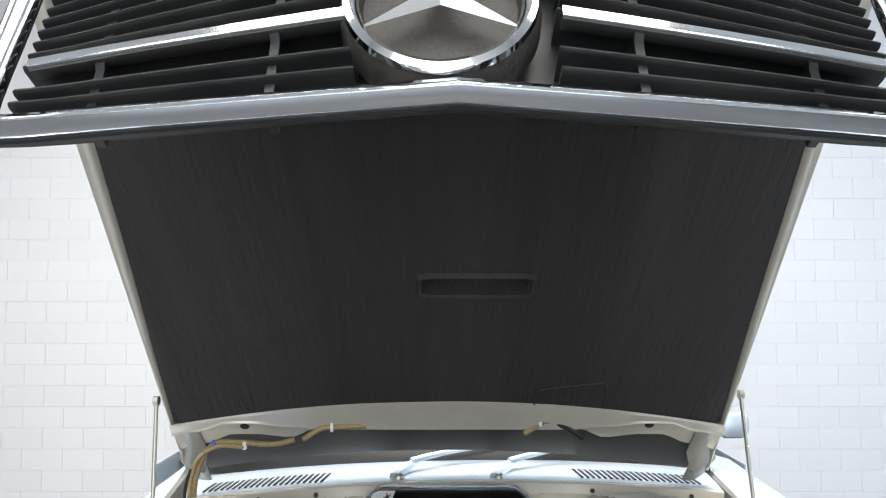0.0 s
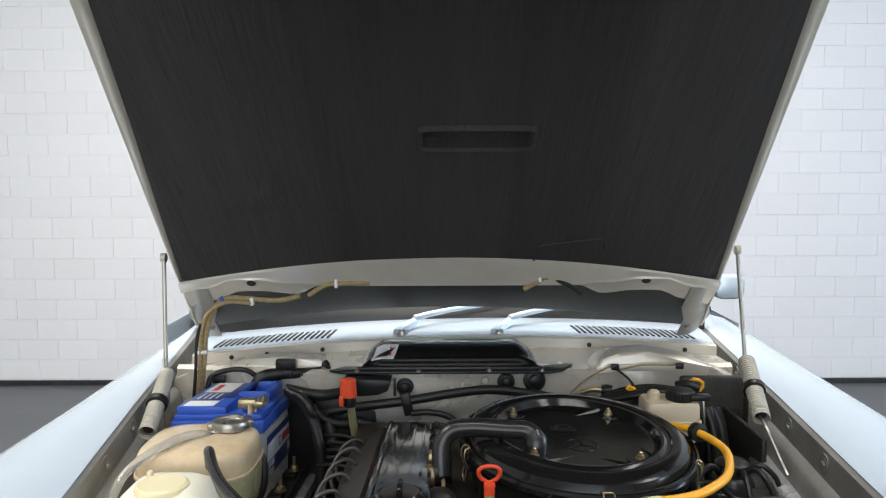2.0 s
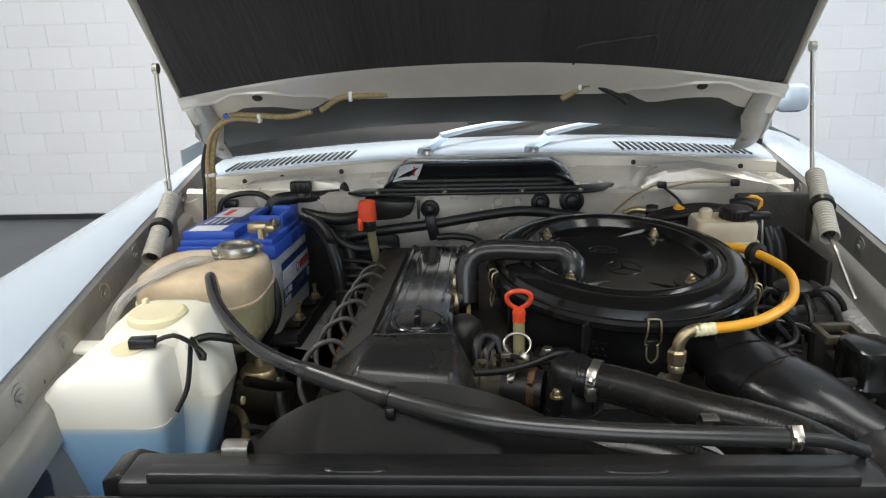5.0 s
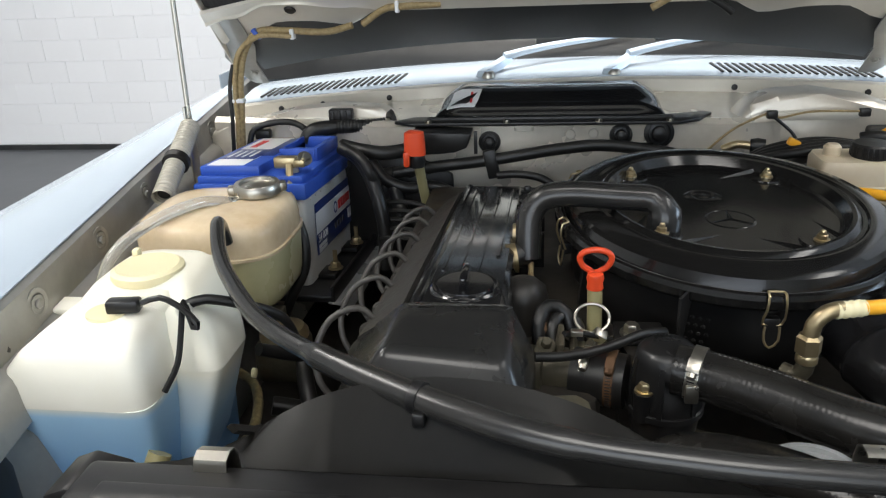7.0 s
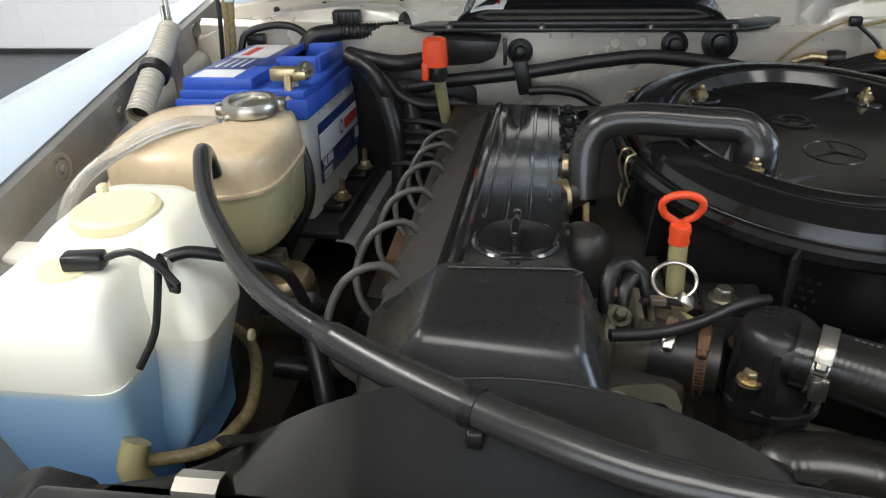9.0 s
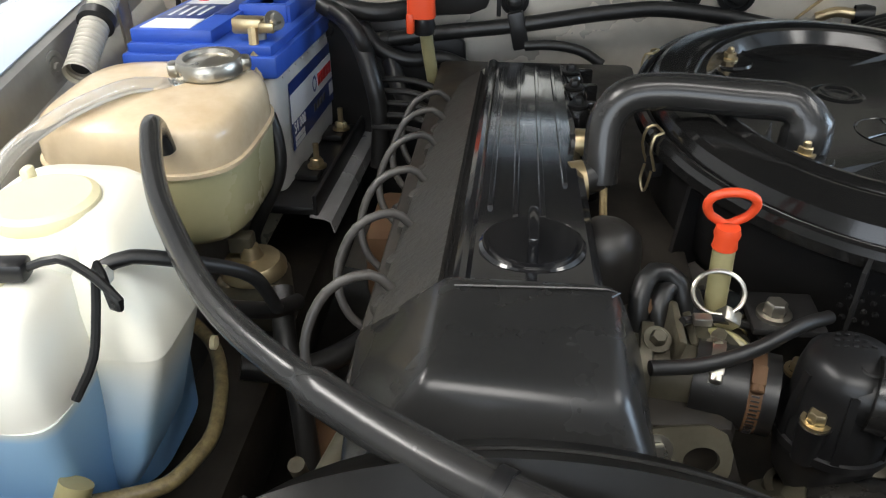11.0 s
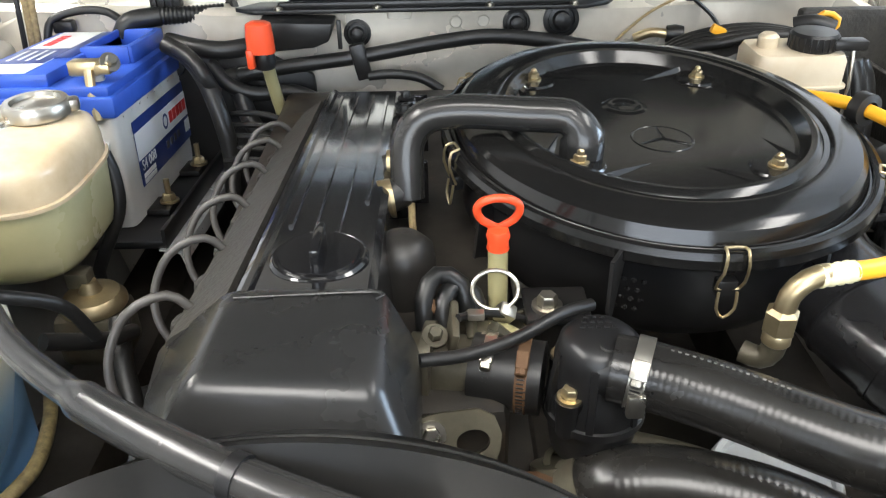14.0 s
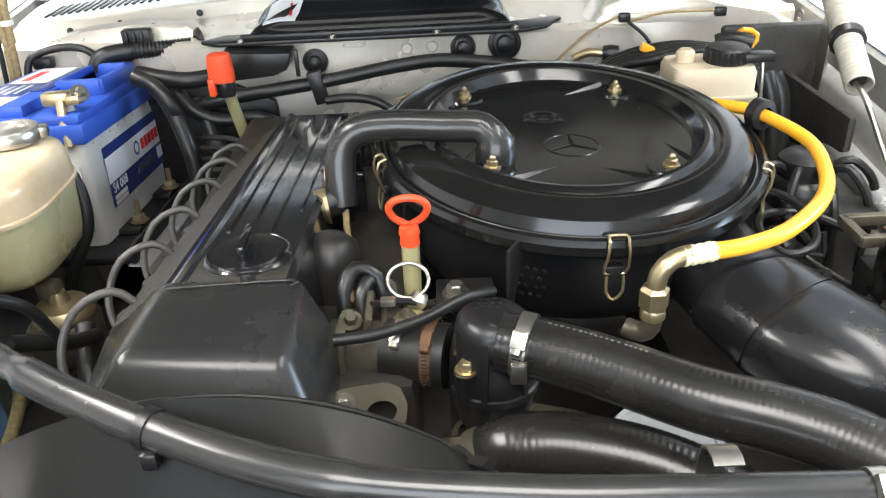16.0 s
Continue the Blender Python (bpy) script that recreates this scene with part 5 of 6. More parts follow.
# ---- thermostat housing and coolant hoses ----
th = thing("thermostat_housing", (0.105, 1.01, 0.90), "black domed thermostat housing with bolts", "thermostat housing")
T0 = Vector((0.130, 1.022, 0.0))
part("dome", lathe([(0.034, 0.905), (0.034, 0.922), (0.031, 0.926), (0.030, 0.950), (0.0275, 0.962), (0.021, 0.968), (0.010, 0.970), (0.0001, 0.970)], Matrix.Translation(T0), 40), M_BLACK, th, "black domed cap", 40)
part("bowl", lathe([(0.034, 0.904), (0.033, 0.895), (0.029, 0.87), (0.020, 0.855), (0.0001, 0.85)], Matrix.Translation(T0), 40), M_BLACK, th)
for a in (-135, 10, 130):
    bx = T0 + Vector((0.031 * math.cos(radians(a)), 0.031 * math.sin(radians(a)), 0.930))
    part("flange_bolt", bolt(bx, (0, 0, 1), 0.006, 0.008, 1.5), M_BRASS, th)
    part("bolt_boss", lathe([(0.008, -0.03), (0.010, 0.0), (0.0001, 0.0005)], Matrix.Translation(bx), 16), M_BLACK, th)
part("moulded_ring", lathe([(0.0055, 0), (0.007, 0.001), (0.0085, 0)], Matrix.Translation(T0 + Vector((0.004, -0.014, 0.9685))), 20), M_BLACK, th)
for i in range(3):
    for k in range(5 - i):
        part("moulded_mark", box((0.0032, 0.0020, 0.0012), T0 + Vector((-0.012 + 0.0055 * k + 0.002 * i, 0.004 + 0.0055 * i, 0.9702)), 0.0003), M_BLACK, th)
part("flange_band", lathe([(0.0345, -0.004), (0.0365, -0.003), (0.0365, 0.003), (0.0345, 0.004)], Matrix.Translation(T0 + Vector((0, 0, 0.905))), 40), M_BLACK, th)
for a in (-165, -105, -50):
    ca, sa = math.cos(radians(a)), math.sin(radians(a))
    part("side_web", loft([[T0 + Vector(((r * ca) - d * sa, (r * sa) + d * ca, z)) for r, d in ((0.026, -0.003), (0.026, 0.003), (q, 0.0025), (q, -0.0025))] for z, q in ((0.906, 0.0362), (0.935, 0.0345), (0.957, 0.030))]), M_BLACK, th)
part("neck_flange", lathe([(0.024, -0.006), (0.029, -0.005), (0.029, 0.005), (0.024, 0.006)], align((0.122, 1.005, 0.852), (0.2, 0.1, 1)), 30), M_ALU, th, "dirty alloy flange")
part("outlet", tube([(0.130, 1.01, 0.948), (0.16, 0.998, 0.948)], 0.020, 24), M_BLACK, th)
part("lower_pipe", tube([(0.105, 1.01, 0.86), (0.11, 0.99, 0.83), (0.13, 0.97, 0.815), (0.16, 0.96, 0.81)], 0.020, 18), M_ALU, th, "dirty aluminium lower pipe")
uh = thing("upper_radiator_hose", (0.25, 0.96, 0.93), "thick ribbed black coolant hose with a steel clamp", "hose")
UP = [(0.135, 1.004, 0.953), (0.160, 0.995, 0.952), (0.188, 0.981, 0.951), (0.217, 0.965, 0.949), (0.265, 0.936, 0.946), (0.312, 0.914, 0.944), (0.345, 0.893, 0.942), (0.372, 0.866, 0.938), (0.388, 0.842, 0.933), (0.392, 0.80, 0.93)]
part("hose", tube(UP, lambda s, n: 0.0232 + 0.00006 * math.sin(s * 2 * math.pi / 0.0046), 30, None, 0.00115), M_HOSE, uh, "", 80)
worm_clamp((0.152, 0.998, 0.953), (0.045, -0.018, -0.004), 0.0236, 0.0055, (-0.1, -0.75, 0.65), M_STEEL, uh)
part("clamp_tongue", box((0.012, 0.006, 0.018), (0.145, 0.974, 0.946), 0.002), M_STEEL, uh)
lo = thing("lower_radiator_hose", (0.25, 0.90, 0.86), "thick black lower coolant hose", "hose")
part("hose", tube([(0.128, 0.985, 0.855), (0.142, 0.980, 0.868), (0.185, 0.972, 0.874), (0.25, 0.952, 0.868), (0.32, 0.915, 0.85), (0.40, 0.87, 0.82)], lambda s, n: 0.027 + 0.00011 * math.sin(s * 2 * math.pi / 0.0052), 30, None, 0.0013), M_HOSE, lo, "", 80)
part("end_sleeve", tube([(0.118, 0.988, 0.846), (0.130, 0.985, 0.857)], 0.029, 24), M_ALU, lo, "rusty metal pipe end")
co = thing("coolant_pipe", (0.05, 1.04, 0.92), "dirty aluminium coolant outlet with rubber coupling", "pipe")
part("outlet_pipe", tube([(0.0, 1.055, 0.918), (0.055, 1.048, 0.918)], 0.024, 24), M_ALU, co)
part("coupling", tube([(0.045, 1.048, 0.918), (0.095, 1.035, 0.918)], 0.027, 24), M_RUBBER, co)
for x, y, mm in ((0.058, 1.047, M_STEEL), (0.082, 1.040, M_RUST)):
    worm_clamp((x, y, 0.918), (0.05, -0.012, 0), 0.0272, 0.0042, (0, -0.55, 0.85), mm, co)
ey = thing("lifting_eye", (0.035, 0.99, 0.90), "flat steel lifting eye bolted to the head", "lifting eye")
b = bmesh.new()
HOLE = Vector((0.006, -0.004, 0))
corner = [Vector(p) for p in ((-0.034, 0.014, 0), (-0.020, 0.018, 0), (0.012, 0.018, 0), (0.022, 0.012, 0), (0.026, 0.0, 0), (0.024, -0.012, 0), (0.014, -0.030, 0), (0.002, -0.036, 0), (-0.012, -0.026, 0), (-0.034, 0.002, 0))]
out, inn = [], []
for k in range(40):
    d = Vector((math.cos(2 * math.pi * k / 40), math.sin(2 * math.pi * k / 40), 0))
    best = 0.02
    for p, q in zip(corner, corner[1:] + corner[:1]):
        e = q - p
        den = d.x * e.y - d.y * e.x
        if abs(den) > 1e-9:
            w = p - HOLE
            t, v = (w.x * e.y - w.y * e.x) / den, (w.x * d.y - w.y * d.x) / den
            if t > 0 and 0 <= v <= 1:
                best = t
    out.append((HOLE.x + d.x * best, HOLE.y + d.y * best))
    inn.append((HOLE.x + 0.0115 * d.x, HOLE.y + 0.0085 * d.y))
em = Matrix.Translation((0.036, 0.990, 0.908)) @ Matrix.Rotation(radians(8), 4, 'Z') @ Matrix.Rotation(radians(62), 4, 'X')
loft([[em @ Vector((x, y, 0)) for x, y in inn], [em @ Vector((x, y, 0)) for x, y in out], [em @ Vector((x, y, 0.004)) for x, y in out], [em @ Vector((x, y, 0.004)) for x, y in inn], [em @ Vector((x, y, 0)) for x, y in inn]], b, False)
part("eye_plate", b, M_ALU, ey)
part("eye_bolt", bolt(em @ Vector((-0.022, 0.004, 0.004)), em.to_3x3() @ Vector((0, 0, 1)), 0.006, 0.006), M_STEEL, ey)

# ---- amber fuel hose with elbow ----
yh = thing("amber_hose", (0.35, 1.15, 0.98), "amber rubber hose with zinc elbow and union nut", "hose")
part("hose", tube([(0.292, 1.042, 0.999), (0.328, 1.048, 1.0), (0.370, 1.070, 1.0), (0.420, 1.122, 1.0), (0.449, 1.182, 1.0), (0.464, 1.255, 1.0), (0.447, 1.335, 1.0), (0.422, 1.372, 0.998), (0.39, 1.42, 0.985)], 0.0068, 18), M_YELLOW, yh, "", 60)
part("ferrule", tube([(0.276, 1.039, 0.998), (0.303, 1.044, 0.999)], lambda s, n: 0.0078 + 0.0005 * math.sin(s * 900), 18, None, 0.0015), M_CAPCREAM, yh, "pale yellow crimped ferrule")
part("elbow", tube([(0.283, 1.041, 0.999), (0.269, 1.037, 0.997), (0.259, 1.036, 0.985), (0.257, 1.036, 0.962)], 0.0076, 16), M_BRASS, yh)
b = lathe([(0.008, 0.003), (0.0118, 0.0), (0.0118, -0.015), (0.008, -0.018)], Matrix.Translation((0.257, 1.036, 0.972)), 6)
part("union_nut", b, M_BRASS, yh)
part("union_collar", lathe([(0.0085, 0.0), (0.010, -0.003), (0.010, -0.008), (0.0075, -0.011)], Matrix.Translation((0.257, 1.036, 0.955)), 20), M_BRASS, yh)
part("union_end", tube([(0.257, 1.036, 0.950), (0.256, 1.036, 0.938), (0.250, 1.039, 0.930), (0.240, 1.047, 0.930)], 0.0085, 14), M_ALU, yh)
part("hose_ring", lathe([(0.009, -0.009), (0.0165, -0.007), (0.0165, 0.006), (0.009, 0.010)], align((0.447, 1.335, 1.0), (-0.4, 1, -0.02)), 24), M_RUBBER, yh)

# ---- intake duct ----
duct = thing("intake_duct", (0.35, 1.0, 0.88), "wide black plastic intake duct to the air cleaner", "duct")
DUCT = spline([(0.335, 1.20, 0.928), (0.350, 1.14, 0.920), (0.372, 1.085, 0.914), (0.400, 1.045, 0.904), (0.435, 1.015, 0.890), (0.475, 0.985, 0.870)], 0.004)


def duct_rings(lo, hi, grow=0.0):
    """Flattened rings along the duct, with two raised joint bands."""
    rings, n = [], len(DUCT)
    for i in range(int(lo * n), min(n, int(hi * n) + 1)):
        d = (DUCT[min(i + 1, n - 1)] - DUCT[max(i - 1, 0)]).normalized()
        side = d.cross(Vector((0, 0, 1))).normalized()
        up = side.cross(d)
        t = i / n
        fat = 1 + 0.035 * ramp(t, 0.335, 0.345) + 0.035 * ramp(t, 0.505, 0.515) + grow
        w, h = (0.052 + 0.006 * ramp(t, 0.2, 0.5) - 0.016 * ramp(t, 0.65, 1.0)) * fat, (0.034 + 0.008 * ramp(t, 0.3, 0.8)) * fat
        rings.append([DUCT[i] + side * a + up * bb for a, bb in rounded(0, 0, w, h, 2.5, 40)])
    return rings


part("snorkel", loft(duct_rings(0.0, 1.0)), M_DUCT, duct, "", 60)
for t in (0.34, 0.51):
    part("joint_band", loft(duct_rings(t - 0.008, t + 0.008, 0.025)), M_DUCT, duct, "", 60)
part("bellows", tube([(0.468, 0.990, 0.872), (0.505, 0.955, 0.852), (0.545, 0.905, 0.822), (0.565, 0.87, 0.80)], lambda s, n: 0.039 + 0.0035 * math.sin(s * 2 * math.pi / 0.0095), 28, None, 0.002), M_RUBBER, duct, "corrugated bellows", 80)
part("duct_end", tube([(0.560, 0.878, 0.805), (0.575, 0.82, 0.785), (0.58, 0.76, 0.77)], 0.040, 28), M_BLACK, duct)

# ---- brake fluid reservoir ----
rv = thing("brake_reservoir", (0.45, 1.53, 0.93), "aged white brake fluid reservoir with black cap", "fluid reservoir")
part("tank", loft([[(x, y, z) for x, y in rounded(0.450, 1.522, 0.056 * k, 0.042 * k, 7, 40)] for k, z in ((0.85, 0.925), (0.93, 0.952), (1.0, 0.954), (1.0, 0.957), (0.96, 0.958), (0.97, 0.998), (0.90, 1.006), (0.6, 1.007))]), M_RES, rv, "", 40)
part("cap", lathe([(0.026, 0), (0.0275, 0.003), (0.0275, 0.018), (0.025, 0.021), (0.0001, 0.022)], Matrix.Translation((0.470, 1.515, 1.006)), 36), M_BLACK, rv, "black ribbed cap")
for k in range(24):
    a = 2 * math.pi * k / 24
    part("cap_rib", box((0.0018, 0.0022, 0.015), (0.470 + 0.0277 * math.cos(a), 1.515 + 0.0277 * math.sin(a), 1.016), 0.0004, None, Matrix.Rotation(a, 4, 'Z')), M_BLACK, rv)
part("tank_seam", loft([[(x, y, z) for x, y in rounded(0.450, 1.522, 0.0565 * k, 0.0425 * k, 7, 40)] for k, z in ((1.0, 0.966), (1.03, 0.967), (1.03, 0.970), (1.0, 0.971))]), M_RES, rv)
part("guide_rod", tube([(0.512, 1.49, 0.93), (0.512, 1.492, 0.98), (0.511, 1.50, 1.018)], 0.0022, 8), M_STEEL, rv)
part("float_plug", lathe([(0.012, 0), (0.012, 0.014), (0.008, 0.018), (0.0001, 0.018)], Matrix.Translation((0.420, 1.525, 1.005)), 18), M_RES, rv)
part("booster", lathe([(0.0001, 0), (0.09, 0.0), (0.115, 0.02), (0.12, 0.06), (0.11, 0.10)], align((0.46, 1.60, 0.86), (0, 1, 0)), 40), M_BLACK, rv, "black brake booster shell")
# ---- firewall fittings ----
plenum = thing("plenum_cover", (0.02, 1.80, 1.0), "gloss black plastic air intake cover on the firewall", "cover")


def plenum_z(u, y):
    """Height of the intake cover: a box with rounded ends, a low ledge in front."""
    end = max(0.0, min(1.0, (0.205 - abs(u - 0.012)) / 0.045)) ** 0.5
    rise = ramp(y, 1.752, 1.775) * 0.020 + ramp(y, 1.775, 1.83) * 0.020 - ramp(y, 1.875, 1.90) * 0.03
    return 1.014 + rise * end


pys = [1.748, 1.753, 1.758, 1.763, 1.768, 1.774, 1.782, 1.80, 1.82, 1.84, 1.86, 1.875, 1.885, 1.893, 1.90]
pus = [-0.193 + 0.41 * i / 60 for i in range(61)]
part("cover", sheet([[(u, y, plenum_z(u, y)) for u in pus] for y in pys], 0.003), M_VALVE, plenum, "", 40)
fl_out = [(-0.265, 1.742), (-0.235, 1.722), (0.235, 1.722), (0.272, 1.742), (0.300, 1.79), (0.288, 1.80), (0.225, 1.775), (-0.205, 1.775), (-0.235, 1.775)]
part("flange", extrude(fl_out, 0.006, Matrix.Translation((0, 0, 1.006)), 0.0015), M_BLACK, plenum, "black flange with pointed ears")
part("flange_bead", box((0.43, 0.010, 0.010), (0.012, 1.738, 1.015), 0.004), M_BLACK, plenum)
for u in (-0.20, -0.06, 0.10, 0.22):
    part("flange_screw", bolt((u, 1.727, 1.012), (0, -0.3, 1), 0.004, 0.004), M_STEEL, plenum)


def on_cover(u, y):
    return (u, y, plenum_z(u, y) + 0.0012)


stick = part("warning_sticker", sheet([[on_cover(-0.172 + 0.052 * a + 0.010 * k, 1.768 + 0.052 * k) for a in (0, 0.25, 0.5, 0.75, 1)] for k in (0, 0.15, 0.3, 0.45, 0.6, 0.8, 1)], 0.0005), M_LABELWHITE, plenum, "white warning sticker with a dark pictogram")
part("pictogram", sheet([[Vector(on_cover(-0.166 + 0.030 * a + 0.012 * k + 0.006 * a * k, 1.775 + 0.034 * k * (0.35 + 0.65 * a))) + Vector((0, 0, 0.0008)) for a in (0, 0.33, 0.66, 1)] for k in (0, 0.3, 0.6, 1)], 0.0004), M_BLACK, stick)
part("sticker_line", sheet([[Vector(on_cover(-0.130 + 0.004 * a, 1.780 + 0.03 * k)) + Vector((0, 0, 0.0008)) for a in (0, 1)] for k in (0, 0.5, 1)], 0.0004), M_LABELRED, stick)
# pressed side panels of the bulkhead
fm = Matrix.Translation((0, 1.845, 0)) @ Matrix.Rotation(radians(90), 4, 'X')
leftp = [(-0.66, 0.75), (-0.66, 0.975), (-0.60, 0.995), (-0.549, 1.004), (-0.472, 1.022), (-0.382, 1.030), (-0.30, 1.026), (-0.275, 1.008), (-0.245, 0.975), (-0.235, 0.75)]
part("bulkhead_panel", extrude(leftp, 0.045, fm, 0.010), M_FIREWALL, car, "pressed beige metallic bulkhead panel", 40)
rightp = [(0.30, 0.75), (0.30, 0.95), (0.325, 0.985), (0.36, 1.032), (0.40, 1.045), (0.47, 1.047), (0.56, 1.034), (0.62, 1.01), (0.68, 0.985), (0.68, 0.75)]
part("bulkhead_panel", extrude(rightp, 0.085, fm, 0.012), M_FIREWALL, car, "pressed beige metallic bulkhead panel", 40)
part("panel_swage", loft([[(x, 1.7535 - dy, z) for x, z in rounded(0.465, 1.012, 0.07 * k, 0.0085 * k, 5, 30)] for k, dy in ((1.0, 0.0), (0.9, 0.004), (0.5, 0.005))]), M_CREAM, car)
part("panel_swage", loft([[(x, 1.744 - dy, z) for x, z in rounded(-0.03, 0.997, 0.018 * k, 0.006 * k, 5, 24)] for k, dy in ((1.0, 0.0), (0.85, 0.002), (0.5, 0.002))]), M_CREAM, car)
for x, z in ((0.052, 0.985), (0.092, 0.986)):
    part("blanking_dimple", lathe([(0.009, 0), (0.0075, 0.002), (0.0001, 0.002)], align((x, 1.744, z), (0, -1, 0)), 18), M_CREAM, car)
# grommets
for x, z, r in ((0.140, 0.983, 0.020), (0.205, 0.986, 0.026), (-0.092, 0.972, 0.020)):
    gm = thing("rubber_grommet", (x, 1.74, z), "round black rubber grommet in the firewall", "grommet", "firewall grommets")
    b = lathe([(r, 0), (r * 0.98, 0.006), (r * 0.75, 0.008), (r * 0.7, 0.003), (r * 0.5, 0.004), (r * 0.45, 0.016), (r * 0.3, 0.018), (0.0001, 0.018)], align((x, 1.744, z), (0, -1, 0.1)), 32)
    part("seal_ring", b, M_RUBBER, gm)
# conduit across the firewall
con = thing("wiring_conduit", (-0.05, 1.70, 0.95), "black cable conduit clipped across the firewall", "conduit")
part("conduit", tube([(-0.30, 1.70, 0.918), (-0.272, 1.70, 0.925), (-0.19, 1.70, 0.938), (-0.09, 1.70, 0.950), (0.035, 1.70, 0.970), (0.12, 1.70, 0.975), (0.25, 1.70, 0.955), (0.32, 1.69, 0.93)], 0.0105, 14), M_RUBBER, con)
part("end_cap", tube([(-0.305, 1.70, 0.917), (-0.262, 1.70, 0.927)], 0.0125, 14), M_BLACK, con)
b = box((0.022, 0.012, 0.052), (-0.085, 1.694, 0.945), 0.003, None, Matrix.Rotation(radians(-12), 4, 'Y'))
part("clip_bracket", b, M_BLACK, con)
part("branch", tube([(-0.075, 1.69, 0.925), (-0.04, 1.688, 0.928), (0.0, 1.685, 0.922), (0.03, 1.68, 0.905)], 0.007, 10), M_RUBBER, con)
bxo = thing("connector_box", (-0.17, 1.72, 0.97), "flat black plastic box under the intake cover", "plastic box")
part("box", extrude([(-0.235, 0.972), (-0.225, 1.004), (-0.120, 1.000), (-0.128, 0.975), (-0.15, 0.966), (-0.21, 0.964)], 0.05, Matrix.Translation((0, 1.74, 0)) @ Matrix.Rotation(radians(90), 4, 'X'), 0.003), M_BLACK, bxo)
part("box_clip", box((0.006, 0.006, 0.04), (-0.112, 1.69, 0.985), 0.001), M_BLACK, bxo)
# ribbed heater tube into the bulkhead and its ring
htr = thing("ribbed_tube", (-0.33, 1.73, 0.997), "ribbed black tube through a rubber ring", "tube")
part("tube", tube([(-0.290, 1.778, 0.998), (-0.32, 1.768, 0.998), (-0.39, 1.755, 0.999)], lambda s, n: 0.0125 + 0.0009 * math.sin(s * 2 * math.pi / 0.006), 18, None, 0.0013), M_RUBBER, htr, "", 80)
part("tube_sleeve", tube([(-0.38, 1.757, 0.999), (-0.42, 1.745, 0.995), (-0.435, 1.74, 0.975)], 0.014, 16), M_RUBBER, htr)
part("ring", lathe([(0.014, 0.0), (0.016, 0.008), (0.024, 0.006), (0.028, 0.0)], align((-0.278, 1.788, 0.996), (-1, -0.6, 0)), 28), M_RUBBER, htr)
rel = thing("relay_block", (-0.355, 1.75, 1.01), "small black relay block on the bulkhead", "relay")
part("block", box((0.045, 0.02, 0.022), (-0.372, 1.775, 1.018), 0.003), M_BLACK, rel)
for i in range(3):
    part("relay_fin", box((0.006, 0.004, 0.018), (-0.386 + 0.012 * i, 1.763, 1.018), 0.001), M_BLACK, rel)
lw = thing("loom_wire", (-0.45, 1.70, 0.98), "black loom wire arched over the battery's rear", "wire")
part("wire", tube([(-0.43, 1.76, 0.985), (-0.46, 1.77, 1.003), (-0.50, 1.77, 1.006), (-0.54, 1.76, 0.995), (-0.55, 1.75, 0.965)], 0.006, 10), M_RUBBER, lw)
part("plug", box((0.03, 0.02, 0.018), (-0.525, 1.765, 0.985), 0.004), M_BLACK, lw)
part("plug", box((0.025, 0.02, 0.022), (-0.41, 1.765, 0.992), 0.004, None, Matrix.Rotation(radians(25), 4, 'Y')), M_BLACK, lw)
# heater hoses behind the battery
HOSES = (
    (0.0125, [(-0.355, 1.70, 0.978), (-0.31, 1.68, 0.974), (-0.27, 1.68, 0.970), (-0.22, 1.70, 0.972), (-0.17, 1.72, 0.970)]),
    (0.0120, [(-0.345, 1.66, 0.985), (-0.312, 1.64, 0.972), (-0.288, 1.62, 0.945), (-0.270, 1.60, 0.90), (-0.262, 1.59, 0.85), (-0.265, 1.58, 0.79)]),
    (0.0095, [(-0.325, 1.64, 0.985), (-0.300, 1.62, 0.975), (-0.285, 1.61, 0.955), (-0.278, 1.62, 0.93)]),
    (0.0105, [(-0.30, 1.69, 0.95), (-0.275, 1.68, 0.92), (-0.235, 1.68, 0.905), (-0.19, 1.69, 0.905), (-0.15, 1.69, 0.89)]),
    (0.0130, [(-0.26, 1.68, 0.905), (-0.245, 1.66, 0.87), (-0.22, 1.64, 0.85), (-0.17, 1.62, 0.84)]),
)
for r, pts in HOSES:
    hs = thing("heater_hose", pts[0], "black rubber heater hose between battery and firewall", "hose", "heater hoses")
    part("hose", tube(pts, r, 14), M_RUBBER, hs)
for i in range(5):
    man = thing("injection_line", (-0.23, 1.60, 0.85), "dark metal line along the cylinder head", "pipe", "injection lines")
    part("line", tube([(-0.27, 1.63 - 0.012 * i, 0.895 - 0.012 * i), (-0.22, 1.62 - 0.012 * i, 0.898 - 0.012 * i), (-0.17, 1.60 - 0.012 * i, 0.89 - 0.012 * i)], 0.0045, 8), M_RUBBER, man)
# bonnet wiring
wr = thing("bonnet_loom", (-0.55, 1.75, 1.08), "tan braided wiring loom running up into the bonnet", "cable")
b = tube([(-0.560, 1.74, 0.955), (-0.556, 1.74, 1.0), (-0.550, 1.74, 1.05), (-0.548, 1.745, 1.09), (-0.535, 1.75, 1.14), (-0.505, 1.752, 1.175), (-0.45, 1.75, 1.176), (-0.38, 1.75, 1.172), (-0.33, 1.75, 1.182)], 0.0062, 10)
tube([(-0.566, 1.735, 0.955), (-0.560, 1.735, 1.01), (-0.557, 1.735, 1.06), (-0.555, 1.74, 1.10), (-0.541, 1.742, 1.142), (-0.50, 1.744, 1.169), (-0.44, 1.744, 1.167)], 0.0052, 10, b)
part("loom", b, M_BRAID, wr)
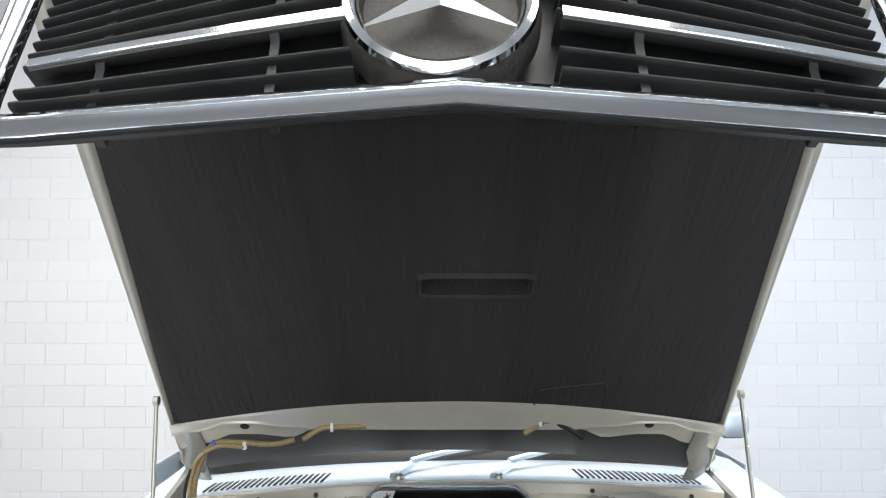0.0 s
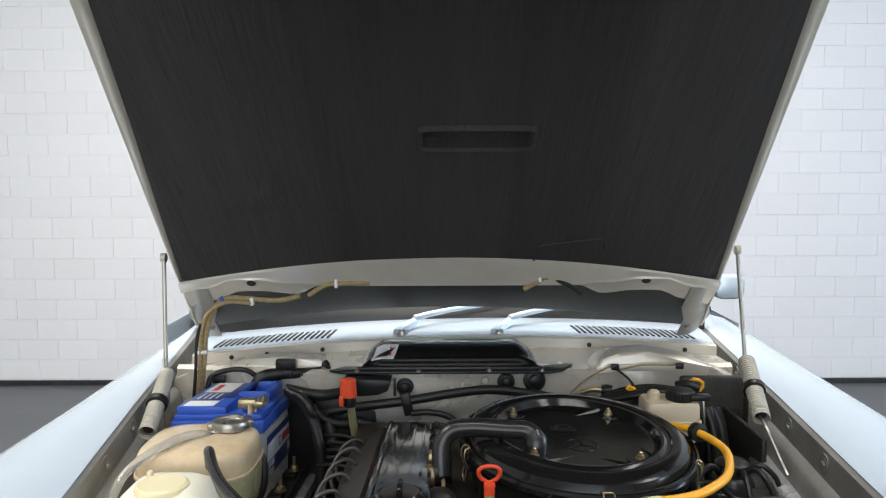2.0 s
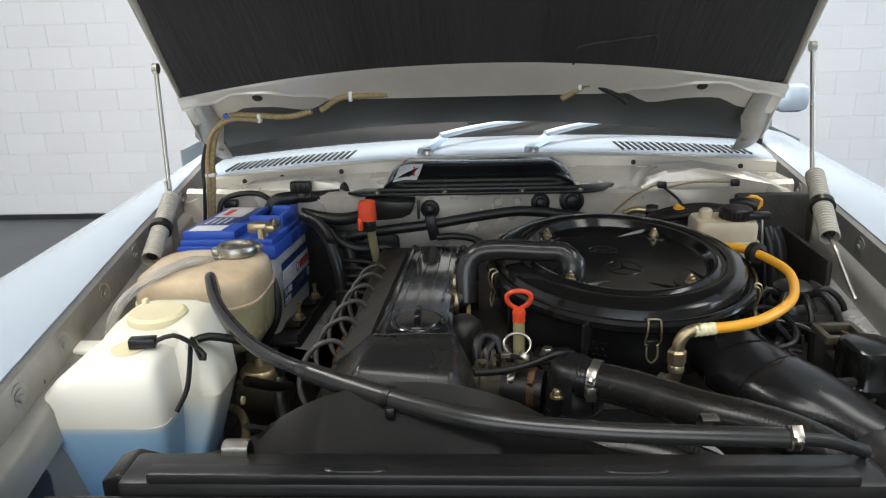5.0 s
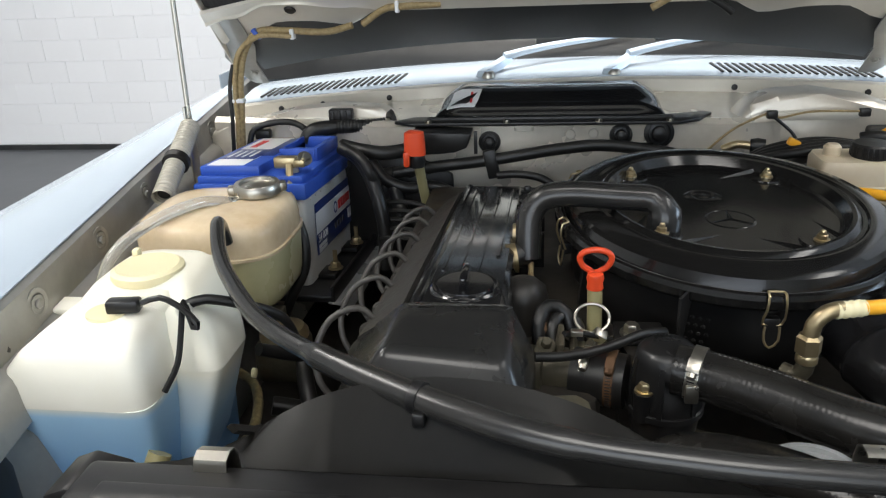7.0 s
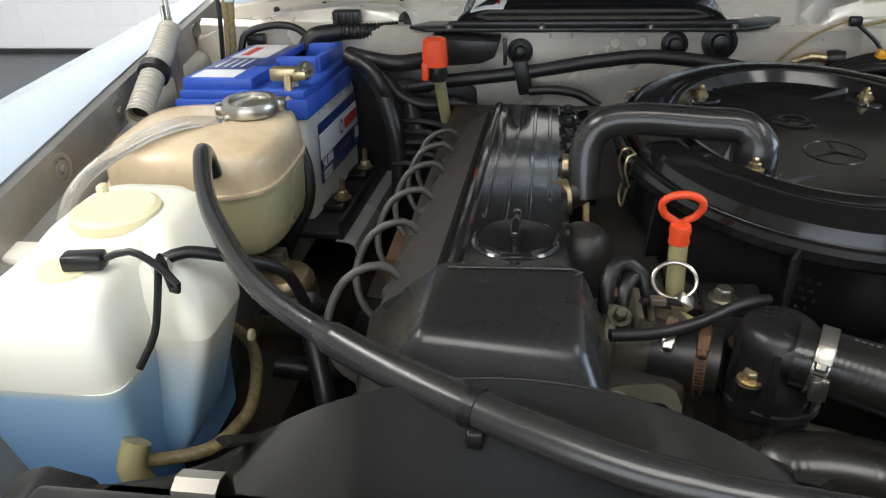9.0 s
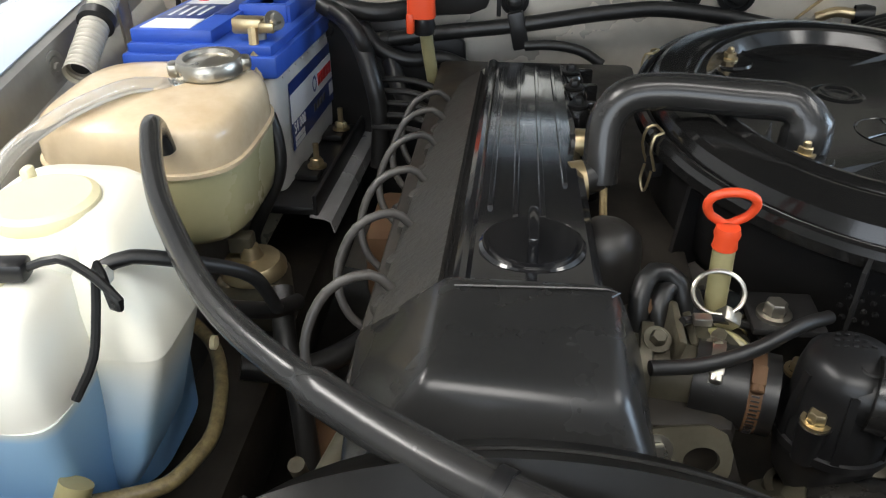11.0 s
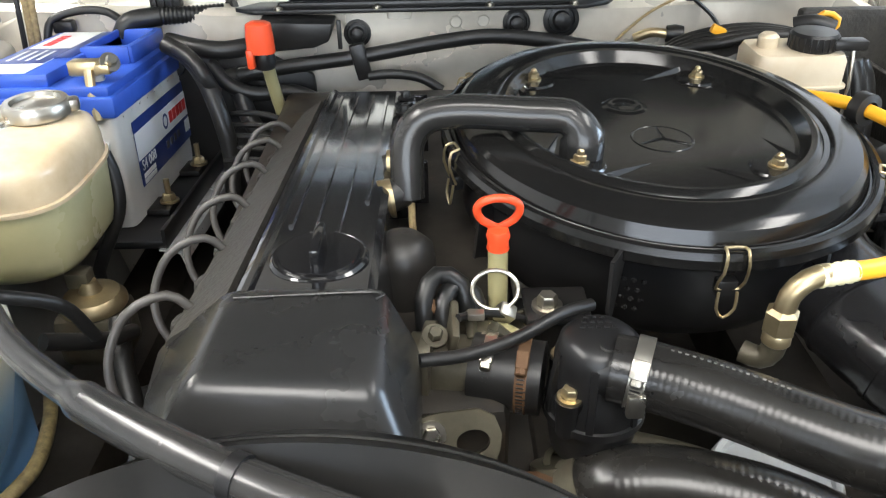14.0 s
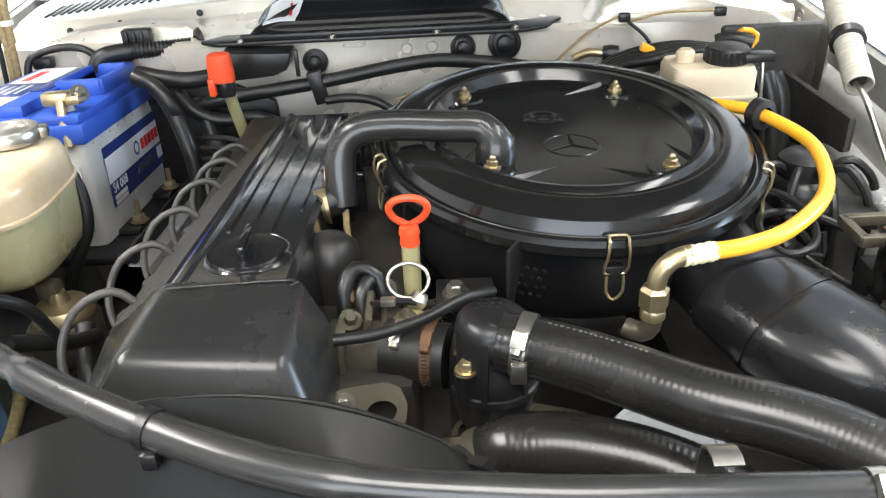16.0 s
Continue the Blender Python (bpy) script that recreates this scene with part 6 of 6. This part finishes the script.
part("black_wire", tube([(-0.575, 1.73, 0.95), (-0.568, 1.73, 1.02), (-0.566, 1.735, 1.08), (-0.556, 1.74, 1.12)], 0.004, 8), M_RUBBER, wr)
part("loom_tie", box((0.022, 0.014, 0.008), (-0.506, 1.748, 1.172), 0.002, None, Matrix.Rotation(radians(50), 4, 'Y')), M_BLUE, wr, "blue tape band")
part("loom_tie", box((0.008, 0.016, 0.018), (-0.44, 1.748, 1.170), 0.002), M_LABELWHITE, wr, "white clip")
part("loom_tie", box((0.022, 0.016, 0.008), (-0.553, 1.738, 1.055), 0.002), M_LABELWHITE, wr, "white clip")
for xa, xb, z in ((-0.31, -0.17, 1.196), (0.18, 0.26, 1.208)):
    lm = thing("loom_section", ((xa + xb) / 2, 1.74, z), "short tan braided loom on the bonnet rail", "cable", "bonnet loom sections")
    part("loom", tube([(xa, 1.745, z - 0.012), (xa + 0.04, 1.74, z + 0.012), ((xa + xb) / 2, 1.735, z + 0.016), (xb, 1.74, z + 0.018)], 0.006, 10), M_BRAID, lm)
    part("clip", box((0.007, 0.014, 0.02), ((xa + xb) / 2 - 0.005, 1.735, z + 0.016), 0.002), M_LABELWHITE, lm)
part("loom", tube([(0.245, 1.74, 1.225), (0.29, 1.745, 1.20), (0.31, 1.75, 1.185)], 0.006, 10), M_RUBBER, lm)

# ---- right-hand side of the bay ----
fl = thing("windscreen_washer_line", (0.34, 1.74, 1.0), "thin clear line clipped to the bulkhead", "tube")
part("line", tube([(0.285, 1.735, 0.955), (0.33, 1.735, 0.995), (0.385, 1.738, 1.02), (0.40, 1.735, 1.012), (0.45, 1.735, 1.022), (0.53, 1.735, 1.022)], 0.0022, 6), M_BRAID, fl)
part("line_clip", box((0.018, 0.012, 0.014), (0.388, 1.735, 1.018), 0.003), M_BLACK, fl)
part("branch", tube([(0.39, 1.732, 1.015), (0.42, 1.73, 0.99), (0.43, 1.725, 0.975)], 0.003, 6), M_RUBBER, fl)
part("line_clip", box((0.018, 0.012, 0.014), (0.535, 1.735, 1.020), 0.003), M_BLACK, fl)
lm2 = thing("wiring_loom", (0.42, 1.66, 0.97), "thick black wiring loom arched behind the reservoir", "cable")
for i in range(4):
    d = 0.011 * i
    part("loom_strand", tube([(0.33, 1.70 - d, 0.93 + 0.3 * d), (0.36, 1.69 - d, 0.963), (0.41, 1.67 - d, 0.985 - 0.2 * d), (0.47, 1.66 - d, 0.99), (0.53, 1.65 - d, 0.975), (0.57, 1.62 - d, 0.93)], 0.0075, 10), M_RUBBER, lm2)
part("yellow_tag", box((0.02, 0.01, 0.012), (0.405, 1.655, 0.990), 0.002, None, Matrix.Rotation(radians(25), 4, 'Y')), M_YELLOW, lm2)
part("yellow_loop", tube([(0.52, 1.64, 1.0), (0.535, 1.635, 1.016), (0.555, 1.635, 1.008), (0.55, 1.635, 0.992), (0.53, 1.64, 0.99)], 0.004, 8), M_YELLOW, lm2)
part("boot", tube([(0.50, 1.64, 1.0), (0.52, 1.63, 1.006), (0.545, 1.62, 1.0)], 0.010, 12), M_RUBBER, lm2)
pf = thing("pipe_fitting", (0.30, 1.73, 0.965), "small yellow zinc pipe union on the firewall", "fitting")
part("pipe", tube([(0.312, 1.735, 0.958), (0.335, 1.73, 0.968), (0.36, 1.725, 0.966)], 0.007, 10), M_BRASS, pf)
part("union", lathe([(0.012, -0.012), (0.014, 0), (0.012, 0.012)], align((0.368, 1.725, 0.966), (1, -0.2, 0)), 20), M_RUBBER, pf)
# dark vertical hoses and boxes beside the reservoir
for i, (x, y) in enumerate(((0.515, 1.50), (0.535, 1.52), (0.56, 1.55))):
    vh = thing("vertical_hose", (x, y, 0.85), "dark hose dropping beside the reservoir", "hose", "vertical hoses")
    part("hose", tube([(x - 0.01, y, 1.0 - 0.012 * i), (x, y - 0.01, 0.95), (x + 0.005, y - 0.02, 0.89), (x + 0.0, y - 0.03, 0.80)], 0.012 if i else 0.0035, 12), M_RUBBER, vh)
part("booster_arm", box((0.04, 0.02, 0.012), (0.505, 1.50, 1.015), 0.003), M_BLACK, rv)
# Matt black panels added to make the corner behind the reservoir dark.
db = thing("dark_corner_panel", (0.60, 1.62, 0.85), "matt black panels added to darken the rear corner", "panel")
part("panel", box((0.15, 0.02, 0.30), (0.590, 1.665, 0.865), 0.006), M_FLANK, db)
part("side_panel", box((0.012, 0.22, 0.25), (0.612, 1.55, 0.825), 0.006), M_FLANK, db)
dist = thing("ignition_unit", (0.515, 1.35, 0.90), "black plastic ignition unit with wiring stubs", "ignition unit")
part("body", lathe([(0.040, -0.05), (0.040, 0.0), (0.034, 0.012), (0.030, 0.014), (0.030, 0.035), (0.024, 0.04), (0.0001, 0.041)], Matrix.Translation((0.520, 1.36, 0.90)), 28), M_BLACK, dist)
part("bracket", box((0.10, 0.05, 0.02), (0.53, 1.31, 0.89), 0.004, None, Matrix.Rotation(radians(-15), 4, 'Z')), M_BLACK, dist)
for i in range(5):
    a = radians(200 + 36 * i)
    x, y = 0.520 + 0.03 * math.cos(a), 1.36 + 0.03 * math.sin(a)
    part("lead_stub", tube([(x, y, 0.925), (x + 0.02 * math.cos(a), y + 0.02 * math.sin(a), 0.935), (x + 0.05 * math.cos(a), y + 0.05 * math.sin(a), 0.90), (x + 0.05 * math.cos(a), y + 0.06 * math.sin(a), 0.82)], 0.005, 8), M_RUBBER, dist)
lpw = thing("ring_cable", (0.46, 1.22, 0.90), "black cable bent in a ring under the amber hose", "cable")
part("cable", tube([(0.43, 1.30, 0.92), (0.46, 1.29, 0.925), (0.48, 1.25, 0.915), (0.47, 1.21, 0.905), (0.44, 1.20, 0.90), (0.425, 1.23, 0.905), (0.44, 1.27, 0.91), (0.50, 1.28, 0.90), (0.55, 1.26, 0.88)], 0.0045, 8), M_RUBBER, lpw)
fb = thing("fuse_bracket", (0.54, 1.21, 0.91), "grey stamped bracket with square window", "bracket")
b = bmesh.new()
for dx, dy, sx, sy in ((-0.026, 0, 0.010, 0.05), (0.026, 0, 0.010, 0.05), (0, 0.023, 0.06, 0.010), (0, -0.022, 0.06, 0.010)):
    box((sx, sy, 0.012), (0.535 + dx, 1.215 + dy, 0.915), 0.002, b)
part("frame", b, M_ALU, fb)
part("fuse_strip", box((0.03, 0.015, 0.006), (0.53, 1.16, 0.905), 0.002), M_BRASS, fb)
part("fuse_body", box((0.06, 0.05, 0.05), (0.535, 1.17, 0.875), 0.006), M_BLACK, fb)
can = thing("oil_reservoir", (0.53, 1.09, 0.85), "black round-topped oil reservoir by the inner wing", "reservoir")
part("body", loft([[(x, y, z) for x, y in rounded(0.540, 1.140, 0.036 * k, 0.040 * k, 3.0, 36)] for k, z in ((0.9, 0.78), (1.0, 0.80), (1.0, 0.872), (1.04, 0.874), (1.04, 0.882), (1.0, 0.884), (1.0, 0.918), (0.92, 0.932), (0.7, 0.936))]), M_LID, can, "", 40)
part("lower_bracket", box((0.06, 0.07, 0.10), (0.540, 1.14, 0.75), 0.01), M_BLACK, can)
for i, (x0, z0) in enumerate(((0.46, 0.90), (0.475, 0.89))):
    sp = thing("sheathed_cable", (x0, 1.05, z0), "thin sheathed cable beside the intake duct", "cable", "sheathed cables")
    part("cable", tube([(x0 - 0.04, 1.17, z0), (x0, 1.11, z0 + 0.005), (x0 + 0.03, 1.03, z0 - 0.01), (x0 + 0.07, 0.95, z0 - 0.03), (x0 + 0.12, 0.86, z0 - 0.06)], 0.005, 8), M_BRAID if i == 0 else M_RUBBER, sp)
rw = thing("red_wire", (0.57, 1.1, 0.9), "thin brown red wire along the inner wing", "wire")
part("wire", tube([(0.53, 1.20, 0.925), (0.555, 1.13, 0.928), (0.575, 1.07, 0.915), (0.585, 1.0, 0.875), (0.59, 0.95, 0.83)], 0.002, 6), M_RUST, rw)
bt = thing("blue_cable_tie", (0.55, 0.95, 0.86), "blue cable tie on a wire", "cable tie")
part("tie", tube([(0.56, 0.955, 0.87), (0.565, 0.95, 0.85), (0.56, 0.945, 0.83)], 0.004, 6), M_BLUE, bt)
for i in range(14):
    wx, wy = 0.44 + 0.010 * (i % 5) + 0.004 * i, 1.12 + 0.028 * i - 0.10 * (i % 3)
    lo2 = thing("loose_wire", (wx, wy, 0.88), "thin loose black wire low in the bay", "wire", "loose wires")
    rnd = random.Random(i)
    pts = [(wx + rnd.uniform(-0.04, 0.04), wy + rnd.uniform(-0.05, 0.05), 0.885 + rnd.uniform(-0.05, 0.025)) for _ in range(4)]
    part("wire", tube(pts, rnd.choice((0.003, 0.004, 0.005, 0.007)), 8), M_RUBBER, lo2)

# ---- between thermostat and air cleaner ----
sm = thing("small_fuel_hose", (0.05, 1.05, 0.95), "thin black hose from timing cover to the carburettor", "hose")
part("hose", tube([(0.008, 1.01, 0.957), (0.04, 1.018, 0.955), (0.075, 1.035, 0.955), (0.11, 1.06, 0.957), (0.135, 1.08, 0.95)], 0.0048, 12), M_RUBBER, sm)
for i in range(2):
    uh2 = thing("u_hose", (0.03, 1.11, 0.95), "black u-shaped hose by the valve cover", "hose", "u hoses")
    part("hose", tube([(0.012 + 0.014 * i, 1.07, 0.92), (0.010 + 0.014 * i, 1.085, 0.955 - 0.006 * i), (0.020 + 0.014 * i, 1.10, 0.966 - 0.010 * i), (0.038 + 0.010 * i, 1.10, 0.958 - 0.010 * i), (0.046 + 0.008 * i, 1.085, 0.925)], 0.0072, 12), M_RUBBER, uh2)
ss = thing("temperature_sender", (0.012, 1.055, 0.95), "rusty temperature sender screwed in the head", "sender")
part("sender", lathe([(0.008, -0.03), (0.008, 0), (0.0105, 0.001), (0.0105, 0.012), (0.006, 0.016), (0.0001, 0.016)], Matrix.Translation((0.013, 1.085, 0.938)) @ Matrix.Diagonal((0.75, 0.75, 1, 1)), 8), M_RUST, ss)
cs = thing("carburettor_casting", (0.06, 1.08, 0.90), "grimy cast housing below the air cleaner", "casting")
b = box((0.06, 0.05, 0.06), (0.035, 1.075, 0.905), 0.010)
box((0.03, 0.03, 0.04), (0.075, 1.09, 0.905), 0.008, b, Matrix.Rotation(radians(20), 4, 'Z'))
part("housing", b, M_ALU, cs)
part("housing_rib", tube([(0.022, 1.05, 0.94), (0.024, 1.05, 0.90)], 0.006, 8), M_ALU, cs)
part("lever", tube([(0.06, 1.06, 0.945), (0.075, 1.065, 0.925), (0.08, 1.06, 0.90)], 0.006, 8), M_ALU, cs)
part("port_flange", lathe([(0.024, 0.0), (0.032, 0.001), (0.032, 0.009), (0.025, 0.010)], align((0.008, 1.055, 0.918), (1, -0.15, 0)), 28), M_ALU, cs)
part("casting_rib", box((0.006, 0.045, 0.05), (0.028, 1.062, 0.930), 0.002, None, Matrix.Rotation(radians(12), 4, 'Y')), M_ALU, cs)
part("casting_rib", box((0.006, 0.040, 0.04), (0.050, 1.072, 0.925), 0.002, None, Matrix.Rotation(radians(-20), 4, 'Y')), M_ALU, cs)
for x, y, z in ((0.018, 1.048, 0.948), (0.058, 1.052, 0.938), (0.000, 1.045, 0.935)):
    part("casting_bolt", bolt((x, y, z), (0.1, -0.5, 1), 0.0055, 0.007), M_ALU, cs)
lk = thing("choke_linkage", (0.065, 1.085, 0.92), "brown plastic plug and thin levers by the dipstick", "linkage")
part("plug", tube([(0.060, 1.080, 0.925), (0.070, 1.076, 0.928), (0.082, 1.070, 0.922)], 0.0085, 14), M_OILGREEN, lk, "tan plastic plug")
part("rod", tube([(0.020, 1.095, 0.945), (0.045, 1.085, 0.935), (0.085, 1.10, 0.930), (0.12, 1.12, 0.935)], 0.0022, 8), M_ALU, lk)
part("cable", tube([(0.035, 1.06, 0.955), (0.055, 1.075, 0.948), (0.085, 1.085, 0.935), (0.10, 1.10, 0.91)], 0.0032, 8), M_RUBBER, lk)
part("clip", box((0.012, 0.008, 0.006), (0.048, 1.062, 0.956), 0.001), M_STEEL, lk)
wcn = thing("oil_filter_can", (0.27, 1.03, 0.78), "grey white painted filter can below the hoses", "filter")
part("can", lathe([(0.0001, 0.829), (0.030, 0.830), (0.040, 0.829), (0.0415, 0.834), (0.046, 0.835), (0.048, 0.832), (0.050, 0.826), (0.050, 0.70), (0.0001, 0.70)], Matrix.Translation((0.275, 1.02, 0)), 36), M_FILTER, wcn)
for (p, q, r) in (((0.16, 1.02, 0.865), (0.22, 1.00, 0.86), 0.011), ((0.205, 0.99, 0.835), (0.215, 1.01, 0.86), 0.012), ((0.30, 0.97, 0.84), (0.36, 0.93, 0.83), 0.008)):
    st2 = thing("metal_pipe_stub", p, "short dirty zinc pipe stub", "pipe", "pipe stubs")
    part("pipe_body", tube([p, ((p[0] + q[0]) / 2, (p[1] + q[1]) / 2, (p[2] + q[2]) / 2 + 0.002), q], r, 14), M_ALU, st2)
pz = thing("low_pulley_bracket", (0.10, 0.99, 0.80), "rusty bracket below the thermostat", "bracket")
part("bracket", box((0.05, 0.03, 0.09), (0.095, 0.985, 0.82), 0.006), M_RUST, pz)
part("bracket_bolt", bolt((0.075, 0.968, 0.845), (0, -1, 0), 0.008, 0.008), M_BRASS, pz)
part("wire_stay", tube([(0.07, 0.97, 0.88), (0.06, 0.965, 0.84), (0.055, 0.96, 0.80)], 0.0035, 8), M_BRAID, pz)

# Black sheet and discs added where shadow and hoses darken the firewall.
ins = thing("bulkhead_shade_pad", (-0.25, 1.73, 0.8), "black pad imitating shadow on the firewall behind the battery", "insulation")
part("pad", extrude([(-0.40, 0.60), (-0.40, 0.955), (-0.30, 0.962), (-0.22, 0.945), (-0.16, 0.915), (-0.145, 0.60)], 0.012, Matrix.Translation((0, 1.742, 0)) @ Matrix.Rotation(radians(90), 4, 'X'), 0.004), M_BLACK, ins)
for x, z in ((-0.36, 0.93), (-0.24, 0.92), (-0.20, 0.80)):
    part("fastener", lathe([(0.012, 0), (0.010, 0.003), (0.0001, 0.004)], align((x, 1.729, z), (0, -1, 0)), 16), M_BLACK, ins)

# ---- left side, low ----
mnt = thing("regulator_valve", (-0.29, 1.27, 0.80), "dirty metal pressure valve below the coolant tank", "valve")
part("body", box((0.07, 0.06, 0.06), (-0.345, 1.28, 0.790), 0.010), M_ALU, mnt)
part("dome", lathe([(0.034, 0.0), (0.034, 0.006), (0.028, 0.014), (0.012, 0.018), (0.008, 0.03), (0.0001, 0.03)], Matrix.Translation((-0.343, 1.282, 0.820)), 28), M_BRASS, mnt)
part("plug", box((0.025, 0.02, 0.02), (-0.352, 1.285, 0.852), 0.004), M_ALU, mnt)
for pts, r, mm in (([(-0.30, 1.24, 0.83), (-0.29, 1.20, 0.80), (-0.27, 1.16, 0.76), (-0.255, 1.12, 0.68)], 0.011, M_RUBBER),
                   ([(-0.34, 1.20, 0.76), (-0.28, 1.22, 0.745), (-0.22, 1.28, 0.75), (-0.20, 1.36, 0.77), (-0.215, 1.45, 0.80)], 0.013, M_RUBBER),
                   ([(-0.32, 1.14, 0.88), (-0.29, 1.18, 0.85), (-0.28, 1.22, 0.83)], 0.008, M_RUBBER),
                   ([(-0.24, 1.05, 0.80), (-0.235, 1.08, 0.70), (-0.23, 1.10, 0.60)], 0.007, M_ALU)):
    lh2 = thing("low_hose", pts[0], "dark hose in the shadow beside the engine", "hose", "low hoses")
    part("hose", tube(pts, r, 12), mm, lh2)
mt = thing("engine_mount_arm", (-0.23, 1.3, 0.7), "rust-brown oily engine support arm", "bracket")
b = box((0.05, 0.40, 0.05), (-0.215, 1.32, 0.70), 0.012)
box((0.10, 0.08, 0.05), (-0.23, 1.18, 0.68), 0.012, b)
box((0.06, 0.12, 0.10), (-0.225, 1.46, 0.74), 0.014, b)
part("arm", b, M_RUST, mt)
part("chassis_leg", box((0.09, 1.1, 0.10), (-0.37, 1.3, 0.66), 0.015), M_DIRT, car, "oily chassis leg")
part("chassis_leg", box((0.09, 1.1, 0.10), (0.41, 1.3, 0.66), 0.015), M_DIRT, car, "oily chassis leg")
bf = thing("blue_clip", (-0.255, 1.02, 0.72), "small blue plastic clip on a pipe", "clip")
part("clip", lathe([(0.008, -0.008), (0.012, -0.006), (0.012, 0.006), (0.008, 0.008)], Matrix.Translation((-0.238, 1.065, 0.745)), 16), M_BLUE, bf)

# ---- radiator details ----
for x in (0.238,):
    c2 = thing("radiator_clip", (x, 0.81, 0.985), "folded zinc clip holding the hose", "clip", "radiator clips")
    grid = [[(x + u, y, z) for u in (-0.008, 0.008)] for y, z in ((0.846, 0.966), (0.846, 0.985), (0.843, 0.995), (0.836, 1.000), (0.828, 1.001), (0.823, 0.999))]
    part("clip_strip", sheet(grid, 0.0015), M_STEEL, c2)
nk = thing("radiator_neck", (0.415, 0.82, 0.92), "fat black plastic radiator inlet elbow", "radiator neck")
part("neck", tube([(0.412, 0.862, 0.938), (0.420, 0.83, 0.932), (0.425, 0.80, 0.915), (0.425, 0.79, 0.87)], lambda s, n: 0.030 + 0.002 * (s < 0.01), 24), M_BLACK, nk)
part("side_tank", box((0.045, 0.06, 0.36), (0.405, 0.80, 0.76), 0.008), M_BLACK, nk)
part("bleed_screw", bolt((0.452, 0.84, 0.94), (1, 0.3, 0.3), 0.007, 0.008), M_BRASS, nk)
for x in (-0.10, 0.16):
    part("tank_badge", loft([[(xx, yy, 0.9725 + dz) for xx, yy in rounded(x, 0.782, 0.03 * k, 0.007 * k, 3, 24)] for k, dz in ((1, 0), (0.9, 0.0012), (0.5, 0.0012))]), M_BLACK, rad)
part("end_bracket", extrude([(0, 0), (0.06, 0), (0.05, 0.02), (0.02, 0.028), (0, 0.02)], 0.05, Matrix.Translation((-0.36, 0.85, 0.925)) @ Matrix.Rotation(radians(90), 4, 'X'), 0.003), M_BLACK, rad)

# ---- printing on hoses and housings ----
for i in range(16):
    t = 0.30 + 0.018 * i
    pts = spline(LONG, 0.004)
    q = pts[int(t * (len(pts) - 1))]
    q2 = pts[int(t * (len(pts) - 1)) + 1]
    part("printed_mark", box((0.004, 0.0022, 0.0006), q + Vector((0.002, -0.003, 0.0082)), 0, None, Matrix.Rotation(math.atan2(q2.y - q.y, q2.x - q.x), 4, 'Z') @ Matrix.Rotation(radians(14), 4, 'X')), M_PRINT, lh_)
ups = spline(UP, 0.004)
for i in range(18):
    q, q2 = ups[8 + i], ups[9 + i]
    part("printed_mark", box((0.0022, 0.0018, 0.0005), q + Vector((0.002, 0.002, 0.0230)), 0, None, Matrix.Rotation(math.atan2(q2.y - q.y, q2.x - q.x), 4, 'Z') @ Matrix.Rotation(radians(-15), 4, 'X')), M_PRINT, uh)

# ---- wheels that the car stands on ----
for sx in (-1, 1):
    for wy in (1.32, 4.1):
        m = align((CX + sx * 0.70, wy, 0.315), (sx, 0, 0))
        wheel = part("wheel", lathe([(0.20, -0.09), (0.27, -0.10), (0.305, -0.085), (0.315, -0.05), (0.315, 0.05), (0.305, 0.085), (0.27, 0.10), (0.20, 0.09), (0.20, -0.09)], m, 48), M_RUBBER, car, "black tyre on a steel wheel")
        part("rim", lathe([(0.0001, 0.05), (0.12, 0.045), (0.17, 0.06), (0.20, 0.085), (0.20, -0.085)], m, 40), M_STEEL, wheel)

# ---- wall blocks ----
BW, BH, JT = 0.278, 0.1425, 0.0017
stock = {}


def block_mesh(w):
    key = round(w, 3)
    if key not in stock:
        bm = box((w - JT, 0.010, BH - JT), (0, 0, 0), 0.0012, None, None, 1)
        me = bpy.data.meshes.new("block")
        bm.to_mesh(me)
        bm.free()
        me.materials.append(M_WALL)
        stock[key] = me
    return stock[key]


rest = bmesh.new()
for row in range(27):
    z = 0.04 + BH * (row + 0.5)
    for col in range(-23, 24):
        x = BW * (col + 0.5 * (row % 2)) + 0.06
        if abs(x) > 6.2:
            continue
        if z < 2.75 and (-3.75 < x < -1.35 or 1.25 < x < 3.2):
            ob = new("block", block_mesh(BW))
            ob.parent = wall_north
            ob.location = (x, WALL_Y + 0.002, z)
        else:
            w, h, y = (BW - JT) / 2, (BH - JT) / 2, WALL_Y - 0.003
            rest.faces.new([rest.verts.new(p) for p in ((x - w, y, z - h), (x + w, y, z - h), (x + w, y, z + h), (x - w, y, z + h))])
tagged(part("block_field", rest, M_WALL, wall_north), kind="stuff")
